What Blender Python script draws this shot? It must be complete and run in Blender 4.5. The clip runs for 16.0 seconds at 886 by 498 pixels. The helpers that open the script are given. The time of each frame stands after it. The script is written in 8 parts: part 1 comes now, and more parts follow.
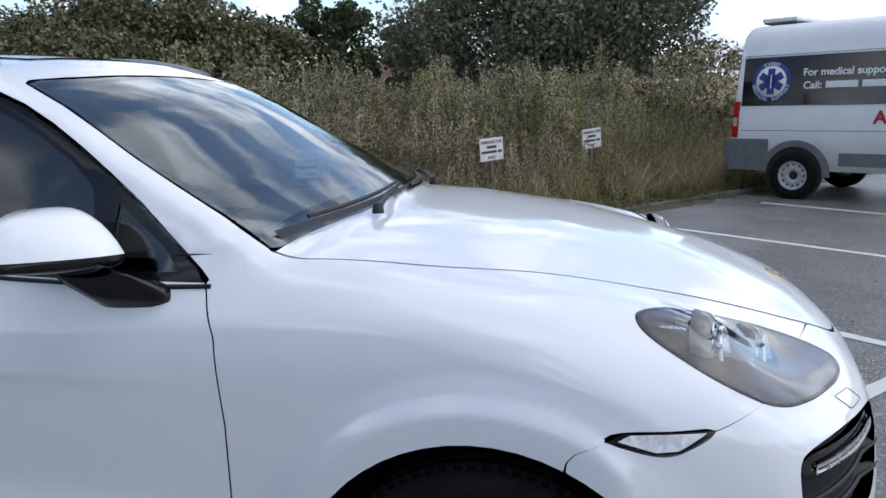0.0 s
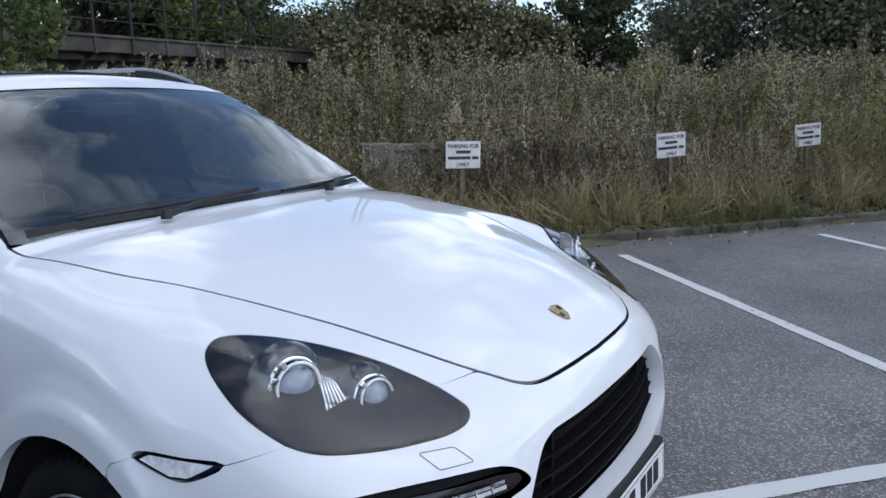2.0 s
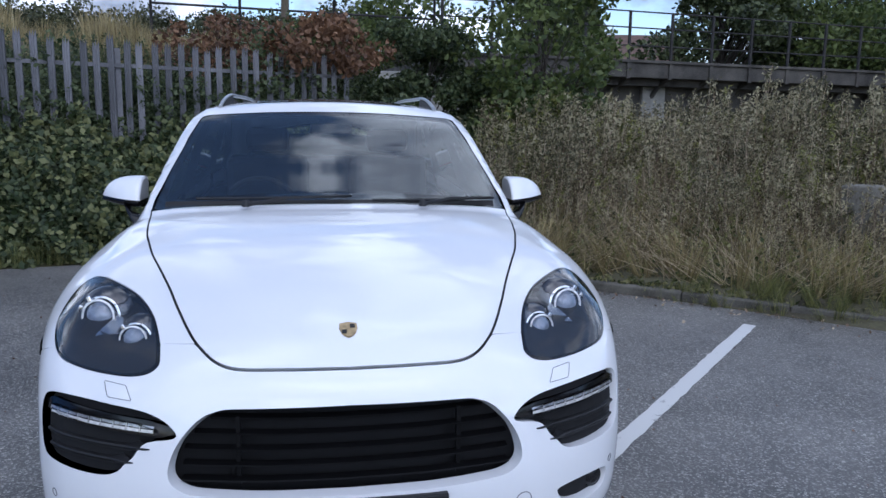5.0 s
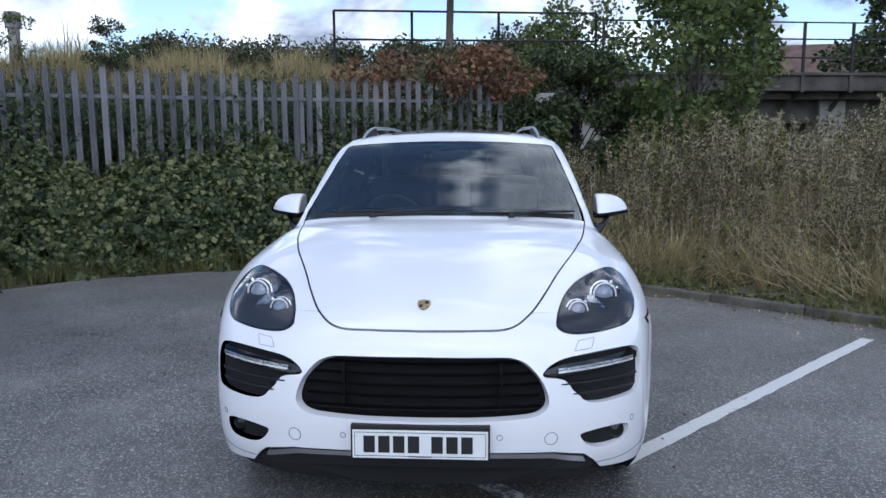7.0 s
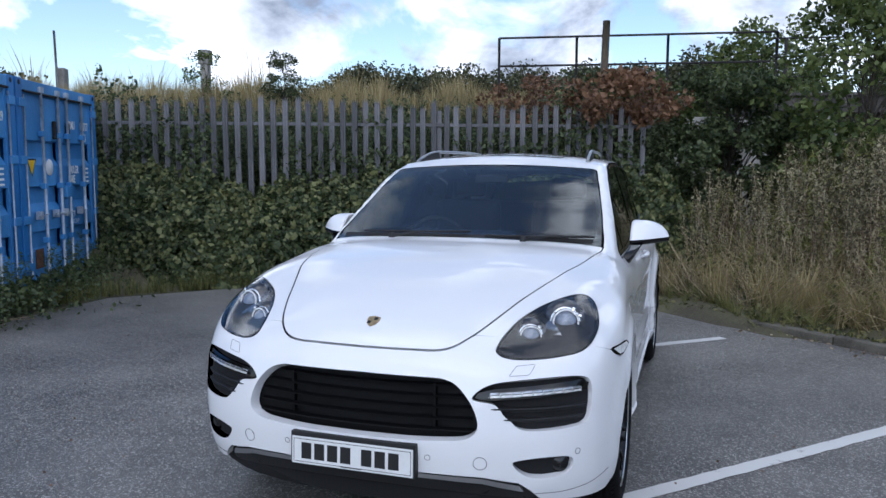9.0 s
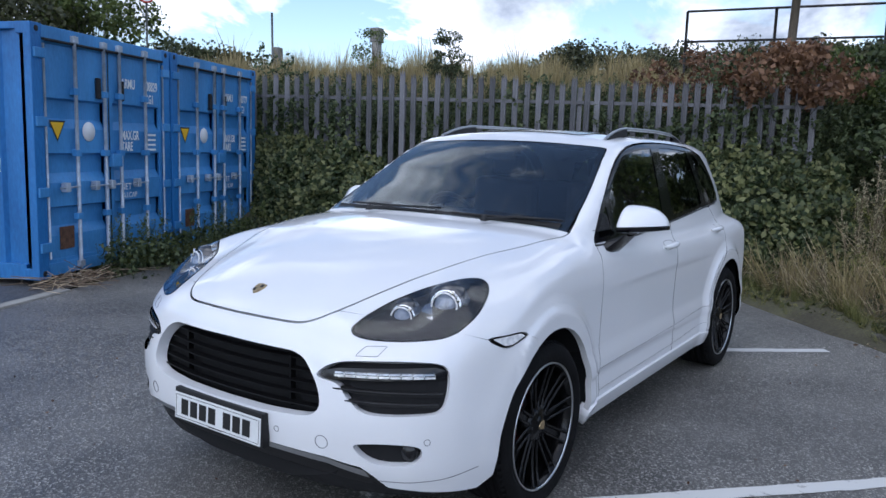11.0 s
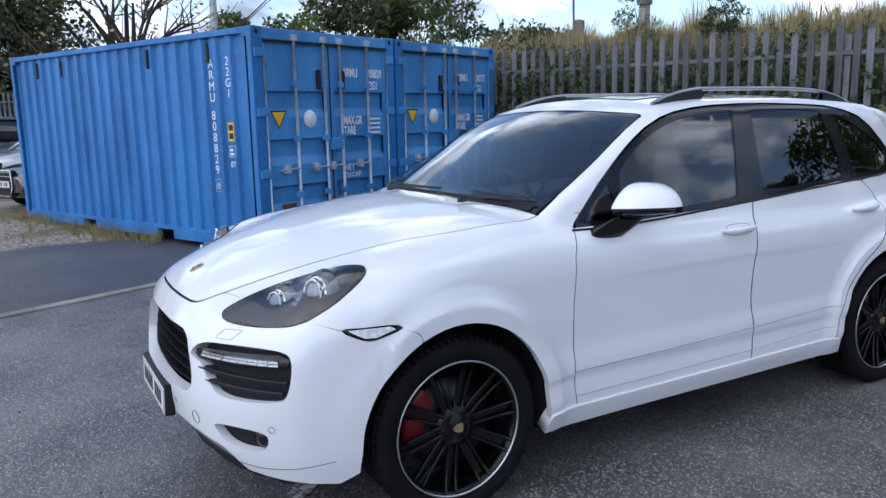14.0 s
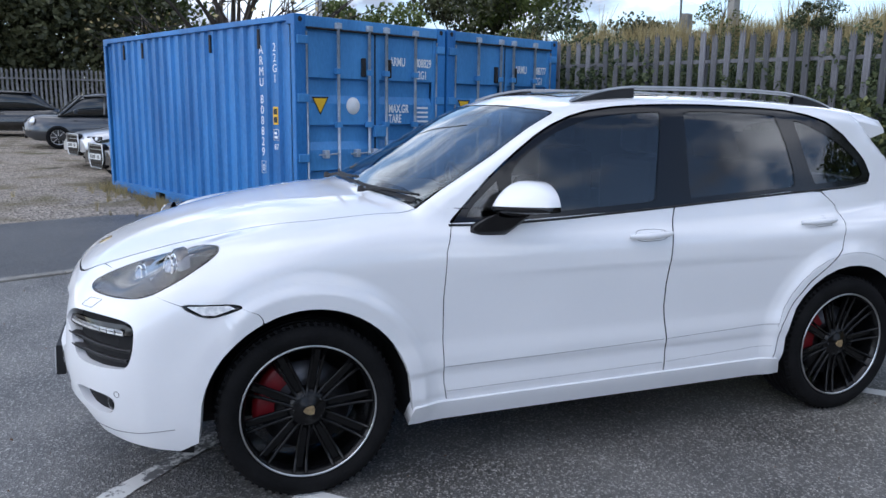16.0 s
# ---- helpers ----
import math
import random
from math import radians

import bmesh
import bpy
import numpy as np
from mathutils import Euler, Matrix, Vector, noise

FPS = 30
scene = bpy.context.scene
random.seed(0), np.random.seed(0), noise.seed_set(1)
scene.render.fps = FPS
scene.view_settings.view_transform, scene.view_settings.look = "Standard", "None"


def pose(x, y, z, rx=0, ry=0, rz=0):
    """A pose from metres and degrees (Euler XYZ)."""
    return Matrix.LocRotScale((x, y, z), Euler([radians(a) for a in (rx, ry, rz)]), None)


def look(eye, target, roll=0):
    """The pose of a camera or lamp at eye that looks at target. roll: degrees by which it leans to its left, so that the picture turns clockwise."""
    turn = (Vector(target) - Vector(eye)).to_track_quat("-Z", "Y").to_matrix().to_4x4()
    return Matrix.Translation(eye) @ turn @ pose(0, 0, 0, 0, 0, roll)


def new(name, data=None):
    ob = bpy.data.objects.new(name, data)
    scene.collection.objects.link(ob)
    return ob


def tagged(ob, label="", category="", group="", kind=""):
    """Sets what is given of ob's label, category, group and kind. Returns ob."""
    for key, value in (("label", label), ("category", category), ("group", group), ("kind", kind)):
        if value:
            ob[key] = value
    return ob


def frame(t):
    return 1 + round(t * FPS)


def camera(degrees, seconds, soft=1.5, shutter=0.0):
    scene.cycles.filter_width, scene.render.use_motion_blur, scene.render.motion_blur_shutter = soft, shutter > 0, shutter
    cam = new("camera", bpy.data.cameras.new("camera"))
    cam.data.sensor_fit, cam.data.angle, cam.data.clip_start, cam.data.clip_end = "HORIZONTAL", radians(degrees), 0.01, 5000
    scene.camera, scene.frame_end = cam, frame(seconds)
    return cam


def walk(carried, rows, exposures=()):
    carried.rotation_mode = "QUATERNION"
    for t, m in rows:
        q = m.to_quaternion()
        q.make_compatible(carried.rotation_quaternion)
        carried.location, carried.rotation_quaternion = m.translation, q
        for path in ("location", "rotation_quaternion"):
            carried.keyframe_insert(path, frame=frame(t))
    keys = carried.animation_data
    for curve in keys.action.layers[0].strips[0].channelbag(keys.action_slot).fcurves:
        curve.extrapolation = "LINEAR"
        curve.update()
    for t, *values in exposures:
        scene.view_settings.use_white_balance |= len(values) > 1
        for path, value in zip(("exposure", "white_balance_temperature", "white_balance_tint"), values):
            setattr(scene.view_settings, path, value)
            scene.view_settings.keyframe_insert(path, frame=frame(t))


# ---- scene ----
cam = camera(60.4, 16.0)
PATH = [
    (0, (1.688, -2.438, 1.504), (1.29, -0.514, 1.128), -1.52),
    (0.5, (2.008, -2.324, 1.528), (1.535, -0.417, 1.159), -1.26),
    (1, (2.341, -2.205, 1.558), (1.722, -0.341, 1.182), -1.04),
    (1.5, (2.742, -2.147, 1.581), (1.91, -0.371, 1.191), -1.2),
    (2, (3.053, -1.871, 1.557), (1.989, -0.224, 1.161), -1.33),
    (2.5, (3.392, -1.653, 1.541), (2.108, -0.168, 1.155), -1.48),
    (3, (3.683, -1.368, 1.545), (2.185, -0.093, 1.185), -1.11),
    (3.5, (3.89, -1.02, 1.559), (2.231, 0.047, 1.227), -0.44),
    (4, (4.193, -0.732, 1.538), (2.394, 0.083, 1.224), 0.3),
    (4.5, (4.319, -0.394, 1.539), (2.426, 0.171, 1.228), 0.8),
    (5, (4.4, -0.095, 1.558), (2.455, 0.238, 1.237), 0.78),
    (7.5, (5.288, 0.368, 1.609), (3.316, 0.143, 1.364), -0.25),
    (8, (5.262, 0.571, 1.599), (3.306, 0.208, 1.386), -0.04),
    (8.5, (5.107, 0.875, 1.606), (3.182, 0.371, 1.408), 0.15),
    (9, (5.083, 1.245, 1.592), (3.194, 0.624, 1.382), 0.15),
    (11.5, (4.115, 2.548, 1.58), (2.579, 1.301, 1.288), 1.9),
    (12, (3.893, 2.699, 1.604), (2.465, 1.335, 1.288), 1.42),
    (12.5, (3.668, 2.969, 1.614), (2.347, 1.508, 1.268), 0.65),
    (13, (3.417, 3.1, 1.6), (2.197, 1.558, 1.236), -0.11),
    (13.5, (3.128, 3.204, 1.629), (2.03, 1.573, 1.263), -0.92),
    (14, (2.91, 3.43, 1.608), (1.938, 1.717, 1.261), -1.21),
    (14.5, (2.722, 3.634, 1.613), (1.863, 1.857, 1.289), -0.58),
    (15, (2.386, 3.706, 1.613), (1.623, 1.885, 1.295), 0.18),
    (15.5, (2.176, 3.763, 1.611), (1.46, 1.925, 1.278), 0.79),
    (16, (1.997, 3.899, 1.609), (1.296, 2.063, 1.24), 0.86),
]
EXPOSURE = [(0, 1.45, 6250, 11), (1.5, 1.3, 6050, 11), (3, 1.25, 5800, 12), (5, 1.3, 5600, 14), (7.5, 1.38, 5850, 12), (9, 1.32, 5900, 12), (11.5, 1.32, 5850, 12), (16, 1.58, 6050, 12)]
walk(cam, [(t, look(eye, target, roll)) for t, eye, target, roll in PATH], EXPOSURE)

# ---- light: sun behind broken cloud ----
SUN_AZ, SUN_EL = 10.0, 50.0
world = bpy.data.worlds.new("sky")
scene.world = world
world.use_nodes = True
wn, wl = world.node_tree.nodes, world.node_tree.links
sky = wn.new("ShaderNodeTexSky")
sky.sky_type = "NISHITA"
sky.sun_disc = False
sky.sun_elevation, sky.sun_rotation = radians(SUN_EL), radians(90 - SUN_AZ)
geo = wn.new("ShaderNodeTexCoord")
sep = wn.new("ShaderNodeSeparateXYZ")
wl.new(geo.outputs["Generated"], sep.inputs[0])


def wmath(op, a, b):
    m = wn.new("ShaderNodeMath")
    m.operation = op
    for i, v in enumerate((a, b)):
        if isinstance(v, (int, float)):
            m.inputs[i].default_value = v
        else:
            wl.new(v, m.inputs[i])
    return m.outputs[0]


flat = wmath("ADD", wmath("MAXIMUM", sep.outputs[2], 0.0), 0.5)
cloud_at = wn.new("ShaderNodeCombineXYZ")
wl.new(wmath("DIVIDE", sep.outputs[0], flat), cloud_at.inputs[0])
wl.new(wmath("DIVIDE", sep.outputs[1], flat), cloud_at.inputs[1])
cloud, shade = wn.new("ShaderNodeTexNoise"), wn.new("ShaderNodeTexNoise")
for tex, scale in ((cloud, 3.2), (shade, 2.7)):
    tex.inputs["Scale"].default_value, tex.inputs["Detail"].default_value, tex.inputs["Roughness"].default_value = scale, 9, 0.56
    tex.inputs["Distortion"].default_value = 0.35
    wl.new(cloud_at.outputs[0], tex.inputs["Vector"])
cover, tone = wn.new("ShaderNodeValToRGB"), wn.new("ShaderNodeValToRGB")
cover.color_ramp.elements[0].position, cover.color_ramp.elements[1].position = 0.47, 0.56
tone.color_ramp.elements[0].position, tone.color_ramp.elements[1].position = 0.42, 0.54
tone.color_ramp.elements[0].color, tone.color_ramp.elements[1].color = (0.8, 0.92, 1.15, 1), (2.6, 2.75, 3.0, 1)
tone.color_ramp.elements.new(0.66).color = (4.6, 4.75, 5.0, 1)
wl.new(cloud.outputs[0], cover.inputs[0])
wl.new(shade.outputs[0], tone.inputs[0])
mixed = wn.new("ShaderNodeMix")
mixed.data_type = "RGBA"
wl.new(cover.outputs[0], mixed.inputs["Factor"])
clear = wn.new("ShaderNodeVectorMath")
clear.operation = "SCALE"
clear.inputs["Scale"].default_value = 0.42
wl.new(sky.outputs[0], clear.inputs[0])
wl.new(clear.outputs[0], mixed.inputs[6])
wl.new(tone.outputs[0], mixed.inputs[7])
# cloud on the sun's side of the sky is the brighter
toward = wn.new("ShaderNodeVectorMath")
toward.operation = "DOT_PRODUCT"
wl.new(geo.outputs["Generated"], toward.inputs[0])
toward.inputs[1].default_value = (math.cos(radians(SUN_AZ)), math.sin(radians(SUN_AZ)), 0)
glow = wmath("ADD", 1.0, wmath("MULTIPLY", toward.outputs["Value"], 0.14))
scaled = wn.new("ShaderNodeVectorMath")
scaled.operation = "SCALE"
wl.new(mixed.outputs[2], scaled.inputs[0])
# bright horizon under a heavier cloud overhead
lift = wmath("SUBTRACT", 1.06, wmath("MULTIPLY", wmath("MAXIMUM", sep.outputs[2], 0.0), 0.46))
wl.new(wmath("MULTIPLY", glow, lift), scaled.inputs["Scale"])
wl.new(scaled.outputs[0], wn["Background"].inputs[0])
wn["Background"].inputs[1].default_value = 0.215
sun = new("sun", bpy.data.lights.new("sun", "SUN"))
sun.data.energy, sun.data.angle, sun.data.color = 0.4, radians(100), (1.0, 0.95, 0.88)
sun.matrix_world = look((20 * math.cos(radians(SUN_AZ)), 20 * math.sin(radians(SUN_AZ)), 20 * math.tan(radians(SUN_EL))), (0, 0, 0))


# ---- materials ----
def shader(name):
    m = bpy.data.materials.new(name)
    m.use_nodes = True
    return m, m.node_tree.nodes, m.node_tree.links, m.node_tree.nodes["Principled BSDF"]


def material(name, base, rough=0.6, metal=0.0, var=0.2, scale=3.0, bump=0.0, bscale=60.0, coat=0.0, sheen=0.015, second=None, fine=0.5, random=0.0, stretch=(1, 1, 1), trans=0.0, ior=1.45, spec=0.5):
    """A surface with broad stains, fine grain and relief, at real size in metres."""
    m, n, l, b = shader(name)
    b.inputs["Roughness"].default_value, b.inputs["Metallic"].default_value = rough, metal
    b.inputs["Coat Weight"].default_value, b.inputs["Coat Roughness"].default_value = coat, sheen
    b.inputs["Coat IOR"].default_value = 1.7
    b.inputs["Transmission Weight"].default_value, b.inputs["IOR"].default_value = trans, ior
    b.inputs["Specular IOR Level"].default_value = spec
    if var == 0 and bump == 0:
        b.inputs["Base Color"].default_value = (*base, 1)
        return m
    co = n.new("ShaderNodeTexCoord")
    mp = n.new("ShaderNodeMapping")
    mp.inputs["Scale"].default_value = stretch
    l.new(co.outputs["Object"], mp.inputs["Vector"])
    big, small = n.new("ShaderNodeTexNoise"), n.new("ShaderNodeTexNoise")
    for t, s in ((big, scale), (small, bscale)):
        t.inputs["Scale"].default_value, t.inputs["Detail"].default_value = s, 6
        l.new(mp.outputs[0], t.inputs["Vector"])
    ramp = n.new("ShaderNodeValToRGB")
    ramp.color_ramp.elements[0].position, ramp.color_ramp.elements[1].position = 0.3, 0.7
    lo = [c * (1 - var) for c in base]
    hi = list(second) if second else [min(1, c * (1 + var)) for c in base]
    ramp.color_ramp.elements[0].color, ramp.color_ramp.elements[1].color = (*lo, 1), (*hi, 1)
    mixv = n.new("ShaderNodeMath")
    mixv.operation = "MULTIPLY_ADD"
    l.new(small.outputs[0], mixv.inputs[0])
    mixv.inputs[1].default_value = fine
    sub = n.new("ShaderNodeMath")
    sub.operation = "SUBTRACT"
    l.new(big.outputs[0], sub.inputs[0])
    sub.inputs[1].default_value = fine * 0.5
    l.new(sub.outputs[0], mixv.inputs[2])
    val = mixv.outputs[0]
    if random:
        oi, ad = n.new("ShaderNodeObjectInfo"), n.new("ShaderNodeMath")
        ad.operation = "MULTIPLY_ADD"
        l.new(oi.outputs["Random"], ad.inputs[0])
        ad.inputs[1].default_value = random
        sb = n.new("ShaderNodeMath")
        sb.operation = "SUBTRACT"
        l.new(val, sb.inputs[0])
        sb.inputs[1].default_value = random / 2
        l.new(sb.outputs[0], ad.inputs[2])
        val = ad.outputs[0]
    l.new(val, ramp.inputs[0])
    l.new(ramp.outputs[0], b.inputs["Base Color"])
    if bump:
        bp = n.new("ShaderNodeBump")
        bp.inputs["Strength"].default_value, bp.inputs["Distance"].default_value = min(1, bump), 0.01
        l.new(small.outputs[0], bp.inputs["Height"])
        l.new(bp.outputs[0], b.inputs["Normal"])
    return m


def foliage(name, base, second, var=0.55, scale=0.5, through_=0.25, third=None):
    """Leaves and stems: two tones from clump to clump, a little light passing through."""
    m, n, l, b = shader(name)
    co, t = n.new("ShaderNodeTexCoord"), n.new("ShaderNodeTexNoise")
    t.inputs["Scale"].default_value, t.inputs["Detail"].default_value = scale, 3
    l.new(co.outputs["Object"], t.inputs["Vector"])
    g = n.new("ShaderNodeNewGeometry")
    ad = n.new("ShaderNodeMath")
    ad.operation = "MULTIPLY_ADD"
    l.new(g.outputs["Random Per Island"], ad.inputs[0])
    ad.inputs[1].default_value = var
    sb = n.new("ShaderNodeMath")
    sb.operation = "SUBTRACT"
    l.new(t.outputs[0], sb.inputs[0])
    sb.inputs[1].default_value = var / 2
    l.new(sb.outputs[0], ad.inputs[2])
    r = n.new("ShaderNodeValToRGB")
    r.color_ramp.elements[0].position, r.color_ramp.elements[1].position = 0.25, 0.75
    r.color_ramp.elements[0].color, r.color_ramp.elements[1].color = (*base, 1), (*second, 1)
    if third:
        r.color_ramp.elements.new(0.52).color = (*third, 1)
    l.new(ad.outputs[0], r.inputs[0])
    l.new(r.outputs[0], b.inputs["Base Color"])
    b.inputs["Roughness"].default_value = 0.5
    b.inputs["Specular IOR Level"].default_value = 0.35
    tr, mx = n.new("ShaderNodeBsdfTranslucent"), n.new("ShaderNodeMixShader")
    l.new(r.outputs[0], tr.inputs[0])
    mx.inputs[0].default_value = through_
    l.new(b.outputs[0], mx.inputs[1])
    l.new(tr.outputs[0], mx.inputs[2])
    l.new(mx.outputs[0], n["Material Output"].inputs[0])
    return m


# ---- building helpers ----
def mesh_of(name, verts, faces, mat, smooth=False, nor=None):
    me = bpy.data.meshes.new(name)
    me.from_pydata([tuple(v) for v in verts], [], faces)
    me.materials.append(mat)
    if smooth:
        me.polygons.foreach_set("use_smooth", [True] * len(me.polygons))
    if nor is not None:
        me.normals_split_custom_set_from_vertices([tuple(v) for v in nor])
    me.update()
    return me


def part(name, data, mat=None, parent=None, label=""):
    """Links a bmesh or a mesh as ONE object under a thing or a part."""
    if isinstance(data, bmesh.types.BMesh):
        me = bpy.data.meshes.new(name)
        data.to_mesh(me)
        data.free()
        me.materials.append(mat)
    else:
        me = data
    ob = new(name, me)
    ob.parent = parent
    return tagged(ob, label)


def thing(name, label, category, at=None, group="", kind=""):
    ob = new(name)
    ob.empty_display_size = 0.1
    if at is not None:
        ob.matrix_world = at
    return tagged(ob, label, category, group, kind)


def cuboid(bm, lo, hi, at=None, bevel=0.0):
    r = bmesh.ops.create_cube(bm, size=1)
    vs = r["verts"]
    for v in vs:
        v.co = Vector([lo[i] + (v.co[i] + 0.5) * (hi[i] - lo[i]) for i in range(3)])
    if bevel:
        es = list({e for v in vs for e in v.link_edges})
        g = bmesh.ops.bevel(bm, geom=es, offset=bevel, segments=2, profile=0.5, affect="EDGES")
        vs = list({v for f in g["faces"] for v in f.verts} | {v for v in vs if v.is_valid})
    if at is not None:
        bmesh.ops.transform(bm, matrix=at, verts=[v for v in vs if v.is_valid])
    return vs


def block(lo, hi, at=None, bevel=0.0):
    bm = bmesh.new()
    cuboid(bm, lo, hi, at, bevel)
    return bm


def tube(bm, pts, radii, sides=8, closed=False):
    """A swept round bar through points; one radius, or one for each point."""
    pts = [Vector(p) for p in pts]
    n = len(pts)
    radii = [radii] * n if isinstance(radii, (int, float)) else list(radii)
    rings = []
    ref = Vector((0, 0, 1))
    for i, p in enumerate(pts):
        a, b = (pts[(i - 1) % n], pts[(i + 1) % n]) if closed else (pts[max(i - 1, 0)], pts[min(i + 1, n - 1)])
        t = (b - a).normalized()
        if abs(t.dot(ref)) > 0.95:
            ref = Vector((1, 0, 0)) if abs(t.x) < 0.9 else Vector((0, 1, 0))
        u = t.cross(ref).normalized()
        v = u.cross(t)
        rings.append([bm.verts.new(p + (u * math.cos(k * math.tau / sides) + v * math.sin(k * math.tau / sides)) * radii[i]) for k in range(sides)])
    fs = []
    for i in range(n if closed else n - 1):
        r0, r1 = rings[i], rings[(i + 1) % n]
        for k in range(sides):
            fs.append(bm.faces.new((r0[k], r0[(k + 1) % sides], r1[(k + 1) % sides], r1[k])))
    for f in fs:
        f.smooth = True
    if not closed:
        bm.faces.new(rings[0])
        bm.faces.new(reversed(rings[-1]))
    return bm


def rod(pts, radii, sides=8, closed=False):
    return tube(bmesh.new(), pts, radii, sides, closed)


def lathe(bm, prof, at=None, seg=32, a0=0.0, a1=math.tau):
    """Turns (radius, height) pairs about z."""
    full = abs(a1 - a0 - math.tau) < 1e-6
    k = seg if full else seg + 1
    at = at or Matrix()
    rings = [[bm.verts.new(at @ Vector((r * math.cos(a0 + (a1 - a0) * i / seg), r * math.sin(a0 + (a1 - a0) * i / seg), h))) for i in range(k)] for r, h in prof]
    for p, q in zip(rings, rings[1:]):
        for i in range(seg):
            f = bm.faces.new((p[i], p[(i + 1) % k], q[(i + 1) % k], q[i]))
            f.smooth = True
    return bm


def words(body_, size, mat, parent, at, name="lettering", label="", depth=0.001, align="LEFT", bold=0.0):
    """Raised letters, as a mesh."""
    cu = bpy.data.curves.new(name, "FONT")
    cu.body, cu.size, cu.extrude, cu.align_x, cu.offset = body_, size, depth, align, bold
    tmp = bpy.data.objects.new("tmp", cu)
    me = bpy.data.meshes.new_from_object(tmp)
    bpy.data.objects.remove(tmp)
    bpy.data.curves.remove(cu)
    me.name = name
    me.materials.append(mat)
    ob = part(name, me, None, parent, label)
    ob.matrix_local = at
    return ob


def chaikin(p, times=2, closed=True):
    p = np.array(p, float)
    for _ in range(times):
        q = np.roll(p, -1, 0)
        p = np.stack([0.75 * p + 0.25 * q, 0.25 * p + 0.75 * q], 1).reshape(-1, p.shape[1])
    return p


def resample(p, step):
    p = np.vstack([p, p[:1]])
    d = np.linalg.norm(np.diff(p, axis=0), axis=1)
    out = []
    for a, b, s in zip(p, p[1:], d):
        k = max(1, int(round(s / step)))
        out += [a + (b - a) * i / k for i in range(k)]
    out = np.array(out)
    keep = [0]
    for i in range(1, len(out)):
        if np.linalg.norm(out[i] - out[keep[-1]]) > step * 0.25:
            keep.append(i)
    return out[keep]


def within(p, poly):
    x, y = p[:, 0][:, None], p[:, 1][:, None]
    a, b = poly, np.roll(poly, -1, 0)
    cond = (a[:, 1] > y) != (b[:, 1] > y)
    xi = a[:, 0] + (y - a[:, 1]) * (b[:, 0] - a[:, 0]) / (b[:, 1] - a[:, 1] + 1e-15)
    return (np.sum(cond & (x < xi), 1) % 2) == 1


def triangulate(outline, holes, step):
    """Triangles of a plane region with holes: points, faces and the loops round it."""
    from_loops, edges, pts = [], [], []
    for lp in (outline, *holes):
        i0 = len(pts)
        pts += [tuple(q) for q in lp]
        k = len(lp)
        edges += [(i0 + i, i0 + (i + 1) % k) for i in range(k)]
        from_loops.append(list(range(i0, i0 + k)))
    lo, hi = outline.min(0), outline.max(0)
    gx, gy = np.arange(lo[0], hi[0], step), np.arange(lo[1], hi[1], step)
    g = np.stack(np.meshgrid(gx, gy), -1).reshape(-1, 2)
    ok = within(g, outline)
    for h in holes:
        ok &= ~within(g, h)
    g = g[ok]
    b = np.array(pts)
    if len(g):
        far = np.array([np.min(np.sum((b - q) ** 2, 1)) for q in g]) > (0.45 * step) ** 2
        g = g[far]
    from mathutils.geometry import delaunay_2d_cdt
    vs, _, fs, ov, _, _ = delaunay_2d_cdt([Vector(q) for q in pts + [tuple(q) for q in g]], edges, [], 0, 1e-7)
    vs = np.array([tuple(v) for v in vs])
    fs = np.array([tuple(f) for f in fs])
    c = vs[fs].mean(1)
    ok = within(c, outline)
    for h in holes:
        ok &= ~within(c, h)
    back = {}
    for i, o in enumerate(ov):
        for k in o:
            back[k] = i
    return vs, fs[ok], [[back[i] for i in lp] for lp in from_loops]
# ---- the shape of the car: an implicit solid, x forward, y to its left, z up ----
def curve(x, pts):
    """Smooth curve through (x, value) pairs, held flat past its ends."""
    p = np.array(pts, float)
    xs, ys = p[:, 0], p[:, 1]
    d = np.diff(ys) / np.diff(xs)
    m = np.empty_like(ys)
    m[0], m[-1] = d[0], d[-1]
    m[1:-1] = np.where(d[1:] * d[:-1] > 0, 2 * d[1:] * d[:-1] / (d[1:] + d[:-1] + 1e-12), 0)
    x = np.clip(x, xs[0], xs[-1])
    i = np.clip(np.searchsorted(xs, x) - 1, 0, len(xs) - 2)
    h = xs[i + 1] - xs[i]
    t = (x - xs[i]) / h
    return (ys[i] * (1 + 2 * t) * (1 - t) ** 2 + m[i] * h * t * (1 - t) ** 2
            + ys[i + 1] * t * t * (3 - 2 * t) + m[i + 1] * h * t * t * (t - 1))


def smax(a, b, k):
    h = np.clip(0.5 + 0.5 * (a - b) / k, 0, 1)
    return b + (a - b) * h + k * h * (1 - h)


def smin(a, b, k):
    return -smax(-a, -b, k)


AXLE, HUB = 1.4475, 0.37
PLAN = ((-2.42, 0.885), (-2.0, 0.935), (-1.45, 0.955), (-0.9, 0.948), (0.4, 0.948), (0.9, 0.952), (1.45, 0.968), (1.75, 0.98), (1.95, 0.975), (2.2, 0.95))
SECTION = ((0.2, -0.05), (0.3, -0.010), (0.345, 0.004), (0.385, 0.009), (0.43, 0.006), (0.465, 0.0045), (0.497, 0.0115), (0.53, 0.011), (0.62, 0.0), (0.8, 0.002), (0.92, 0.0), (1.02, -0.017), (1.1, -0.06), (1.2, -0.13))
TOP = ((-2.42, 1.02), (-1.9, 1.14), (-1.0, 1.13), (0.4, 1.15), (0.9, 1.2), (1.1, 1.195), (1.5, 1.157), (1.8, 1.103), (2.0, 1.05), (2.22, 0.965), (2.4, 0.875))
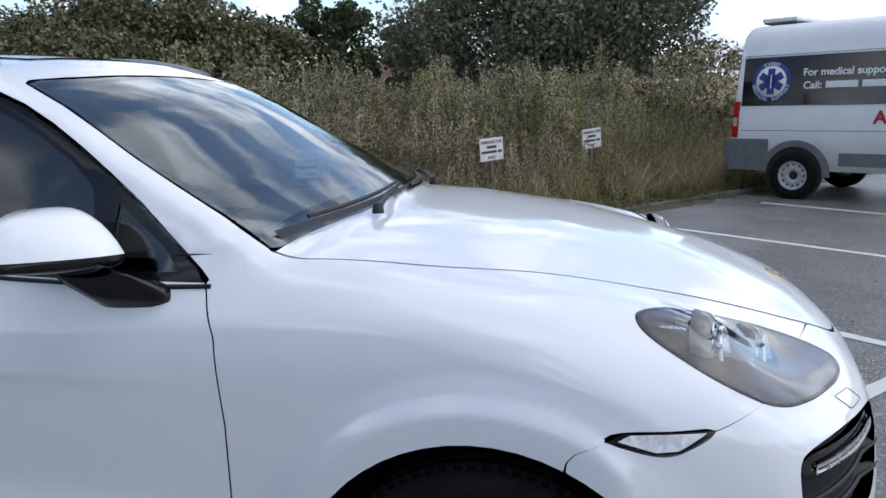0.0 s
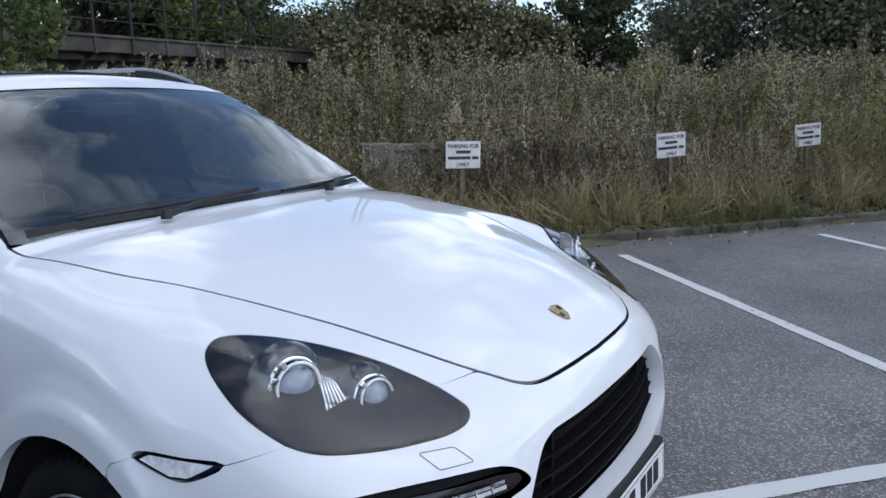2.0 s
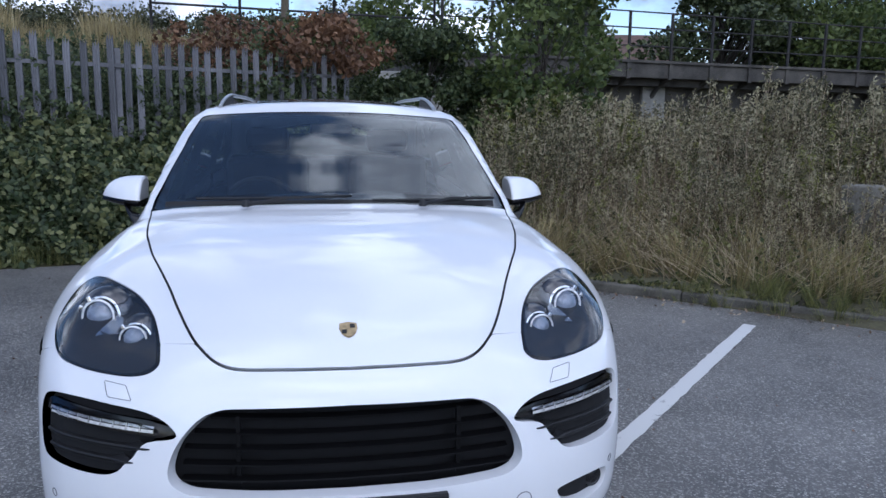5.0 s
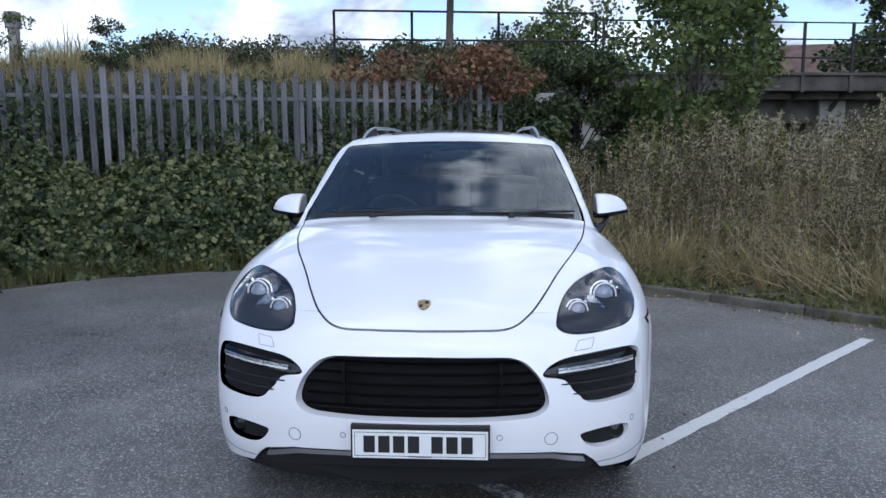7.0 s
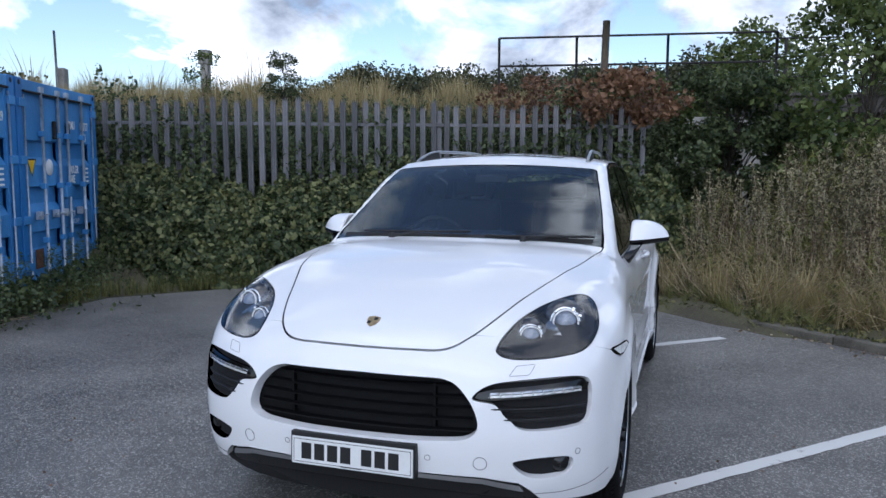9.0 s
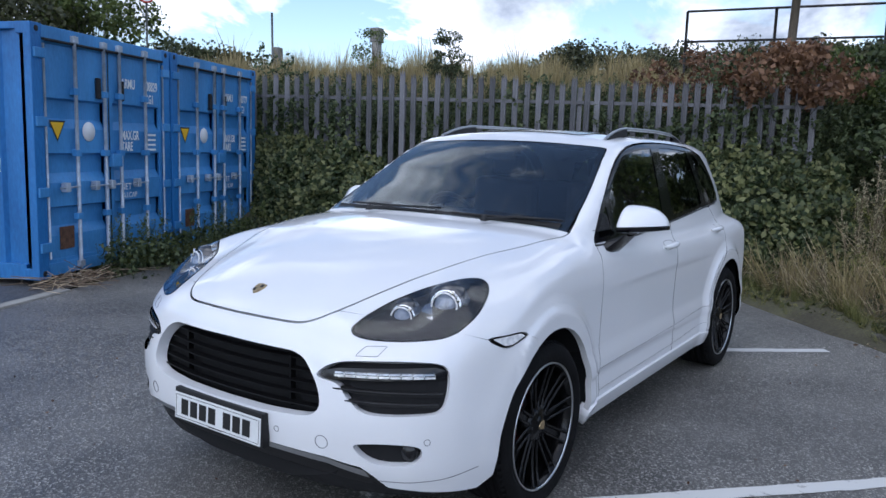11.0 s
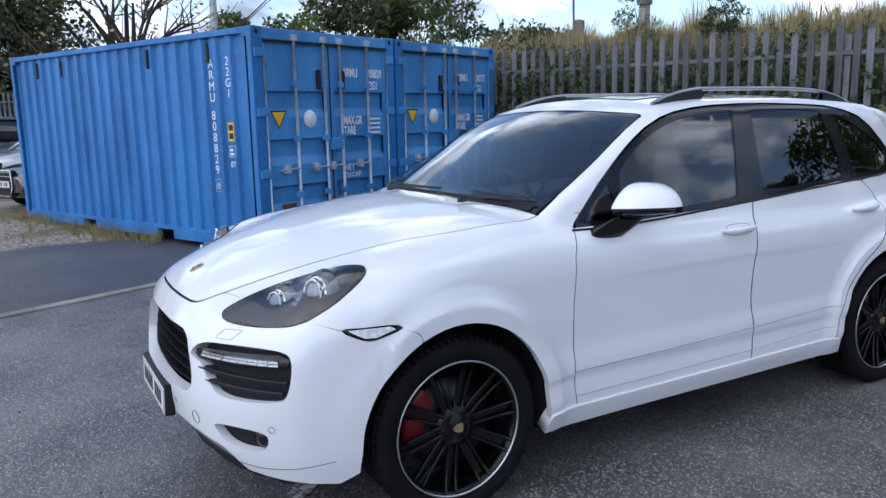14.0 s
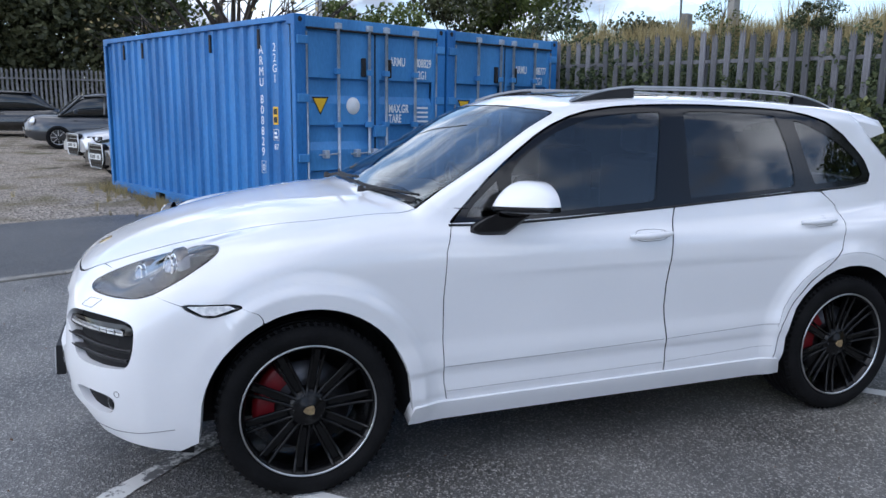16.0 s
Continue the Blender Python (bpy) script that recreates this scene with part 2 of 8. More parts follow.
NOSE = ((0.15, 2.27), (0.25, 2.35), (0.4, 2.415), (0.55, 2.43), (0.7, 2.415), (0.8, 2.385), (0.9, 2.335), (1.0, 2.26))
SWEEP = ((0, 0), (0.2, 0.006), (0.35, 0.025), (0.5, 0.052), (0.65, 0.11), (0.8, 0.205), (0.9, 0.325), (0.96, 0.47), (1.0, 0.6))
TAIL = ((0.2, -2.28), (0.4, -2.40), (0.7, -2.43), (0.95, -2.38), (1.1, -2.32), (1.3, -2.2))
CROWN = ((0.9, -0.005), (1.25, -0.005), (1.5, 0.012), (1.75, 0.052), (1.9, 0.07), (2.1, 0.03), (2.25, 0.0))
ROOF = ((-2.3, 1.53), (-2.0, 1.60), (-1.7, 1.652), (-1.4, 1.678), (-0.9, 1.697), (-0.3, 1.698), (0.1, 1.672), (0.35, 1.618))
SCREEN = ((1.1, 1.19), (1.2, 1.055), (1.3, 0.87), (1.4, 0.68), (1.5, 0.505), (1.6, 0.305), (1.65, 0.19))
BELT = ((-2.3, 0.66), (-1.9, 0.78), (-1.4, 0.845), (-0.6, 0.872), (0.3, 0.876), (0.8, 0.86), (1.05, 0.83))
HATCH = ((0.9, -2.4), (1.1, -2.33), (1.3, -2.17), (1.45, -2.0), (1.6, -1.86), (1.68, -1.76))


def flare(x, z):
    f = 0
    for cx in (AXLE, -AXLE):
        r_ = np.hypot(x - cx, z - HUB - 0.012)
        t, u = np.clip((0.58 - r_) / 0.07, 0, 1), np.clip((0.535 - r_) / 0.05, 0, 1)
        f = f + (0.014 * t * t * (3 - 2 * t) + 0.016 * u * u * (3 - 2 * u)) * np.clip((z - 0.12) / 0.25, 0, 1)
    return f


def lower(x, y, z):
    a = np.sqrt(y * y + 1e-6)
    side = a - curve(x, PLAN) - curve(z, SECTION) - flare(x, z)
    fall = curve(x, ((-2.4, 0.05), (0.6, 0.06), (1.0, 0.05), (1.5, 0.085), (1.9, 0.16), (2.2, 0.22)))
    crown = curve(x, CROWN) * np.exp(-((a - 0.81) / 0.14) ** 2)
    top = z - curve(x, TOP) + fall * (a / 0.85) ** 2.6 - crown
    nose = (x - curve(z, NOSE) + curve(a, SWEEP)) * 0.8
    tail = -x + curve(z, TAIL) + 0.3 * (a / 0.95) ** 4
    low = smax(smax(side, top, 0.085), smax(nose, tail, 0.02), 0.07)
    return smax(low, 0.2 - z, 0.03)


def cabin(x, y, z):
    a = np.sqrt(y * y + 1e-6)
    lean = 0.30 * (z - 1.12) + 0.06 * (z - 1.12) ** 2
    cab = smax((a - curve(x, BELT) + lean) * 0.93, z - curve(x, ROOF) + 0.045 * (a / 0.65) ** 2, 0.07)
    cab = smax(cab, (x - curve(z, SCREEN) + 0.162 * (a / 0.8) ** 2.2) * 0.6, 0.05)
    cab = smax(cab, (-x + curve(z, HATCH) + 0.15 * (a / 0.7) ** 2) * 0.7, 0.05)
    return smax(cab, 0.9 - z, 0.02)


def body(x, y, z):
    """Below zero inside the car."""
    return smin(lower(x, y, z), cabin(x, y, z), 0.035)


def trace(o, d, far, level=0.0, steps=80, inward=True, fn=body):
    """Where rays o + s d first pass into (or out of) the solid."""
    o, d = np.broadcast_arrays(np.asarray(o, float), np.asarray(d, float))
    s0, s1 = np.zeros(len(o)), np.full(len(o), np.nan)
    done = np.zeros(len(o), bool)
    for k in range(1, steps + 1):
        s = far * k / steps
        p = o + d * s
        f = fn(*p.T) - level
        hit = ~done & ((f < 0) if inward else (f > 0))
        s0[hit], s1[hit] = far * (k - 1) / steps, s
        done |= hit
    lo, hi = s0.copy(), np.where(done, s1, far)
    for _ in range(22):
        mid = (lo + hi) / 2
        f = fn(*(o + d * mid[:, None]).T) - level
        ins = (f < 0) == inward
        hi, lo = np.where(ins, mid, hi), np.where(ins, lo, mid)
    return o + d * hi[:, None], done


def normals(p, fn=body, e=0.002):
    g = np.stack([fn(*(p + e * v).T) - fn(*(p - e * v).T) for v in np.eye(3)], 1)
    return g / (np.linalg.norm(g, axis=1, keepdims=True) + 1e-12)


# ---- the car: panels cut from the solid ----
CEN = np.array([0.9, 0.0, 0.45])


def on_side(u, fn=body, level=0.0):
    o = np.stack([u[:, 0], np.full(len(u), 1.3), u[:, 1]], 1)
    return trace(o, np.array([[0, -1.0, 0]]), 1.3, level, 60, True, fn)[0]


def on_front(u, fn=body, level=0.0):
    """Directions from a point inside the bonnet: degrees round and degrees up."""
    a, e = np.radians(u[:, 0]), np.radians(u[:, 1])
    d = np.stack([np.cos(e) * np.cos(a), np.cos(e) * np.sin(a), np.sin(e)], 1)
    return trace(np.tile(CEN, (len(u), 1)) + d * 0.25, d, 1.8, level, 70, False, fn)[0]


def on_top(u, fn=body, level=0.0):
    o = np.stack([u[:, 0], u[:, 1], np.full(len(u), 1.9)], 1)
    return trace(o, np.array([[0, 0, -1.0]]), 1.5, level, 80, True, fn)[0]


def on_screen(u, fn=body, level=0.0):
    o = np.stack([np.full(len(u), 1.6), u[:, 0], u[:, 1]], 1)
    return trace(o, np.array([[-1.0, 0, 0]]), 2.2, level, 90, True, fn)[0]


def on_tail(u, fn=body, level=0.0):
    o = np.stack([np.full(len(u), -2.8), u[:, 0], u[:, 1]], 1)
    return trace(o, np.array([[1.0, 0, 0]]), 2.0, level, 80, True, fn)[0]


def on_cabin(u, fn=body, level=0.0):
    """Round the cabin: place along the car and degrees above the belt."""
    a = np.radians(u[:, 1] * 100)
    d = np.stack([0 * a, np.cos(a), np.sin(a)], 1)
    o = np.stack([u[:, 0], 0 * a, np.full(len(a), 1.0)], 1)
    return trace(o + d * 0.3, d, 1.0, level, 60, False, fn)[0]


def loop(p, soft_, step):
    """soft 0: straight edges; 1: corners barely eased; 2: a flowing outline."""
    if soft_ == 0:
        return resample(np.array(p, float), step)
    return resample(eased(p, step * 0.15) if soft_ == 1 else flow(p), step)


def flow(p, k=5):
    """A closed smooth curve through the points."""
    p = np.array(p, float)
    a, b, c, d = np.roll(p, 1, 0), p, np.roll(p, -1, 0), np.roll(p, -2, 0)
    out = []
    for i in range(len(p)):
        for t in np.arange(k) / k:
            out.append(0.5 * (2 * b[i] + (c[i] - a[i]) * t + (2 * a[i] - 5 * b[i] + 4 * c[i] - d[i]) * t * t + (3 * b[i] - a[i] - 3 * c[i] + d[i]) * t ** 3))
    return np.array(out)


def grown(p, by):
    """An outline moved outwards by a fixed amount."""
    p = np.array(p, float)
    t = np.roll(p, -1, 0) - np.roll(p, 1, 0)
    n = np.stack([t[:, 1], -t[:, 0]], 1)
    n /= np.linalg.norm(n, axis=1, keepdims=True) + 1e-9
    area = np.sum(p[:, 0] * np.roll(p[:, 1], -1) - np.roll(p[:, 0], -1) * p[:, 1])
    return p + n * by * (1 if area > 0 else -1)


def eased(p, cut):
    """Cuts each corner by a short, fixed length."""
    p = np.array(p, float)
    out = []
    for a, b, c in zip(np.roll(p, 1, 0), p, np.roll(p, -1, 0)):
        u, v = a - b, c - b
        lu, lv = np.linalg.norm(u), np.linalg.norm(v)
        out += [b + u * min(cut / lu, 0.3), b + v * min(cut / lv, 0.3)]
    return np.array(out)


def panel(name, outline, place, mat, parent, step=0.035, level=0.0, rim=0.018, holes=(), soft=2, flip=False, back=False, label="", fn=body):
    """A skin cut from the car's solid, with a turned-in edge. flip: the other side of the car."""
    out = loop(outline, soft, step)
    hs = [loop(h, soft, step) for h in holes]
    uv, fs, loops = triangulate(out, hs, step)
    p = place(uv, fn, level)
    nr = normals(p, fn)
    tri = p[fs]
    turn = np.einsum("ij,ij->i", np.cross(tri[:, 1] - tri[:, 0], tri[:, 2] - tri[:, 0]), nr[fs[:, 0]]) < 0
    fs[turn] = fs[turn][:, ::-1]
    verts, nor, faces = [p], [nr], fs.tolist()
    base = len(p)
    if back:
        verts.append(p - nr * rim)
        nor.append(-nr)
        faces += [[i + base for i in f[::-1]] for f in fs.tolist()]
        base *= 2
    if rim:
        for li, lp in enumerate(loops):
            q, m = p[lp], nr[lp]
            t = np.roll(q, -1, 0) - np.roll(q, 1, 0)
            w = np.cross(t, m)
            w /= np.linalg.norm(w, axis=1, keepdims=True) + 1e-9
            if (np.sum(w * (q - q.mean(0))) < 0) == (li == 0):
                w = -w
            k = len(lp)
            verts += [q, q - m * rim]
            nor += [w, w]
            c = q.mean(0)
            for i in range(k):
                j = (i + 1) % k
                faces.append([base + i, base + j, base + k + j, base + k + i])
            base += 2 * k
    v, nn = np.vstack(verts), np.vstack(nor)
    if flip:
        v, nn = v * [1, -1, 1], nn * [1, -1, 1]
        faces = [f[::-1] for f in faces]
    me = mesh_of(name, v, faces, mat, True, nn)
    ob = part(name, me, None, parent, label)
    if name in ("lamp_lens", "running_light_lens", "windscreen"):
        ob.visible_shadow = False          # clear panes let daylight in
    return ob


def seam(name, line, place, mat, parent, radius=0.0016, flip=False, level=0.0015, closed=False, soft=2, label=""):
    """A fine line that follows the skin."""
    u = np.array(line, float)
    if closed:
        u = resample(flow(u) if soft == 2 else eased(u, 0.15 if np.ptp(u) > 2 else 0.006), 0.4 if np.ptp(u) > 2 else 0.02)
    else:
        k = np.linspace(0, len(u) - 1, len(u) * 5)
        u = np.stack([np.interp(k, np.arange(len(u)), u[:, i]) for i in (0, 1)], 1)
    p = place(u, body, level)
    if flip:
        p = p * [1, -1, 1]
    return part(name, rod(p, radius, 5, closed), mat, parent, label)


paint = material("white_car_paint", (0.80, 0.806, 0.818), 0.6, coat=1.0, sheen=0.04, spec=0.25, var=0.015, scale=1.5, fine=0.2)
gloss_black = material("gloss_black_trim", (0.006, 0.006, 0.007), 0.12, var=0.2)
matt_black = material("matt_black_plastic", (0.012, 0.012, 0.013), 0.55, var=0.3, scale=6, bump=0.1, bscale=300)
grille_black = material("satin_black_grille", (0.004, 0.004, 0.0045), 0.55, var=0.2, spec=0.2)
void = material("shadowed_underside", (0.008, 0.008, 0.009), 0.9, var=0.2)
chrome = material("bright_metal", (0.75, 0.76, 0.78), 0.12, 1.0, var=0.05)
satin = material("satin_silver", (0.55, 0.56, 0.57), 0.3, 1.0, var=0.05)
rubber = material("tyre_rubber", (0.009, 0.009, 0.0095), 0.75, var=0.3, scale=9, bump=0.25, bscale=90, spec=0.12)
rim_black = material("black_wheel_lacquer", (0.004, 0.004, 0.0045), 0.22, var=0.1, spec=0.35)
red = material("red_caliper_paint", (0.16, 0.006, 0.010), 0.35, var=0.15, scale=20)
iron = material("brake_disc_steel", (0.10, 0.10, 0.105), 0.45, 1.0, var=0.2, scale=20)
gold = material("gilt_enamel", (0.45, 0.34, 0.19), 0.35, 0.7, var=0.25, scale=60)
plate_white = material("reflective_plate_white", (0.72, 0.73, 0.72), 0.4, var=0.05, scale=10)
ink = material("black_ink", (0.012, 0.012, 0.012), 0.5, var=0.2)
leather = material("dark_cabin_leather", (0.02, 0.02, 0.022), 0.6, var=0.3, scale=8, bump=0.2, bscale=150)
glass = material("clear_tinted_glass", (0.66, 0.74, 0.75), 0.0, var=0, trans=1.0, ior=1.68)
dark_glass = material("dark_privacy_glass", (0.10, 0.11, 0.12), 0.0, var=0, trans=1.0, ior=1.66)
lens = material("clear_lamp_lens", (0.95, 0.96, 0.97), 0.0, var=0, trans=1.0, ior=1.46)
diode = material("led_reflector", (0.88, 0.90, 0.92), 0.2, 0.15, var=0.2, scale=60)

ARCH, RISE = 0.43, 0.012
LAMP = ((21.6, 16.6), (22.4, 15.8), (24.1, 15.4), (26.2, 15.3), (29.2, 15.35), (32.2, 15.6), (35.0, 16.0), (37.2, 16.8), (39.2, 18.2), (41.0, 19.9), (42.4, 21.8), (43.5, 23.8), (43.8, 25.4), (43.1, 26.5), (41.8, 26.85), (39.6, 26.75), (36.5, 26.2), (33.0, 25.2), (30.0, 23.9), (27.0, 22.2), (24.8, 20.5), (23.1, 18.9), (22.0, 17.5))
BLINK = ((42.6, 16.0), (45.4, 14.8), (47.4, 15.0), (50.9, 16.8), (49.6, 17.2), (46.0, 16.6))
GRILLE = ((0, 3.7), (9, 3.75), (13.8, 3.9), (16.9, 4.3), (18.5, 5.8), (17.9, 8.6), (15.9, 11.4), (13.9, 12.5), (11.0, 12.8), (0, 13.0))
INTAKE = ((17.6, 10.1), (18.0, 9.6), (20.6, 9.3), (21.6, 8.6), (22.2, 7.5), (23.2, 6.8), (23.9, 5.9), (25.4, 5.3), (28.4, 5.2), (33.0, 5.4), (35.6, 5.7), (36.4, 8.0), (36.6, 11.2), (35.6, 12.6), (30.0, 12.7), (24.0, 12.4), (21.0, 12.1), (18.9, 11.3))
FOG = ((23.2, 0.7), (25.2, -1.4), (28.0, -2.0), (31.9, -1.8), (33.0, -0.6), (32.9, 1.1), (28.0, 1.4), (24.2, 1.1))
BONNET = ((1.045, 0), (1.035, 0.3), (1.005, 0.5), (0.962, 0.70), (0.945, 0.788), (1.1, 0.766), (1.22, 0.748), (1.36, 0.723), (1.48, 0.693), (1.62, 0.655), (1.74, 0.61), (1.9, 0.55), (2.02, 0.508), (2.15, 0.456), (2.225, 0.416), (2.28, 0.366), (2.309, 0.295), (2.324, 0.17), (2.33, 0))
GLASS_F = ((0.5, 0.185), (0.49, 0.222), (0.428, 0.262), (0.332, 0.303), (0.233, 0.338), (0.101, 0.368), (-0.032, 0.386), (-0.166, 0.394), (-0.354, 0.400), (-0.256, 0.115), (0.0, 0.106), (0.24, 0.097), (0.51, 0.087))
GLASS_R = ((-0.492, 0.403), (-0.736, 0.405), (-0.965, 0.402), (-1.082, 0.396), (-1.13, 0.303), (-1.156, 0.206), (-1.15, 0.149), (-0.805, 0.136), (-0.462, 0.122))
GLASS_Q = ((-1.208, 0.388), (-1.335, 0.365), (-1.469, 0.329), (-1.579, 0.287), (-1.661, 0.238), (-1.684, 0.19), (-1.603, 0.172), (-1.295, 0.158), (-1.247, 0.276))
GLASS_T = ((0.735, 0.088), (0.685, 0.128), (0.56, 0.198), (0.555, 0.088))
DLO = ((0.805, 0.07), (0.714, 0.13), (0.618, 0.191), (0.529, 0.239), (0.444, 0.281), (0.358, 0.319), (0.27, 0.351), (0.16, 0.379), (0.048, 0.398), (-0.087, 0.411), (-0.247, 0.419), (-0.448, 0.425), (-0.653, 0.426), (-0.9, 0.421), (-1.163, 0.415), (-1.321, 0.40), (-1.456, 0.377), (-1.566, 0.339), (-1.661, 0.284), (-1.716, 0.247), (-1.747, 0.193), (-1.71, 0.164), (-1.53, 0.148), (-1.11, 0.131), (-0.36, 0.099), (0.24, 0.076), (0.6, 0.066))


def both(p, axis):
    """Closes a half outline by its mirror image."""
    q = [tuple(v) for v in p]
    r = [(-u, v) if axis == 0 else (u, -v) for u, v in reversed(q) if (u if axis == 0 else v) != 0]
    return q + r


def drawn(p, k=6):
    """A smooth open line through the points, k steps to each stretch."""
    p = np.array(p, float)
    q = np.vstack([2 * p[0] - p[1], p, 2 * p[-1] - p[-2]])
    out = []
    for i in range(1, len(q) - 2):
        a, b, c_, d = q[i - 1], q[i], q[i + 1], q[i + 2]
        for t in np.arange(k) / k:
            out.append(0.5 * (2 * b + (c_ - a) * t + (2 * a - 5 * b + 4 * c_ - d) * t * t + (3 * b - a - 3 * c_ + d) * t ** 3))
    return [tuple(v) for v in out] + [tuple(p[-1])]


BONNET = [*drawn(BONNET[:5]), *drawn(BONNET[4:])[1:]]
BONNET[0], BONNET[-1] = (BONNET[0][0], 0), (BONNET[-1][0], 0)
GRILLE = drawn(GRILLE, 4)
INTAKE = [tuple(v) for v in chaikin(INTAKE, 2)]
FOG = [tuple(v) for v in chaikin(FOG, 2)]
LAMP_FLOW = flow(LAMP)
BLINK_FLOW = flow(BLINK, 3)


def stretch_of(loop_, a, b):
    """Points of a closed loop from the one nearest a to the one nearest b, in its own order."""
    i, j = (int(np.argmin(np.sum((loop_ - np.array(q)) ** 2, 1))) for q in (a, b))
    k = i
    out = [tuple(loop_[k])]
    while k != j:
        k = (k + 1) % len(loop_)
        out.append(tuple(loop_[k]))
    return out


def as_angles(p3):
    q = p3 - CEN
    return [tuple(v) for v in np.stack([np.degrees(np.arctan2(q[:, 1], q[:, 0])), np.degrees(np.arctan2(q[:, 2], np.hypot(q[:, 0], q[:, 1])))], 1)]


def arch(cx, r, a0, a1, n=14):
    return [(cx + r * math.cos(radians(a0 + (a1 - a0) * i / n)), HUB + RISE + r * math.sin(radians(a0 + (a1 - a0) * i / n))) for i in range(n + 1)]


def to_front(p):
    """Side-view points as directions, for panels that meet the arch."""
    q = on_side(np.array(p, float)) - CEN
    return [tuple(v) for v in np.stack([np.degrees(np.arctan2(q[:, 1], q[:, 0])), np.degrees(np.arctan2(q[:, 2], np.hypot(q[:, 0], q[:, 1])))], 1)]


def build_wheel(parent, side, cx):
    """A wheel with its tyre, rim and brake; the axis lies along y."""
    w = new("wheel")
    w.parent = parent
    w.matrix_local = pose(cx, side * 0.835, HUB, -90 * side, 0, 0)
    R = 0.37
    prof = [(0.272, 0.118), (0.285, 0.124), (0.30, 0.136), (0.325, 0.142), (0.347, 0.136), (0.362, 0.122), (0.3665, 0.108)]
    for a, b in ((-0.108, -0.072), (-0.064, -0.026), (-0.018, 0.018), (0.026, 0.064), (0.072, 0.108))[::-1]:
        prof += [(R - 0.009, b + 0.0001), (R, b - 0.003), (R, a + 0.003), (R - 0.009, a)]
    prof += [(0.366, -0.109), (0.345, -0.136), (0.30, -0.136), (0.27, -0.12)]
    bm = lathe(bmesh.new(), prof, seg=72)
    tyre = part("tyre", bm, rubber, w, "low-profile black rubber tyre")
    bm = bmesh.new()
    for i in range(72):
        a = i * math.tau / 72
        m = pose(0, 0, 0, 0, 0, math.degrees(a)) @ Matrix.Translation((0.3605, 0, 0.117)) @ pose(0, 0, 0, 0, -50, 14)
        cuboid(bm, (-0.004, -0.006, -0.018), (0.003, 0.006, 0.02), m)
    tagged(part("tread", bm, rubber, tyre), kind="stuff")
    bm = bmesh.new()
    lathe(bm, [(0.283, 0.124), (0.283, 0.131), (0.277, 0.131), (0.275, 0.124)], seg=96)
    part("rim_lip", bm, satin, w, "polished silver rim edge")
    bm = bmesh.new()
    lathe(bm, [(0.277, 0.127), (0.266, 0.118), (0.258, 0.09), (0.25, 0.0), (0.255, -0.1), (0.27, -0.12)], seg=72)
    part("barrel", bm, rim_black, w)
    for i in range(10):
        bm = bmesh.new()
        a = 36 * i + 8
        for s in (1, -1):
            tube(bm, [Vector((0.05, s * 0.016, 0.088)), Vector((0.12, s * 0.019, 0.092)), Vector((0.2, s * 0.021, 0.105)), Vector((0.268, s * 0.025, 0.119))], [0.0095, 0.0075, 0.007, 0.009], 6)
        cuboid(bm, (0.05, -0.013, 0.060), (0.262, 0.013, 0.078), Matrix.Rotation(radians(-4), 4, "Y"))
        bmesh.ops.transform(bm, matrix=Matrix.Rotation(radians(a), 4, "Z"), verts=bm.verts)
        part("spoke", bm, rim_black, w)
    bm = bmesh.new()
    lathe(bm, [(0.0, 0.112), (0.03, 0.112), (0.036, 0.106), (0.06, 0.1), (0.085, 0.09), (0.09, 0.05)], seg=40)
    hub = part("hub", bm, rim_black, w)
    bm = bmesh.new()
    crest_shape(bm, 0.038, 0.003, Matrix.Translation((0, 0, 0.113)) @ Matrix.Rotation(radians(90), 4, "Z"))
    part("centre_badge", bm, gold, hub, "gilt shield-shaped centre badge")
    for i in range(5):
        bm = bmesh.new()
        a = i * math.tau / 5
        lathe(bm, [(0.0, 0.1), (0.007, 0.1), (0.009, 0.085)], Matrix.Translation((0.06 * math.cos(a), 0.06 * math.sin(a), 0.0)), 10)
        part("wheel_bolt", bm, matt_black, hub)
    bm = bmesh.new()
    lathe(bm, [(0.06, 0.035), (0.19, 0.035), (0.19, 0.005), (0.06, 0.005)], seg=64)
    part("brake_disc", bm, iron, w)
    bm = bmesh.new()
    ring = [(0.135, 0.06), (0.2, 0.06), (0.222, 0.045), (0.222, -0.02), (0.135, -0.02)]
    lathe(bm, [*ring, ring[0]], None, 14, radians(0), radians(62))
    for k in (0, 62):
        m = pose(0, 0, 0, 0, 0, k)
        bm.faces.new([bm.verts.new(m @ Vector((r, 0, h))) for r, h in ring])
    cal = part("brake_caliper", bm, red, w, "red painted brake caliper")
    # the caliper sits towards the front of the car, a little above the axle
    cal.rotation_euler = (0, 0, radians(-53 if side > 0 else -9))
    return w


def crest_shape(bm, size, thick, at):
    """A plain shield."""
    out = [(-0.5, 0.5), (-0.25, 0.56), (0, 0.62), (0.25, 0.56), (0.5, 0.5), (0.52, 0.1), (0.4, -0.3), (0.2, -0.55), (0, -0.66), (-0.2, -0.55), (-0.4, -0.3), (-0.52, 0.1)]
    lo = [bm.verts.new(at @ Vector((x * size, y * size, 0))) for x, y in out]
    hi = [bm.verts.new(at @ Vector((x * size * 0.93, y * size * 0.93, thick))) for x, y in out]
    bm.faces.new(hi)
    for i in range(len(out)):
        j = (i + 1) % len(out)
        bm.faces.new((lo[i], lo[j], hi[j], hi[i]))


def skin(u, place, level=0.0):
    p = place(np.array([u], float), body, level)
    return Vector(p[0]), Vector(normals(p)[0])


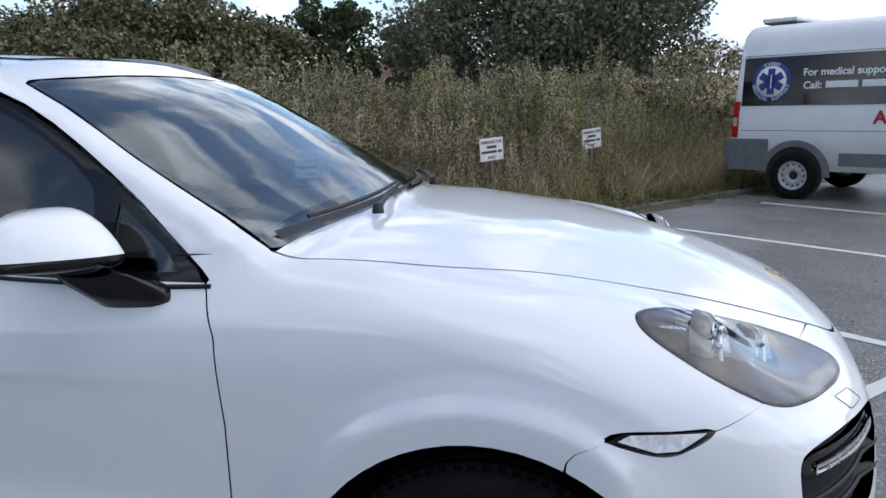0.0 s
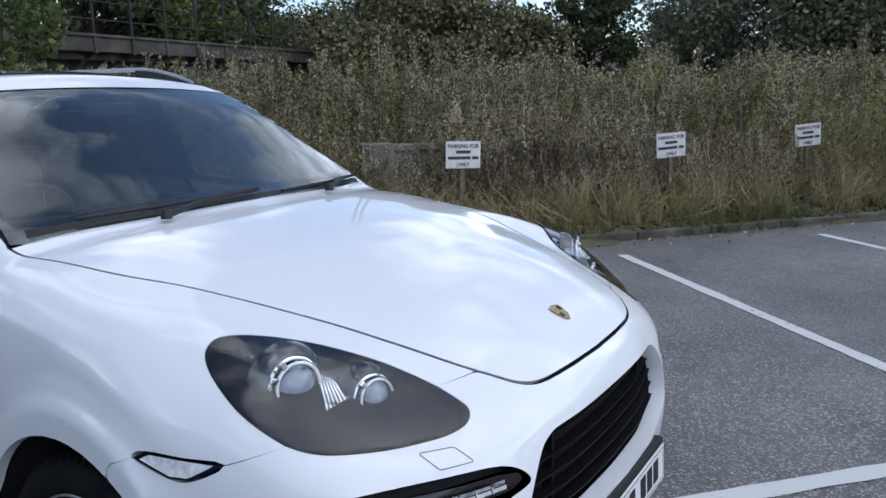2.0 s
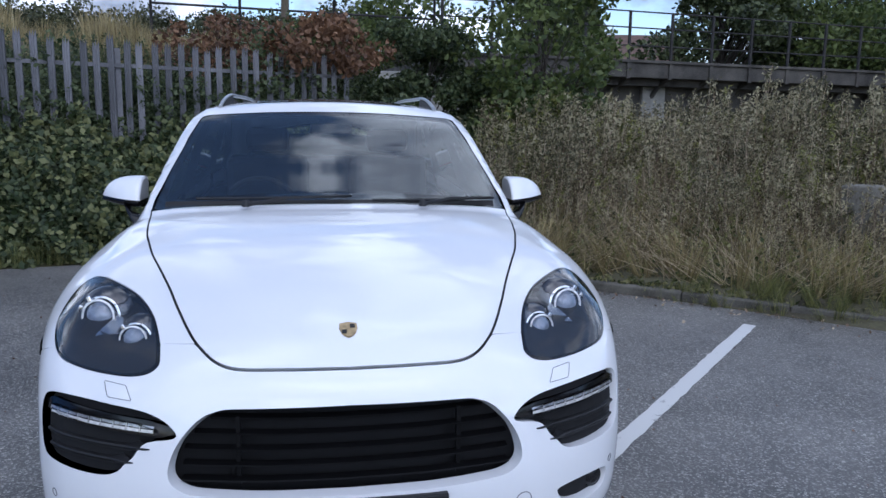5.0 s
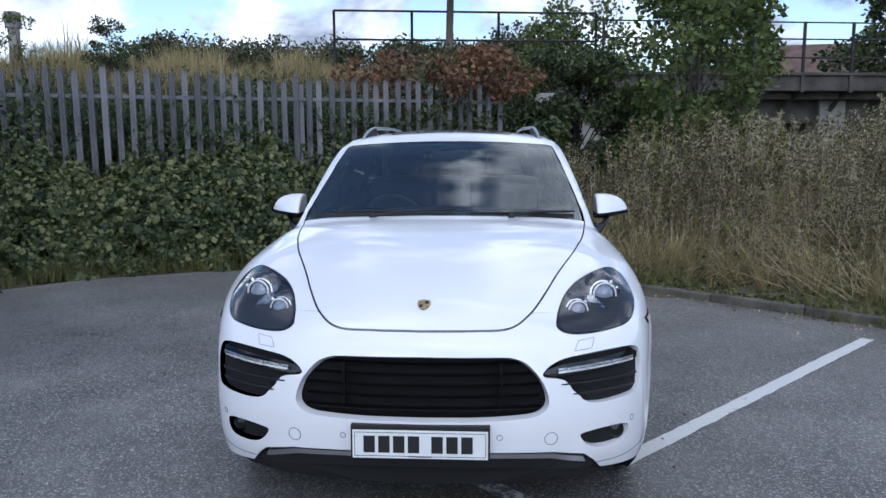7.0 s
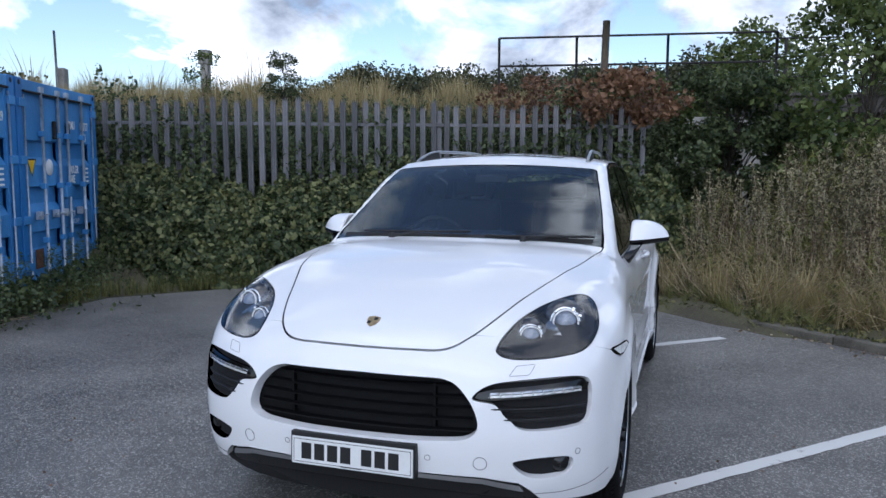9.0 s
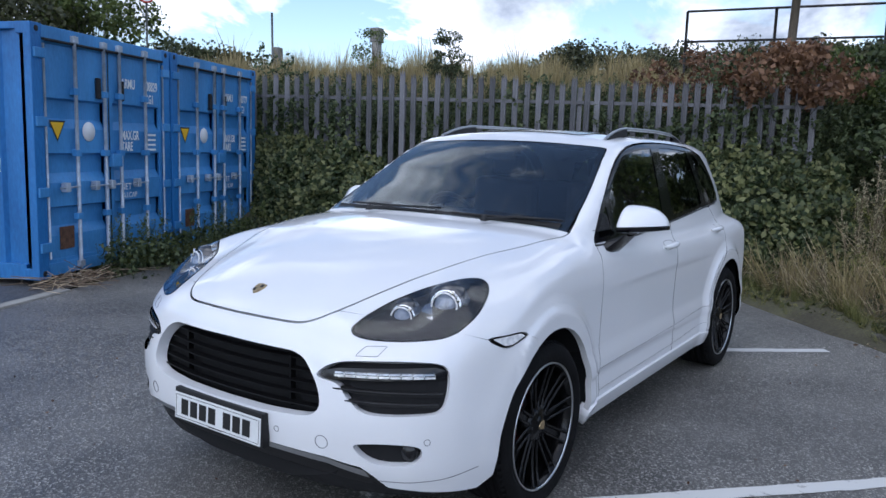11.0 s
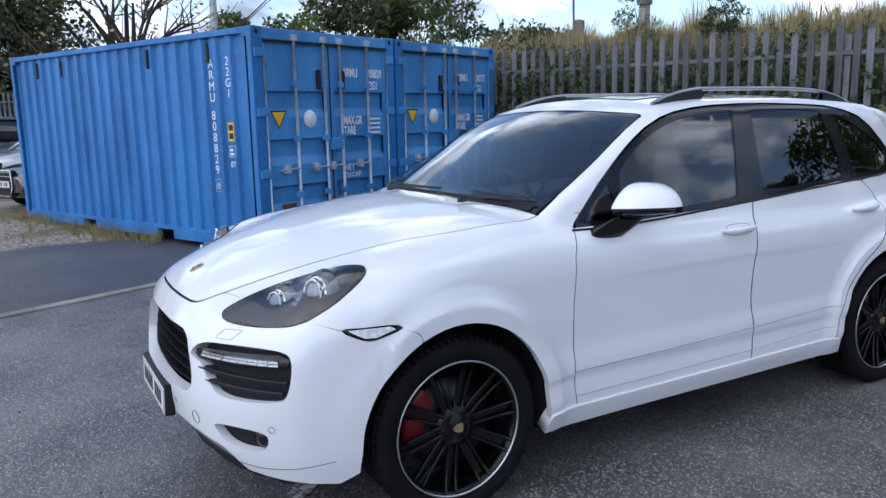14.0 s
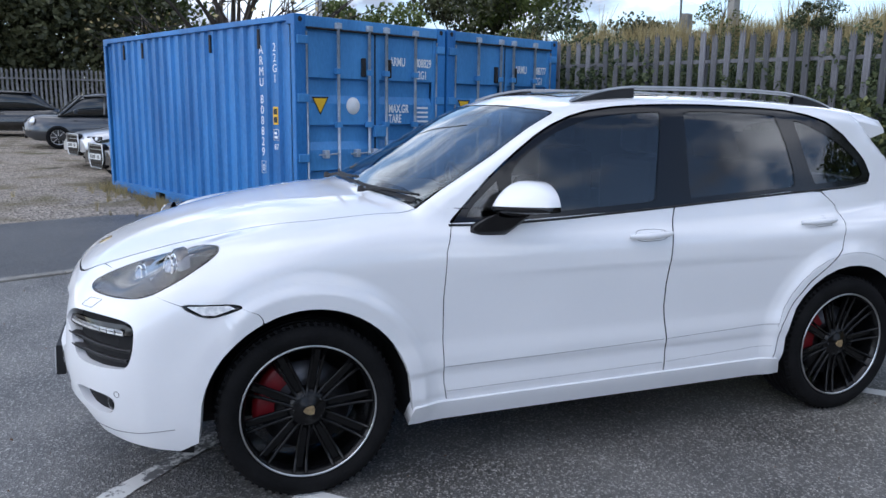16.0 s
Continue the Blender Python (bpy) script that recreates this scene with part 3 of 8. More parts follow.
def facing(p, n, up=(0, 0, 1)):
    """A frame at p whose z looks along n and whose y points up."""
    n = Vector(n).normalized()
    x = Vector(up).cross(n).normalized()
    y = n.cross(x)
    return Matrix(((x.x, y.x, n.x, p[0]), (x.y, y.y, n.y, p[1]), (x.z, y.z, n.z, p[2]), (0, 0, 0, 1)))


def build_car():
    car = thing("car", "clean white five-door SUV parked on worn tarmac", "car")

    # inner shell and wheel housings
    def hollow(x, y, z):
        f = lower(x, y, z) + 0.03
        a = np.abs(y)
        for cx in (AXLE, -AXLE):
            f = np.maximum(f, -np.maximum(np.hypot(x - cx, z - HUB - RISE) - 0.44, 0.60 - a))
        f = np.maximum(f, z - 1.06)
        return f
    xs, al = np.linspace(-2.36, 2.30, 130), np.linspace(-math.pi / 2, 1.5 * math.pi, 97)[:-1]
    X, A = np.meshgrid(xs, al, indexing="ij")
    o = np.stack([X.ravel(), 0 * X.ravel(), np.full(X.size, 0.62)], 1)
    d = np.stack([0 * A.ravel(), np.cos(A.ravel()), np.sin(A.ravel())], 1)
    p, _ = trace(o, d, 1.3, 0.0, 90, False, hollow)
    n = len(al)
    f = [(i * n + j, i * n + (j + 1) % n, (i + 1) * n + (j + 1) % n, (i + 1) * n + j) for i in range(len(xs) - 1) for j in range(n)]
    f += [tuple(range(n)), tuple(range((len(xs) - 1) * n, len(xs) * n))]
    part("inner_shell", mesh_of("inner_shell", p, f, void), None, car)

    # bonnet
    bonnet = panel("bonnet", both(BONNET, 1), on_top, paint, car, 0.03, soft=0)
    q, nn = skin((2.223, 0), on_top)
    bm = bmesh.new()
    crest_shape(bm, 0.052, 0.005, facing(q, nn))
    part("badge", bm, gold, bonnet, "small gilt shield badge")
    bm = bmesh.new()
    for k in (-1, 1):
        cuboid(bm, (k * 0.012 - 0.007, k * 0.012 - 0.008, 0.005), (k * 0.012 + 0.007, k * 0.012 + 0.008, 0.0062), facing(q, nn))
    part("badge_field", bm, ink, bonnet)

    # front bumper with its openings
    gap_b = grown(both(BONNET, 1), 0.0075)
    gap_line = on_top(grown(both(BONNET, 1), 0.00375)[:2 * len(BONNET) - 2], body, -0.0055)
    part("bonnet_gap", rod(gap_line, 0.0046, 5, True), void, bonnet)
    half = len(BONNET)
    rim_b = as_angles(on_top(gap_b[:half]))          # bonnet's edge from its rear middle to its nose
    lampo = grown(LAMP_FLOW, 0.10)
    blinko = grown(BLINK_FLOW, 0.10)
    low_lamp = stretch_of(lampo, (23.1, 18.9), (37.7, 17.05))
    joint = min(range(40, len(rim_b)), key=lambda i: abs(rim_b[i][1] - 19.35))     # where wing and bumper meet at the bonnet
    nose_edge = [(max(0.0, a), b) for a, b in rim_b[:joint:-1]]
    nose_edge[0] = (0, nose_edge[0][1])
    edge = [*nose_edge, (rim_b[joint][0], rim_b[joint][1] - 0.06), *low_lamp, (42.4, 15.94), *stretch_of(blinko, (42.6, 16.0), (50.9, 16.7)), (53.4, 16.0), (54.0, 15.3), *to_front(arch(AXLE, ARCH, 64.75, 10, 10)), *to_front([(AXLE + ARCH, 0.38), (1.885, 0.30)]), (41.5, -7.6), (32.2, -6.2), (28.2, -5.6), (26.4, -3.8), (24.5, -2.4), (19.4, -1.4), (9.4, -1.1), (0, -0.9)]
    holes = [both(GRILLE, 0)]
    for s in (1, -1):
        holes += [[(s * a, b) for a, b in INTAKE], [(s * a, b) for a, b in FOG]]
    bumper = panel("front_bumper", both(edge, 0), on_front, paint, car, 0.85, rim=0.05, holes=holes, soft=1)
    # soft lip below the number plate
    lip = [(0, -1.6), (9.4, -1.7), (19.4, -2.0), (25.2, -3.6), (27.5, -6.0), (19, -5.2), (9, -4.6), (0, -4.5)]
    panel("lower_lip", both(lip, 0), on_front, matt_black, car, 1.2, level=-0.03, label="matt black chin below the plate")
    strip = [(0, -1.5), (9.4, -1.62), (19.4, -1.95), (24.8, -3.2), (25.6, -4.4), (19.4, -2.75), (9.4, -2.3), (0, -2.15)]
    panel("skid_strip", both(strip, 0), on_front, satin, car, 0.6, level=-0.014, soft=1, label="thin silver skid strip")
    # radiator grille
    g = new("radiator_grille")
    g.parent = car
    panel("grille_backing", both([(a * 1.04, b + (0.5 if b > 8 else -0.5)) for a, b in GRILLE], 0), on_front, void, g, 1.5, level=-0.085, rim=0)
    for i in range(5):
        e = 5.0 + i * 1.65
        half = float(np.interp(e, [3.8, 5, 8.6, 11.4, 12.8], [14, 17.8, 17.6, 15.6, 11]))
        th = np.linspace(-half, half, 41)
        pp = on_front(np.stack([th, np.full(41, e)], 1), body, -0.035)
        bm = bmesh.new()
        v0 = [bm.verts.new(q) for q in pp + [0.004, 0, 0.0035]]
        v1 = [bm.verts.new(q) for q in pp + [-0.03, 0, 0.0045]]
        v2 = [bm.verts.new(q) for q in pp + [-0.03, 0, -0.004]]
        v3 = [bm.verts.new(q) for q in pp + [0.002, 0, -0.0025]]
        for k in range(40):
            for a, b in ((v0, v1), (v1, v2), (v2, v3), (v3, v0)):
                bm.faces.new((a[k], a[k + 1], b[k + 1], b[k]))
        part("grille_bar", bm, grille_black, g)
    for y in (-0.31, 0.31):
        part("grille_strut", block((2.32, y - 0.006, 0.56), (2.345, y + 0.006, 0.76)), grille_black, g)

    for s in (1, -1):
        fl = s < 0
        m = (lambda pts: [(s * a, b) for a, b in pts])
        # side intake with its running light
        box = new("side_intake")
        box.parent = car
        panel("intake_backing", [(a, b) for a, b in INTAKE], on_front, void, box, 1.3, level=-0.1, rim=0, flip=fl, soft=1)
        for e, lo_, hi_ in ((8.25, 20.4, 35.6), (6.75, 22.2, 35.0)):
            th = np.linspace(lo_, hi_, 24)
            w_ = np.clip((th - lo_ - 1.0) / 2.0, 0, 1)[:, None]
            taper = np.clip((th - lo_) / 3.0, 0, 1)
            uv_ = np.stack([th, np.full(24, e) + 0.25 * (1 - w_[:, 0])], 1)
            pp = (on_front(uv_, body, 0.002) * (1 - w_) + on_front(uv_, body, -0.022) * w_) * [1, s, 1]
            bm = bmesh.new()
            tube(bm, pp, [0.001 + 0.005 * float(q) ** 0.7 for q in taper], 6)
            v = [[bm.verts.new(q + np.array(o_) * (0.15 + 0.85 * float(f_))) for q, f_ in zip(pp, taper)] for o_ in ((0, 0, 0.004), (-0.06, 0, 0.016), (-0.06, 0, 0.002), (0, 0, -0.012))]
            for k in range(23):
                for a in range(4):
                    b = (a + 1) % 4
                    bm.faces.new((v[a][k], v[a][k + 1], v[b][k + 1], v[b][k]))
            part("intake_bar", bm, matt_black, box)
        drl = panel("running_light_housing", [(18.1, 9.9), (19.6, 9.6), (28, 9.9), (35.9, 10.6), (36.2, 11.6), (34.5, 12.0), (28, 11.6), (21, 11.2), (18.6, 10.7)], on_front, gloss_black, box, 1.0, level=-0.012, rim=0.04, flip=fl, soft=1)
        panel("running_light_lens", [(19.9, 9.9), (22, 9.95), (28, 10.2), (34.8, 10.75), (34.4, 11.3), (28, 11.15), (22.5, 10.85), (20.2, 10.4)], on_front, lens, drl, 0.6, level=-0.004, rim=0.006, flip=fl, soft=1)
        for k in range(9):
            a0 = 20.4 + k * 1.58
            e0 = 10.0 + 0.045 * k
            panel("led_cell", [(a0, e0), (a0 + 1.36, e0 + 0.05), (a0 + 1.32, e0 + 0.36), (a0 - 0.03, e0 + 0.31)], on_front, diode, drl, 0.7, level=-0.010, rim=0.004, flip=fl, soft=0)
            panel("led_cell", [(a0, e0 + 0.42), (a0 + 1.34, e0 + 0.47), (a0 + 1.28, e0 + 0.74), (a0 - 0.05, e0 + 0.68)], on_front, cell_grey, drl, 0.7, level=-0.010, rim=0.004, flip=fl, soft=0)
            panel("led_divider", [(a0 + 1.40, e0 - 0.03), (a0 + 1.52, e0 - 0.03), (a0 + 1.46, e0 + 0.8), (a0 + 1.34, e0 + 0.8)], on_front, diode, drl, 0.5, level=-0.008, rim=0.004, flip=fl, soft=0)
        # fog lamp
        fb = new("fog_lamp")
        fb.parent = car
        panel("fog_recess", FOG, on_front, void, fb, 1.0, level=-0.07, rim=0, flip=fl, soft=1)
        q, nn = skin((31.0, -0.2), on_front, -0.03)
        q.y, nn.y = s * q.y, s * nn.y
        fm = facing(q, (0.96, s * 0.25, 0.0))
        part("fog_bowl", lathe(bmesh.new(), [(0.0, -0.03), (0.03, -0.02), (0.037, 0.0), (0.034, 0.006)], fm, 24), gloss_black, fb)
        part("fog_lens", lathe(bmesh.new(), [(0.0, 0.016), (0.02, 0.013), (0.034, 0.004)], fm, 24), gloss_black, fb)
        # headlamp
        hl = new("headlamp")
        hl.parent = car
        panel("lamp_lens", LAMP, on_front, lens, hl, 1.0, level=0.002, rim=0.003, flip=fl, back=True)
        c = np.array(LAMP).mean(0)
        panel("lamp_bezel", LAMP, on_front, gloss_black, hl, 0.9, level=0.001, rim=0.03, flip=fl, holes=[[tuple(c + (np.array(v) - c) * 0.955) for v in LAMP]])
        panel("lamp_bowl", [tuple(c + (np.array(v) - c) * 1.02) for v in LAMP], on_front, lamp_dark, hl, 1.2, level=-0.065, rim=0, flip=fl)
        for th, e, r in ((35.9, 21.5, 0.064), (28.6, 19.2, 0.053)):
            q, nn = skin((th, e), on_front, -0.05)
            q.y, nn.y = s * q.y, s * nn.y
            fm = facing(q, (0.90, s * 0.26, 0.12))
            hr = part("lamp_ring", rod([fm @ Vector((r * 0.80 * math.cos(k * math.tau / 36), r * 0.80 * math.sin(k * math.tau / 36), 0.026)) for k in range(36)], r * 0.06, 8, True), diode, hl, "bright reflector ring")
            part("projector_lens", lathe(bmesh.new(), [(0.0, 0.040), (r * 0.3, 0.037), (r * 0.5, 0.030), (r * 0.68, 0.020), (r * 0.74, 0.006)], fm, 32), projector, hr)
            part("lamp_cup", lathe(bmesh.new(), [(r * 0.86, 0.012), (r * 0.95, 0.014), (r * 1.05, 0.008), (r * 1.14, -0.012), (r * 1.2, -0.03)], fm, 36), chrome, hr)
            for a_ in ((120, 155) if r > 0.06 else (130,)):
                part("lamp_lug", block((r * 0.8, -0.007, 0.02), (r * 1.12, 0.007, 0.03), fm @ pose(0, 0, 0, 0, 0, a_ if s < 0 else 180 - a_), 0.003), chrome, hr)
            part("shroud", lathe(bmesh.new(), [(r * 1.04, 0.012), (r * 1.3, 0.0), (r * 1.45, -0.03)], fm, 32), lamp_dark, hr)
        for k in range(7):
            panel("reflector_facet", [(31.0 + 0.40 * k, 19.6 - 0.10 * k), (31.25 + 0.40 * k, 19.5 - 0.10 * k), (31.9 + 0.22 * k, 21.6 + 0.22 * k), (31.75 + 0.22 * k, 21.7 + 0.22 * k)], on_front, chrome, hl, 0.5, level=-0.03, rim=0.006, flip=fl, soft=0)
        for k in range(4):
            panel("reflector_step", [(37.4 + 0.75 * k, 24.0 + 0.28 * k), (38.0 + 0.75 * k, 23.9 + 0.28 * k), (38.4 + 0.75 * k, 25.3 + 0.2 * k), (37.6 + 0.75 * k, 25.4 + 0.18 * k)], on_front, chrome, hl, 0.5, level=-0.028, rim=0.006, flip=fl, soft=0)
        panel("lamp_eyebrow", [(29.5, 20.6), (31.5, 21.7), (34.5, 23.4), (36.5, 24.4), (36.3, 24.9), (33.8, 24.0), (31.0, 22.4), (29.2, 21.1)], on_front, diode, hl, 0.8, level=-0.03, rim=0.006, flip=fl, soft=1)
        panel("lower_reflector", [(24.0, 16.4), (27, 16.2), (31, 16.4), (35, 17.0), (37.5, 18.2), (36, 18.2), (31, 17.2), (27, 16.9)], on_front, diode, hl, 0.8, level=-0.035, rim=0.006, flip=fl, soft=1)
        # side repeater
        bl = panel("side_repeater", BLINK, on_front, gloss_black, car, 0.6, level=0.004, rim=0.02, flip=fl, soft=1, label="small side indicator with black surround")
        cc = np.array(BLINK).mean(0)
        panel("repeater_lens", [tuple(cc + (np.array(v) - cc) * 0.82) for v in BLINK], on_front, diode, bl, 0.5, level=0.008, rim=0.004, flip=fl, soft=1)
        # washer cover, sensors, towing cover
        seam("washer_cover_edge", [(23.1, 13.0), (26.2, 13.1), (27.5, 14.6), (24.4, 14.4)], on_front, seam_grey, bumper, 0.0009, fl, 0.0006, True, 1)
        for th, e, r in ((11.4, 1.25, 0.011), (18.9, 0.75, 0.026), (33.6, 1.6, 0.012)):
            q, nn = skin((th, e), on_front)
            q.y, nn.y = s * q.y, s * nn.y
            fm = facing(q, nn)
            part("sensor_ring", rod([fm @ Vector((r * math.cos(k * math.tau / 20), r * math.sin(k * math.tau / 20), 0.0005)) for k in range(20)], 0.0012, 5, True), seam_grey, bumper)
        seam("corner_lip_edge", [(27.0, -4.4), (31, -4.6), (36, -4.4), (41.5, -3.6)], on_front, seam_grey, bumper, 0.0012, fl)

        # front wing
        wing = [*to_front([(0.849, 1.0), (0.868, 0.8), (0.868, 0.62), (0.862, 0.42), (0.846, 0.328)]), *to_front([(1.005, 0.30), (AXLE - ARCH, 0.38)]), *to_front(arch(AXLE, ARCH, 172, 65.25, 16)), (54.1, 15.38), (53.5, 16.08), *stretch_of(blinko, (50.9, 16.9), (42.6, 16.1)), (42.4, 16.03), *stretch_of(lampo, (37.7, 17.05), (23.1, 18.9)), (rim_b[joint][0], rim_b[joint][1] + 0.06), *rim_b[joint - 1:23:-1], (91.6, 42.9), *to_front([(0.807, 1.112)])]
        panel("front_wing", wing, on_front, paint, car, 0.55, flip=fl, soft=1, rim=0.03)

        # doors
        fd = [(0.803, 1.112), (0.845, 1.0), (0.864, 0.8), (0.864, 0.62), (0.858, 0.42), (0.842, 0.328), (0.3, 0.328), (-0.2905, 0.334), (-0.2945, 0.5), (-0.2725, 0.676), (-0.2765, 0.787), (-0.3105, 1.0), (-0.3575, 1.148), (-0.1, 1.136), (0.24, 1.122), (0.52, 1.112)]
        door = panel("front_door", fd, on_side, paint, car, 0.02, flip=fl, soft=1)
        rd = [(-0.364, 1.148), (-0.317, 1.0), (-0.283, 0.787), (-0.279, 0.676), (-0.301, 0.5), (-0.297, 0.334), (-0.95, 0.338), (-0.985, 0.52), (-1.06, 0.64), (-1.16, 0.745), (-1.29, 0.835), (-1.368, 0.9), (-1.41, 1.0), (-1.428, 1.06), (-1.415, 1.12), (-1.33, 1.188), (-1.11, 1.197), (-0.7, 1.172)]
        rdoor = panel("rear_door", rd, on_side, paint, car, 0.02, flip=fl, soft=1)
        # thin grey lines put the shade of the door creases into colour
        seam("crease_shade_line", [(0.86, 0.497), (0.3, 0.501), (-0.285, 0.512)], on_side, seam_grey, door, 0.001, fl, 0.0004)
        seam("crease_shade_line", [(-0.305, 0.513), (-0.97, 0.534)], on_side, seam_grey, rdoor, 0.001, fl, 0.0004)
        seam("crease_shade_line", [(0.85, 0.385), (0.3, 0.388), (-0.285, 0.394)], on_side, seam_grey, door, 0.0008, fl, 0.0002)
        seam("crease_shade_line", [(-0.305, 0.395), (-0.945, 0.418)], on_side, seam_grey, rdoor, 0.0008, fl, 0.0002)
        for d_, x0 in ((door, -0.185), (rdoor, -1.243)):
            z0 = 1.022 if x0 > -1 else 1.044
            q, nn = skin((x0, z0), on_side)
            k = np.linspace(-1, 1, 15)
            pts = [(x0 + 0.118 * t, s * (q.y + 0.012 + 0.026 * (1 - abs(t) ** 3)), z0 + 0.004 - 0.004 * t) for t in k]
            bm = rod(pts, [0.009 + 0.0085 * (1 - abs(t) ** 2) for t in k], 10)
            part("door_handle", bm, paint, d_)
            seam("handle_recess", [(x0 - 0.085, z0 - 0.02), (x0 + 0.05, z0 - 0.024), (x0 + 0.075, z0), (x0 + 0.05, z0 + 0.024), (x0 - 0.085, z0 + 0.02)], on_side, seam_grey, d_, 0.0012, fl, 0.0004, True)
        # rear quarter
        rq = [(-1.334, 1.1905), (-1.419, 1.122), (-1.432, 1.06), (-1.414, 1.0), (-1.372, 0.8975), (-1.294, 0.8315), (-1.164, 0.7415), (-1.064, 0.637), (-0.989, 0.518), (-0.954, 0.338), (-1.005, 0.30), *arch(-AXLE, ARCH, 10, 182, 16), (-1.885, 0.30), (-2.1, 0.27), (-2.2, 0.35), (-2.255, 0.6), (-2.26, 0.9), (-2.2, 1.1), (-2.05, 1.25), (-1.74, 1.23)]
        panel("rear_quarter", rq, on_side, paint, car, 0.022, flip=fl, soft=1)
        part("pillar_joint", rod([(x, s * y, z) for x, y, z in ((0.715, 0.848, 1.171), (0.765, 0.845, 1.1725), (0.81, 0.8415, 1.173), (0.853, 0.8295, 1.172), (0.891, 0.8075, 1.1715), (0.932, 0.786, 1.166))], 0.0022, 6), void, car)
        seam("arch_edge", arch(-AXLE, 0.50, 16, 120, 10), on_side, seam_grey, car, 0.0009, fl, 0.0003)
        # sill skirt
        sk = [(1.03, 0.25), (1.0, 0.343), (0.8, 0.340), (0.0, 0.344), (-0.98, 0.350), (-1.03, 0.25), (-0.5, 0.25), (0.5, 0.25)]
        panel("side_skirt", sk, on_side, paint, car, 0.05, level=0.014, rim=0.06, flip=fl, soft=1)

        # side windows
        sur = panel("window_surround", DLO, on_cabin, gloss_black, car, 0.035, level=-0.002, rim=0.02, flip=fl, soft=1, holes=[GLASS_F, GLASS_R, GLASS_Q, GLASS_T], label="gloss black window surround and pillars")
        for nm, ol, gl in (("front_side_window", GLASS_F, tint_glass), ("rear_side_window", GLASS_R, dark_glass), ("quarter_window", GLASS_Q, dark_glass), ("mirror_window", GLASS_T, tint_glass)):
            panel(nm, ol, on_cabin, gl, car, 0.05, level=-0.005, rim=0.004, flip=fl, soft=1, back=True)
        seam("window_trim", [(0.82, 0.068), (0.6, 0.064), (0.24, 0.074), (-0.36, 0.096), (-1.11, 0.128), (-1.53, 0.144), (-1.70, 0.160)], on_cabin, matt_black, sur, 0.006, fl, 0.001)

        # door mirror
        mir = new("door_mirror")
        mir.parent = car
        ring_n, secs = 28, np.array([0.0, 0.012, 0.05, 0.12, 0.22, 0.34, 0.46, 0.58, 0.69, 0.79, 0.87, 0.93, 0.97, 0.99, 1.0])
        shell = []
        for v_ in secs:
            edge_ = min(1.0, (v_ / 0.05) ** 0.5) * 0.10 + 0.90 if v_ < 0.05 else 1.0
            yy = 0.905 + 0.212 * v_
            front, back_ = 0.634 - 0.175 * v_ ** 1.7, 0.425 - 0.012 * v_
            top_, bot_ = 1.168 + 0.012 * v_ + 0.126 * (max(0.0, 1 - v_ ** 2.6)) ** 0.5 * edge_, 1.150 + 0.026 * v_ ** 1.5
            row = []
            for k in range(ring_n):
                a = k * math.tau / ring_n
                cx_, sz_ = math.copysign(abs(math.cos(a)) ** (0.8 if math.cos(a) > 0 else 0.35), math.cos(a)), math.copysign(abs(math.sin(a)) ** (0.9 if math.sin(a) > 0 else 0.55), math.sin(a))
                xm, xh = (front + back_) / 2, (front - back_) / 2 * edge_
                zm = bot_ + (top_ - bot_) * 0.24
                row.append((xm + xh * cx_ - 0.05 * max(0, sz_) * xh / 0.1, s * yy, zm + (top_ - zm if sz_ > 0 else zm - bot_) * sz_))
            shell.append(row)
        bm = bmesh.new()
        vs_ = [[bm.verts.new(q) for q in row] for row in shell]
        for a, b in zip(vs_, vs_[1:]):
            for k in range(ring_n):
                bm.faces.new((a[k], a[(k + 1) % ring_n], b[(k + 1) % ring_n], b[k]))
        bm.faces.new(vs_[0])
        bm.faces.new(vs_[-1])
        bmesh.ops.recalc_face_normals(bm, faces=bm.faces)
        for f_ in bm.faces:
            f_.smooth = len(f_.verts) == 4
        cap = bm.copy()
        cut_no = Vector((0, s * -0.06, 1))
        bmesh.ops.bisect_plane(cap, geom=cap.verts[:] + cap.edges[:] + cap.faces[:], plane_co=(0.5, s * 0.9, 1.186), plane_no=cut_no, clear_inner=True)
        bmesh.ops.bisect_plane(bm, geom=bm.verts[:] + bm.edges[:] + bm.faces[:], plane_co=(0.5, s * 0.9, 1.184), plane_no=cut_no, clear_outer=True)
        part("mirror_cap", cap, paint, mir)
        part("mirror_base", bm, gloss_black, mir, "gloss black underside")
        bm = bmesh.new()
        stages = [(0.55, 0.972, 1.16, 0.085, 0.02), (0.578, 0.953, 1.128, 0.085, 0.038), (0.62, 0.93, 1.098, 0.082, 0.055), (0.648, 0.905, 1.078, 0.078, 0.055), (0.655, 0.86, 1.07, 0.072, 0.05)]
        rows = [[bm.verts.new((x_ + hx * math.cos(k * math.tau / 16), s * (y_ + 0.6 * hy * math.sin(k * math.tau / 16)), z_ + 1.1 * hy * math.sin(k * math.tau / 16))) for k in range(16)] for x_, y_, z_, hx, hy in stages]
        for a, b in zip(rows, rows[1:]):
            for k in range(16):
                f_ = bm.faces.new((a[k], a[(k + 1) % 16], b[(k + 1) % 16], b[k]))
                f_.smooth = True
        bmesh.ops.recalc_face_normals(bm, faces=bm.faces)
        part("mirror_arm", bm, gloss_black, mir)
        part("mirror_glass", block((0.412, 0.93, 1.175), (0.416, 1.07, 1.262), Matrix.Scale(s, 4, (0, 1, 0))), chrome, mir)

        # roof rail
        rail = new("roof_rail")
        rail.parent = car
        pts = []
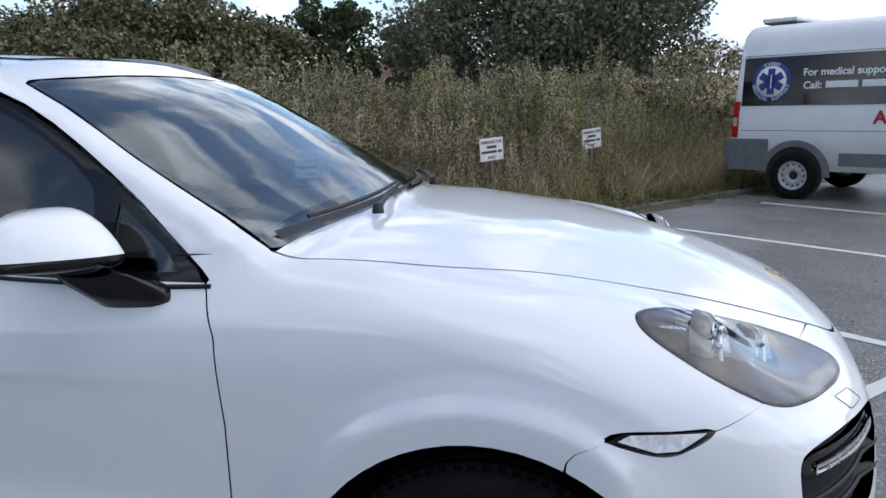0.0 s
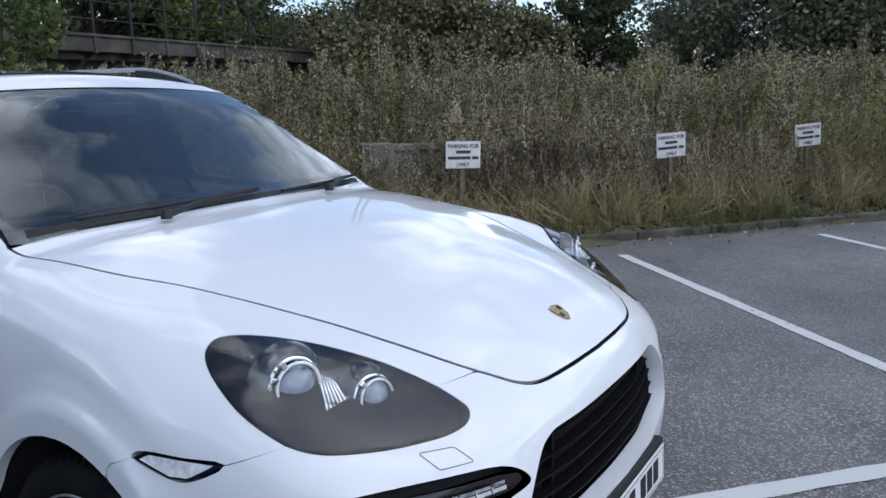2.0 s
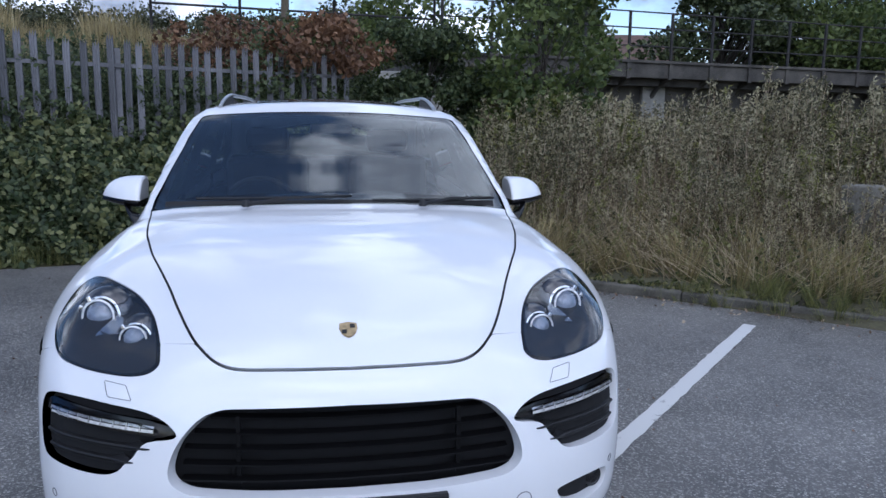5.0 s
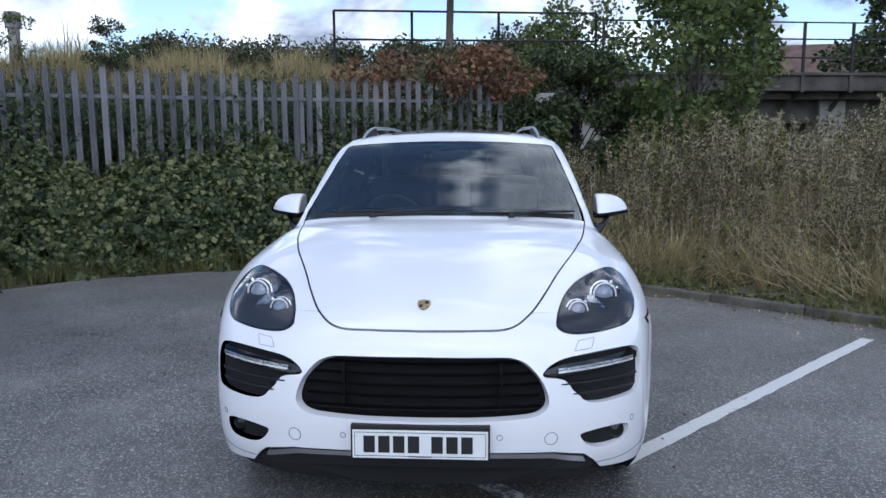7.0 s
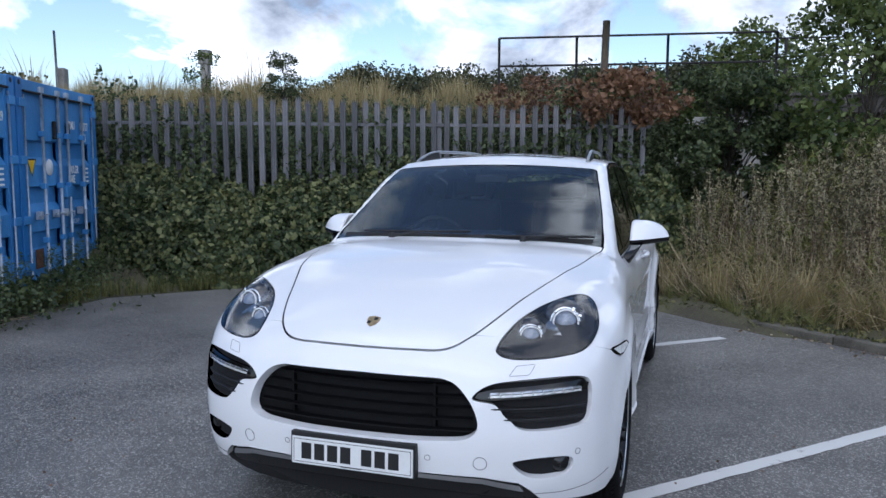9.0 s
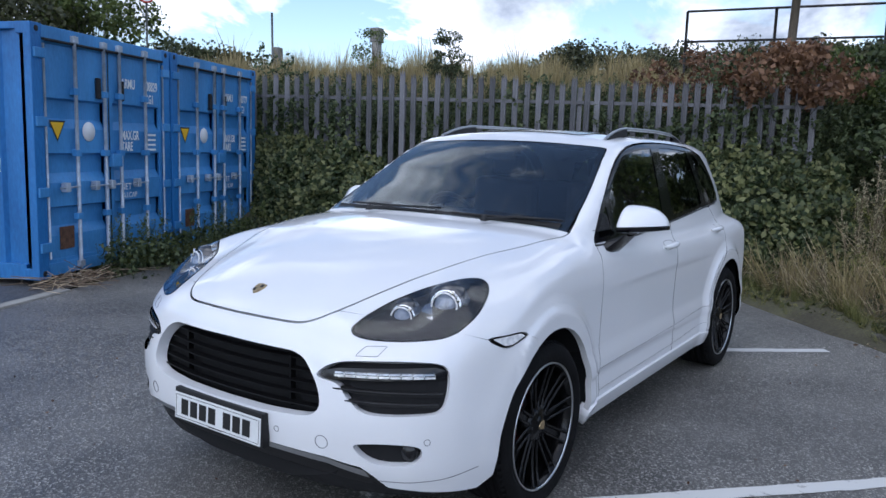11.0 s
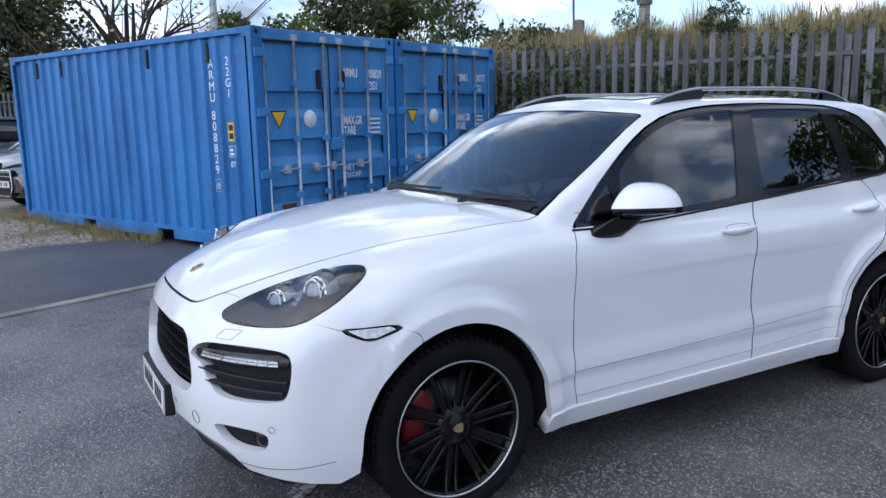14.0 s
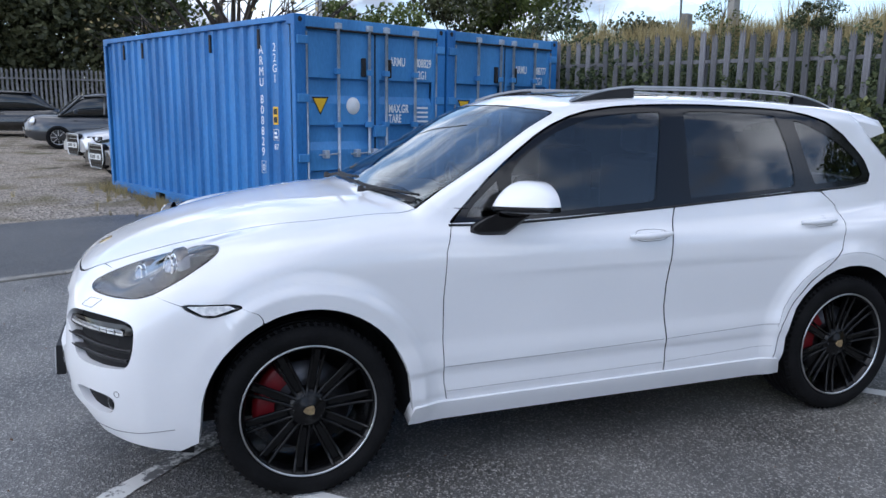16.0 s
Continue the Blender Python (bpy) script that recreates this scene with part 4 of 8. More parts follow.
        for t in np.linspace(0, 1, 25):
            x = 0.08 - 1.77 * t
            q = on_top(np.array([[x, 0.585 - 0.105 * t]]))[0]
            lift = 0.046 * min(1, (1 - abs(2 * t - 1) ** 4.5) * 1.1) + 0.004
            pts.append((x, s * q[1], q[2] + lift))
        part("rail_bar", rod(pts, 0.0105, 8), satin_dark, rail, "satin aluminium rail")
        foot_ = [on_top(np.array([[x, abs(y)]]))[0][2] + 0.001 for x, y, z in pts]
        for k0, k1 in ((0, 6), (20, 25)):
            bm = bmesh.new()
            rows = [[bm.verts.new((x, y + dy, zz)) for dy, zz in ((-0.012, z - 0.004), (0.012, z - 0.004), (0.016, f), (-0.016, f))] for (x, y, z), f in zip(pts[k0:k1], foot_[k0:k1])]
            for a, b in zip(rows, rows[1:]):
                for k in range(4):
                    bm.faces.new((a[k], a[(k + 1) % 4], b[(k + 1) % 4], b[k]))
            bmesh.ops.recalc_face_normals(bm, faces=bm.faces)
            part("rail_foot", bm, matt_black, rail)

        build_wheel(car, s, AXLE)
        build_wheel(car, s, -AXLE)
        # rear lamp
        panel("rear_lamp", [(0.5, 0.98), (0.74, 0.985), (0.77, 1.06), (0.72, 1.09), (0.52, 1.06)], on_tail, red_lens, car, 0.05, level=0.004, flip=fl, soft=1)

    # screens and roof
    scr = [(0, 1.209), (0.3, 1.204), (0.55, 1.192), (0.786, 1.172), (0.75, 1.32), (0.704, 1.46), (0.655, 1.581), (0.61, 1.592), (0.3, 1.609), (0, 1.614)]
    panel("windscreen_border", both(scr, 0), on_screen, gloss_black, car, 0.04, level=-0.004, rim=0.01, soft=1, holes=[both([(0, 1.25), (0.3, 1.246), (0.55, 1.234), (0.748, 1.21), (0.722, 1.33), (0.678, 1.46), (0.633, 1.57), (0.3, 1.596), (0, 1.602)], 0)], label="black glass edge band")
    panel("windscreen", both(scr, 0), on_screen, glass, car, 0.045, level=0.0, rim=0.003, soft=1, back=True)
    rim_s = on_screen(np.array([(0.001, 1.618), (0.2, 1.616), (0.3, 1.613), (0.45, 1.605), (0.58, 1.597), (0.63, 1.593), (0.661, 1.583), (0.687, 1.52), (0.71, 1.458), (0.733, 1.39), (0.756, 1.32), (0.775, 1.25), (0.792, 1.174)]))
    pillar = [(float(q[0]) - 0.002, float(np.degrees(np.arctan2(q[2] - 1.0, abs(q[1])))) / 100) for q in rim_s]
    crown_line = [tuple(q) for q in grown(DLO, 0.008)[1:21]]          # along the window frames
    roof = [(pillar[0][0], 0.9), *pillar[1:], (0.95, 0.108), (0.89, 0.083), (0.828, 0.068), *crown_line, (-1.72, 0.155), (-1.76, 0.14), (-2.03, 0.16), (-2.08, 0.24), (-1.99, 0.36), (-1.9, 0.5), (-1.9, 0.9)]
    roof = roof + [(x, 1.8 - a) for x, a in reversed(roof[1:-1])]
    panel("roof", roof, on_cabin, paint, car, 0.035, soft=1)
    panel("sunroof", [(0.03, -0.4), (0.03, 0.4), (-0.55, 0.43), (-0.55, -0.43)], on_top, gloss_black, car, 0.05, level=0.004, soft=1, label="dark glass sunroof")
    # tail
    tail = [(0, 0.27), (0.6, 0.28), (0.78, 0.4), (0.83, 0.7), (0.82, 1.0), (0.76, 1.17), (0.5, 1.19), (0, 1.2)]
    panel("tailgate", both(tail, 0), on_tail, paint, car, 0.05, soft=1)
    panel("rear_screen", both([(0, 1.22), (0.5, 1.21), (0.66, 1.22), (0.52, 1.46), (0, 1.49)], 0), on_tail, dark_glass, car, 0.05, soft=1, back=True, rim=0.004)
    bm = bmesh.new()
    prof = [(-1.70, 1.664), (-1.86, 1.648), (-2.0, 1.628), (-2.105, 1.606), (-2.115, 1.58), (-2.02, 1.55), (-1.8, 1.56)]
    ys = np.linspace(-0.6, 0.6, 21)
    rows = [[bm.verts.new((x + 0.10 * (abs(y) / 0.6) ** 2.5, y, z - 0.036 * (abs(y) / 0.6) ** 2 - 0.05 * (abs(y) / 0.6) ** 12)) for x, z in prof] for y in ys]
    for a, b in zip(rows, rows[1:]):
        for k in range(len(prof)):
            kk = (k + 1) % len(prof)
            f_ = bm.faces.new((a[k], a[kk], b[kk], b[k]))
            f_.smooth = True
    bm.faces.new(rows[0])
    bm.faces.new(rows[-1])
    bmesh.ops.recalc_face_normals(bm, faces=bm.faces)
    part("roof_spoiler", bm, paint, car)

    # scuttle and wipers
    bm = bmesh.new()
    ys = np.linspace(-0.735, 0.735, 33)
    lo = on_screen(np.stack([ys, 1.222 - 0.02 * (np.abs(ys) / 0.8) ** 2], 1))
    r0 = [bm.verts.new((q[0] + 0.006, q[1], q[2] + 0.006)) for q in lo]
    r1 = [bm.verts.new((q[0] + 0.10, q[1], q[2] - 0.095)) for q in lo]
    for k in range(32):
        bm.faces.new((r0[k], r0[k + 1], r1[k + 1], r1[k]))
    part("scuttle_panel", bm, matt_black, car)
    for y0, y1 in ((-0.38, 0.05), (0.38, 0.72)):
        pv = on_screen(np.array([[y0, 1.2]]))[0] + [0.04, 0, 0.012]
        tip = on_screen(np.array([[y1, 1.225 if y1 < 0.5 else 1.21]]))[0] + [0.02, 0, 0.018]
        wp = new("wiper")
        wp.parent = car
        part("wiper_arm", rod([pv, pv * 0.6 + tip * 0.4 + [0, 0, 0.015], tip], [0.010, 0.007, 0.005], 6), matt_black, wp)
        a0 = on_screen(np.array([[y0 - 0.22, 1.215]]))[0] + [0.012, 0, 0.014]
        a1 = on_screen(np.array([[y1 + 0.02, 1.232 if y1 < 0.5 else 1.212]]))[0] + [0.012, 0, 0.014]
        ms = [on_screen(np.array([[a0[1] * (1 - t) + a1[1] * t, a0[2] * (1 - t) + a1[2] * t - 0.012]]))[0] + [0.014, 0, 0.010] for t in np.linspace(0, 1, 12)]
        part("wiper_blade", rod(ms, 0.006, 6), matt_black, wp)
        part("wiper_pivot", lathe(bmesh.new(), [(0.0, 0.03), (0.014, 0.026), (0.018, 0.0)], Matrix.Translation(pv - np.array([0, 0, 0.008])), 14), matt_black, wp)

    # number plate: characters as plain bars
    q = np.array([2.446, 0, 0.466])
    fm = facing(q, (1, 0, 0.04))
    npl = new("number_plate")
    npl.parent = car
    part("plate_holder", block((-0.268, -0.062, -0.04), (0.268, 0.074, -0.001), fm, 0.004), matt_black, npl)
    part("plate", block((-0.26, -0.0555, 0.0), (0.26, 0.0555, 0.004), fm, 0.002), plate_white, npl, "white reflective front plate")
    bm = bmesh.new()
    for x0, x1, y0, y1 in ((-0.25, 0.25, 0.045, 0.047), (-0.25, 0.25, -0.047, -0.045), (-0.252, -0.25, -0.047, 0.047), (0.25, 0.252, -0.047, 0.047)):
        cuboid(bm, (x0, y0, 0.004), (x1, y1, 0.0046), fm)
    part("plate_border", bm, ink, npl)
    for x0 in (-0.195, -0.138, -0.081, -0.024, 0.066, 0.123, 0.18):
        part("plate_bar", block((x0 - 0.022, -0.033, 0.004), (x0 + 0.022, 0.033, 0.005), fm), ink, npl)
    part("plate_maker_bar", block((-0.045, -0.0495, 0.004), (0.045, -0.0465, 0.0048), fm), ink, npl)

    # cabin: dashboard, wheel and seats
    bm = bmesh.new()
    ys = np.linspace(-0.74, 0.74, 15)
    prof = [(0.95, 1.13), (0.75, 1.16), (0.45, 1.145), (0.36, 1.08), (0.38, 0.95)]
    rows = [[bm.verts.new((x - 0.12 * (abs(y) / 0.74) ** 2, y, z + 0.02 * (abs(y + 0.37) < 0.2))) for x, z in prof] for y in ys]
    for a, b in zip(rows, rows[1:]):
        for k in range(len(prof) - 1):
            f_ = bm.faces.new((a[k], a[k + 1], b[k + 1], b[k]))
            f_.smooth = True
    part("dashboard", bm, leather, car)
    sw = pose(0.24, -0.37, 1.10, 0, -65, 0)
    bm = rod([sw @ Vector((0.185 * math.cos(k * math.tau / 32), 0.185 * math.sin(k * math.tau / 32), 0)) for k in range(32)], 0.015, 8, True)
    cuboid(bm, (-0.05, -0.18, -0.02), (0.03, 0.18, 0.015), sw, 0.01)
    part("steering_wheel", bm, leather, car)
    for y in (-0.37, 0.37):
        st = new("seat")
        st.parent = car
        part("backrest", block((-0.52, y - 0.25, 0.95), (-0.38, y + 0.25, 1.36), pose(0, 0, 0), 0.05), leather, st)
        part("headrest", block((-0.53, y - 0.13, 1.38), (-0.43, y + 0.13, 1.53), pose(0, 0, 0), 0.04), leather, st)
    part("rear_bench", block((-1.35, -0.62, 0.95), (-1.2, 0.62, 1.32), pose(0, 0, 0), 0.05), leather, car)
    q = on_screen(np.array([[0.0, 1.565]]))[0]
    part("interior_mirror", block((q[0] - 0.10, -0.11, 1.50), (q[0] - 0.075, 0.11, 1.555), None, 0.01), matt_black, car)
    return car


lamp_dark = material("smoked_lamp_bowl", (0.14, 0.142, 0.147), 0.18, 0.9, var=0.3, scale=14)
projector = material("projector_glass", (0.20, 0.235, 0.31), 0.05, 0.0, var=0.2, scale=30, coat=1.0)
cell_grey = material("led_reflector_shade", (0.42, 0.44, 0.48), 0.2, 0.5, var=0.4, scale=90)
satin_dark = material("satin_aluminium", (0.42, 0.43, 0.44), 0.35, 0.9, var=0.05)
seam_grey = material("panel_gap_shadow", (0.12, 0.12, 0.13), 0.7, var=0.1)
tint_glass = material("grey_tinted_glass", (0.30, 0.32, 0.33), 0.0, var=0, trans=1.0, ior=1.66)
red_lens = material("red_lamp_lens", (0.4, 0.01, 0.01), 0.08, var=0.1)
build_car()


# ---- the ground ----
rng = np.random.default_rng(7)
KERB0, KA = np.array([-3.1, 1.80]), radians(49.3)
KD, KN = np.array([math.cos(KA), math.sin(KA)]), np.array([-math.sin(KA), math.cos(KA)])
FEN0, FEN1 = np.array([-4.30, -7.40]), np.array([-7.80, 0.55])
FL = float(np.linalg.norm(FEN1 - FEN0))
FD = (FEN1 - FEN0) / FL
FN = np.array([-FD[1], FD[0]])
BOX = pose(0.371, -5.345, 0.06, 0, 0, 112.6)


def soft(a, b, x):
    t = np.clip((x - a) / (b - a), 0, 1)
    return t * t * (3 - 2 * t)


def lie(x, y):
    """Height of the ground: flat lot, bank behind the kerb and the fence, yard rising away."""
    x, y = np.asarray(x, float), np.asarray(y, float)
    k = (x - KERB0[0]) * KN[0] + (y - KERB0[1]) * KN[1]
    s = (x - KERB0[0]) * KD[0] + (y - KERB0[1]) * KD[1]
    f = (x - FEN0[0]) * FN[0] + (y - FEN0[1]) * FN[1]
    g = (x - FEN0[0]) * FD[0] + (y - FEN0[1]) * FD[1]
    verge = np.where(s > -3.5, 0.10 * soft(0.0, 0.1, k) + 0.35 * soft(0.5, 6, k), 0)
    bank = 0.12 * soft(-1.6, -1.2, f) + 0.4 * soft(-1.2, 0.2, f) + 2.35 * soft(0.3, 4.2, f) + 0.7 * soft(4, 12, f)
    bank = bank * (1 - soft(8.0, 12.5, g)) * soft(-12, -2.5, g + 0 * x)
    yard = np.interp(-y, [9, 13, 15, 19, 26], [0, 0.05, 0.10, 0.28, 0.42]) * soft(-2.5, 0.0, x + 0.6 + 0.42 * (np.maximum(y, -9) + 5.3))
    return np.maximum(np.maximum(verge, bank), yard) - 0.03 * (verge + bank + yard < 0.01)


soil = material("dry_soil_and_litter", (0.10, 0.085, 0.06), 0.95, var=0.45, scale=1.2, bump=0.8, bscale=35, second=(0.13, 0.125, 0.065))
g1 = np.concatenate([np.linspace(-900, -42, 14), np.arange(-40, 40.1, 0.5), np.linspace(42, 900, 14)])
GX, GY = np.meshgrid(g1, g1, indexing="ij")
GZ = lie(GX, GY) + np.where(lie(GX, GY) > 0.05, 0.04 * np.sin(GX * 1.7 + np.cos(GY * 1.3)) * np.cos(GY * 2.1), 0)
GZ = np.where((np.abs(GX) > 41) | (np.abs(GY) > 41), -0.03, GZ)
n1 = len(g1)
tagged(new("ground", mesh_of("ground", np.stack([GX, GY, GZ], -1).reshape(-1, 3), [(i * n1 + j, (i + 1) * n1 + j, (i + 1) * n1 + j + 1, i * n1 + j + 1) for i in range(n1 - 1) for j in range(n1 - 1)], soil, True)), "dry earth with litter under the weeds", "ground", kind="structure")


def tarmac(name, base, second, pale):
    """Rolled asphalt: pale and dark chippings, oily stains, scuffs."""
    m, n, l, b = shader(name)
    co = n.new("ShaderNodeTexCoord")
    chips, stain, wide = n.new("ShaderNodeTexVoronoi"), n.new("ShaderNodeTexNoise"), n.new("ShaderNodeTexNoise")
    chips.inputs["Scale"].default_value = 120
    stain.inputs["Scale"].default_value, stain.inputs["Detail"].default_value, stain.inputs["Roughness"].default_value = 1.3, 8, 0.62
    wide.inputs["Scale"].default_value, wide.inputs["Detail"].default_value = 0.38, 6
    for t in (chips, stain, wide):
        l.new(co.outputs["Object"], t.inputs["Vector"])
    r1 = n.new("ShaderNodeValToRGB")
    r1.color_ramp.elements[0].position, r1.color_ramp.elements[1].position = 0.32, 0.66
    r1.color_ramp.elements[0].color, r1.color_ramp.elements[1].color = (*base, 1), (*second, 1)
    l.new(stain.outputs[0], r1.inputs[0])
    sp = n.new("ShaderNodeValToRGB")
    sp.color_ramp.elements[0].position, sp.color_ramp.elements[1].position = 0.6, 0.95
    l.new(chips.outputs["Color"], sp.inputs[0])
    mx = n.new("ShaderNodeMix")
    mx.data_type, mx.blend_type = "RGBA", "MIX"
    l.new(sp.outputs[0], mx.inputs["Factor"])
    l.new(r1.outputs[0], mx.inputs[6])
    mx.inputs[7].default_value = (*pale, 1)
    m2 = n.new("ShaderNodeMix")
    m2.data_type, m2.blend_type = "RGBA", "MULTIPLY"
    r3 = n.new("ShaderNodeValToRGB")
    r3.color_ramp.elements[0].position, r3.color_ramp.elements[1].position = 0.35, 0.62
    r3.color_ramp.elements[0].color, r3.color_ramp.elements[1].color = (0.74, 0.735, 0.735, 1), (1.12, 1.115, 1.09, 1)
    l.new(wide.outputs[0], r3.inputs[0])
    m2.inputs["Factor"].default_value = 1
    l.new(mx.outputs[2], m2.inputs[6])
    l.new(r3.outputs[0], m2.inputs[7])
    l.new(m2.outputs[2], b.inputs["Base Color"])
    b.inputs["Roughness"].default_value = 0.44
    b.inputs["Specular IOR Level"].default_value = 0.7
    bp = n.new("ShaderNodeBump")
    bp.inputs["Strength"].default_value, bp.inputs["Distance"].default_value = 0.55, 0.006
    l.new(chips.outputs["Distance"], bp.inputs["Height"])
    l.new(bp.outputs[0], b.inputs["Normal"])
    return m


lot_mat = tarmac("worn_car_park_tarmac", (0.055, 0.053, 0.05), (0.15, 0.145, 0.136), (0.5, 0.485, 0.455))
road_mat = tarmac("dark_yard_tarmac", (0.034, 0.033, 0.032), (0.07, 0.068, 0.064), (0.26, 0.25, 0.235))


def sheet(name, pts, z, mat, label, category, fine=None):
    me = mesh_of(name, [(x, y, z) for x, y in pts], [tuple(range(len(pts)))], mat)
    return tagged(new(name, me), label, category, kind="structure")


def kerb_at(s, d=0.0):
    p = KERB0 + KD * s + KN * d
    return float(p[0]), float(p[1])


EDGE_A, EDGE_B = np.array([0.30, -4.99]), np.array([9.0, -1.45])   # pale edging by the containers
lot = [kerb_at(0), kerb_at(40), (60, 40), (60, 19.5), (9.0, -1.45), (0.30, -4.99), (-1.0, -5.5), (-2.4, -5.55), (-3.5, -4.6), (-4.1, -3.4), (-4.6, -1.6), (-4.7, 0.2), (-4.1, 1.3)]
sheet("car_park", lot, 0.0, lot_mat, "worn grey tarmac car park surface", "tarmac")
road = [(9.0, -1.48), (0.30, -5.02), (-0.6, -5.6), (0.2, -7.9), (1.4, -7.75), (2.6, -7.95), (4.0, -7.35), (12, -4.2), (60, 15), (60, 19.4)]
sheet("yard_road", road, 0.0, road_mat, "darker tarmac strip before the containers", "tarmac")

gravel_mat, gn, gl, gb = shader("crushed_stone")
gco, gv, gs_ = gn.new("ShaderNodeTexCoord"), gn.new("ShaderNodeTexVoronoi"), gn.new("ShaderNodeTexNoise")
gv.inputs["Scale"].default_value, gs_.inputs["Scale"].default_value = 22, 0.9
gs_.inputs["Detail"].default_value = 7
for t in (gv, gs_):
    gl.new(gco.outputs["Object"], t.inputs["Vector"])
gr, gm, g2 = gn.new("ShaderNodeValToRGB"), gn.new("ShaderNodeMix"), gn.new("ShaderNodeValToRGB")
gr.color_ramp.elements[0].color, gr.color_ramp.elements[1].color = (0.10, 0.082, 0.062, 1), (0.46, 0.40, 0.33, 1)
gl.new(gv.outputs["Color"], gr.inputs[0])
g2.color_ramp.elements[0].position, g2.color_ramp.elements[1].position = 0.5, 0.66
gl.new(gs_.outputs[0], g2.inputs[0])
gm.data_type = "RGBA"
gl.new(g2.outputs[0], gm.inputs["Factor"])
gl.new(gr.outputs[0], gm.inputs[6])
gm.inputs[7].default_value = (0.15, 0.125, 0.07, 1)
gl.new(gm.outputs[2], gb.inputs["Base Color"])
gb.inputs["Roughness"].default_value = 0.9
gbp = gn.new("ShaderNodeBump")
gbp.inputs["Strength"].default_value, gbp.inputs["Distance"].default_value = 1.0, 0.03
gl.new(gv.outputs["Distance"], gbp.inputs["Height"])
gl.new(gbp.outputs[0], gb.inputs["Normal"])
xs_, ys_ = np.arange(-3, 40, 1.0), np.arange(-40, -4.0, 0.25)
YX, YY = np.meshgrid(xs_, ys_, indexing="ij")
YZ = lie(YX, YY) + 0.012 + 0.02 * (YY < -9)
ny = len(ys_)
edge_y = np.interp(xs_, [-3, 0.2, 1.4, 2.6, 4.0, 12, 40], [-8.4, -7.9, -7.75, -7.95, -7.35, -4.2, 7.2])
yf = [(i * ny + j, (i + 1) * ny + j, (i + 1) * ny + j + 1, i * ny + j + 1) for i in range(len(xs_) - 1) for j in range(ny - 1) if ys_[j + 1] < edge_y[i] + 0.4]
tagged(new("gravel_yard", mesh_of("gravel_yard", np.stack([YX, YY, YZ], -1).reshape(-1, 3), yf, gravel_mat, True)), "pale crushed stone yard with weedy patches", "gravel", kind="structure")

# white lines, worn
line_mat, ln, ll, lb = shader("worn_white_line_paint")
lco, lt, lt2 = ln.new("ShaderNodeTexCoord"), ln.new("ShaderNodeTexNoise"), ln.new("ShaderNodeTexNoise")
lt.inputs["Scale"].default_value, lt.inputs["Detail"].default_value, lt.inputs["Roughness"].default_value = 9, 10, 0.75
lt2.inputs["Scale"].default_value = 1.1
lr, lm = ln.new("ShaderNodeValToRGB"), ln.new("ShaderNodeMath")
lm.operation = "MULTIPLY_ADD"
for t in (lt, lt2):
    ll.new(lco.outputs["Object"], t.inputs["Vector"])
ll.new(lt2.outputs[0], lm.inputs[0])
lm.inputs[1].default_value = 0.5
ll.new(lt.outputs[0], lm.inputs[2])
lr.color_ramp.elements[0].position, lr.color_ramp.elements[1].position = 0.56, 0.64
lr.color_ramp.elements[0].color, lr.color_ramp.elements[1].color = (0.16, 0.16, 0.16, 1), (0.62, 0.62, 0.60, 1)
ll.new(lm.outputs[0], lr.inputs[0])
ll.new(lr.outputs[0], lb.inputs["Base Color"])
lb.inputs["Roughness"].default_value = 0.8
worn_mat = line_mat.copy()
worn_mat.name = "very_worn_line_paint"
for nd in worn_mat.node_tree.nodes:
    if nd.bl_idname == "ShaderNodeValToRGB":
        nd.color_ramp.elements[0].position, nd.color_ramp.elements[1].position = 0.74, 0.80
        nd.color_ramp.elements[0].color = (0.12, 0.12, 0.122, 1)


def line(a, b, w=0.10, mat=line_mat):
    L = math.hypot(b[0] - a[0], b[1] - a[1])
    k = max(2, int(L / 0.08))
    bm = bmesh.new()
    jit = rng.normal(0, 0.003, (k + 1, 2))
    rows = [[bm.verts.new((L * i / k, s * w / 2 + jit[i, q], z)) for q, s in ((0, -1), (1, 1)) for z in (0.004,)] for i in range(k + 1)]
    for p, q in zip(rows, rows[1:]):
        bm.faces.new((p[0], q[0], q[1], p[1]))
    ob = part("bay_line", bm, mat)
    ob.matrix_world = pose(a[0], a[1], 0, 0, 0, math.degrees(math.atan2(b[1] - a[1], b[0] - a[0])))
    return tagged(ob, "worn white painted parking bay line", "line", "bay lines", "structure")


line((-1.06, 3.36), (1.50, 0.93))
line((0.60, 5.12), (3.52, 2.30))
line((2.10, 7.07), (4.95, 4.58))
line((3.95, 8.96), (6.6, 6.62))
line((-2.48, 1.56), (-1.25, 0.10))
line((2.28, 0.76), (3.42, 1.98))
line((1.25, -0.28), (2.27, 0.75), 0.10, worn_mat)
line((3.46, 2.02), (6.3, 5.2), 0.10, worn_mat)

concrete = material("weathered_concrete", (0.26, 0.25, 0.225), 0.9, var=0.35, scale=2.5, bump=0.5, bscale=70, random=0.3, second=(0.34, 0.33, 0.3))
kerb_mat = material("mossy_kerb_concrete", (0.085, 0.08, 0.065), 0.95, var=0.5, scale=4, bump=0.6, bscale=60, random=0.15, second=(0.15, 0.14, 0.115))


# ---- plants ----
def fast_mesh(name, V, F, mat):
    me = bpy.data.meshes.new(name)
    me.vertices.add(len(V))
    me.vertices.foreach_set("co", np.ascontiguousarray(V, np.float32).ravel())
    me.loops.add(F.size)
    me.loops.foreach_set("vertex_index", np.ascontiguousarray(F, np.int32).ravel())
    me.polygons.add(len(F))
    me.polygons.foreach_set("loop_start", np.arange(0, F.size, F.shape[1], dtype=np.int32))
    me.materials.append(mat)
    me.update(calc_edges=True)
    return me


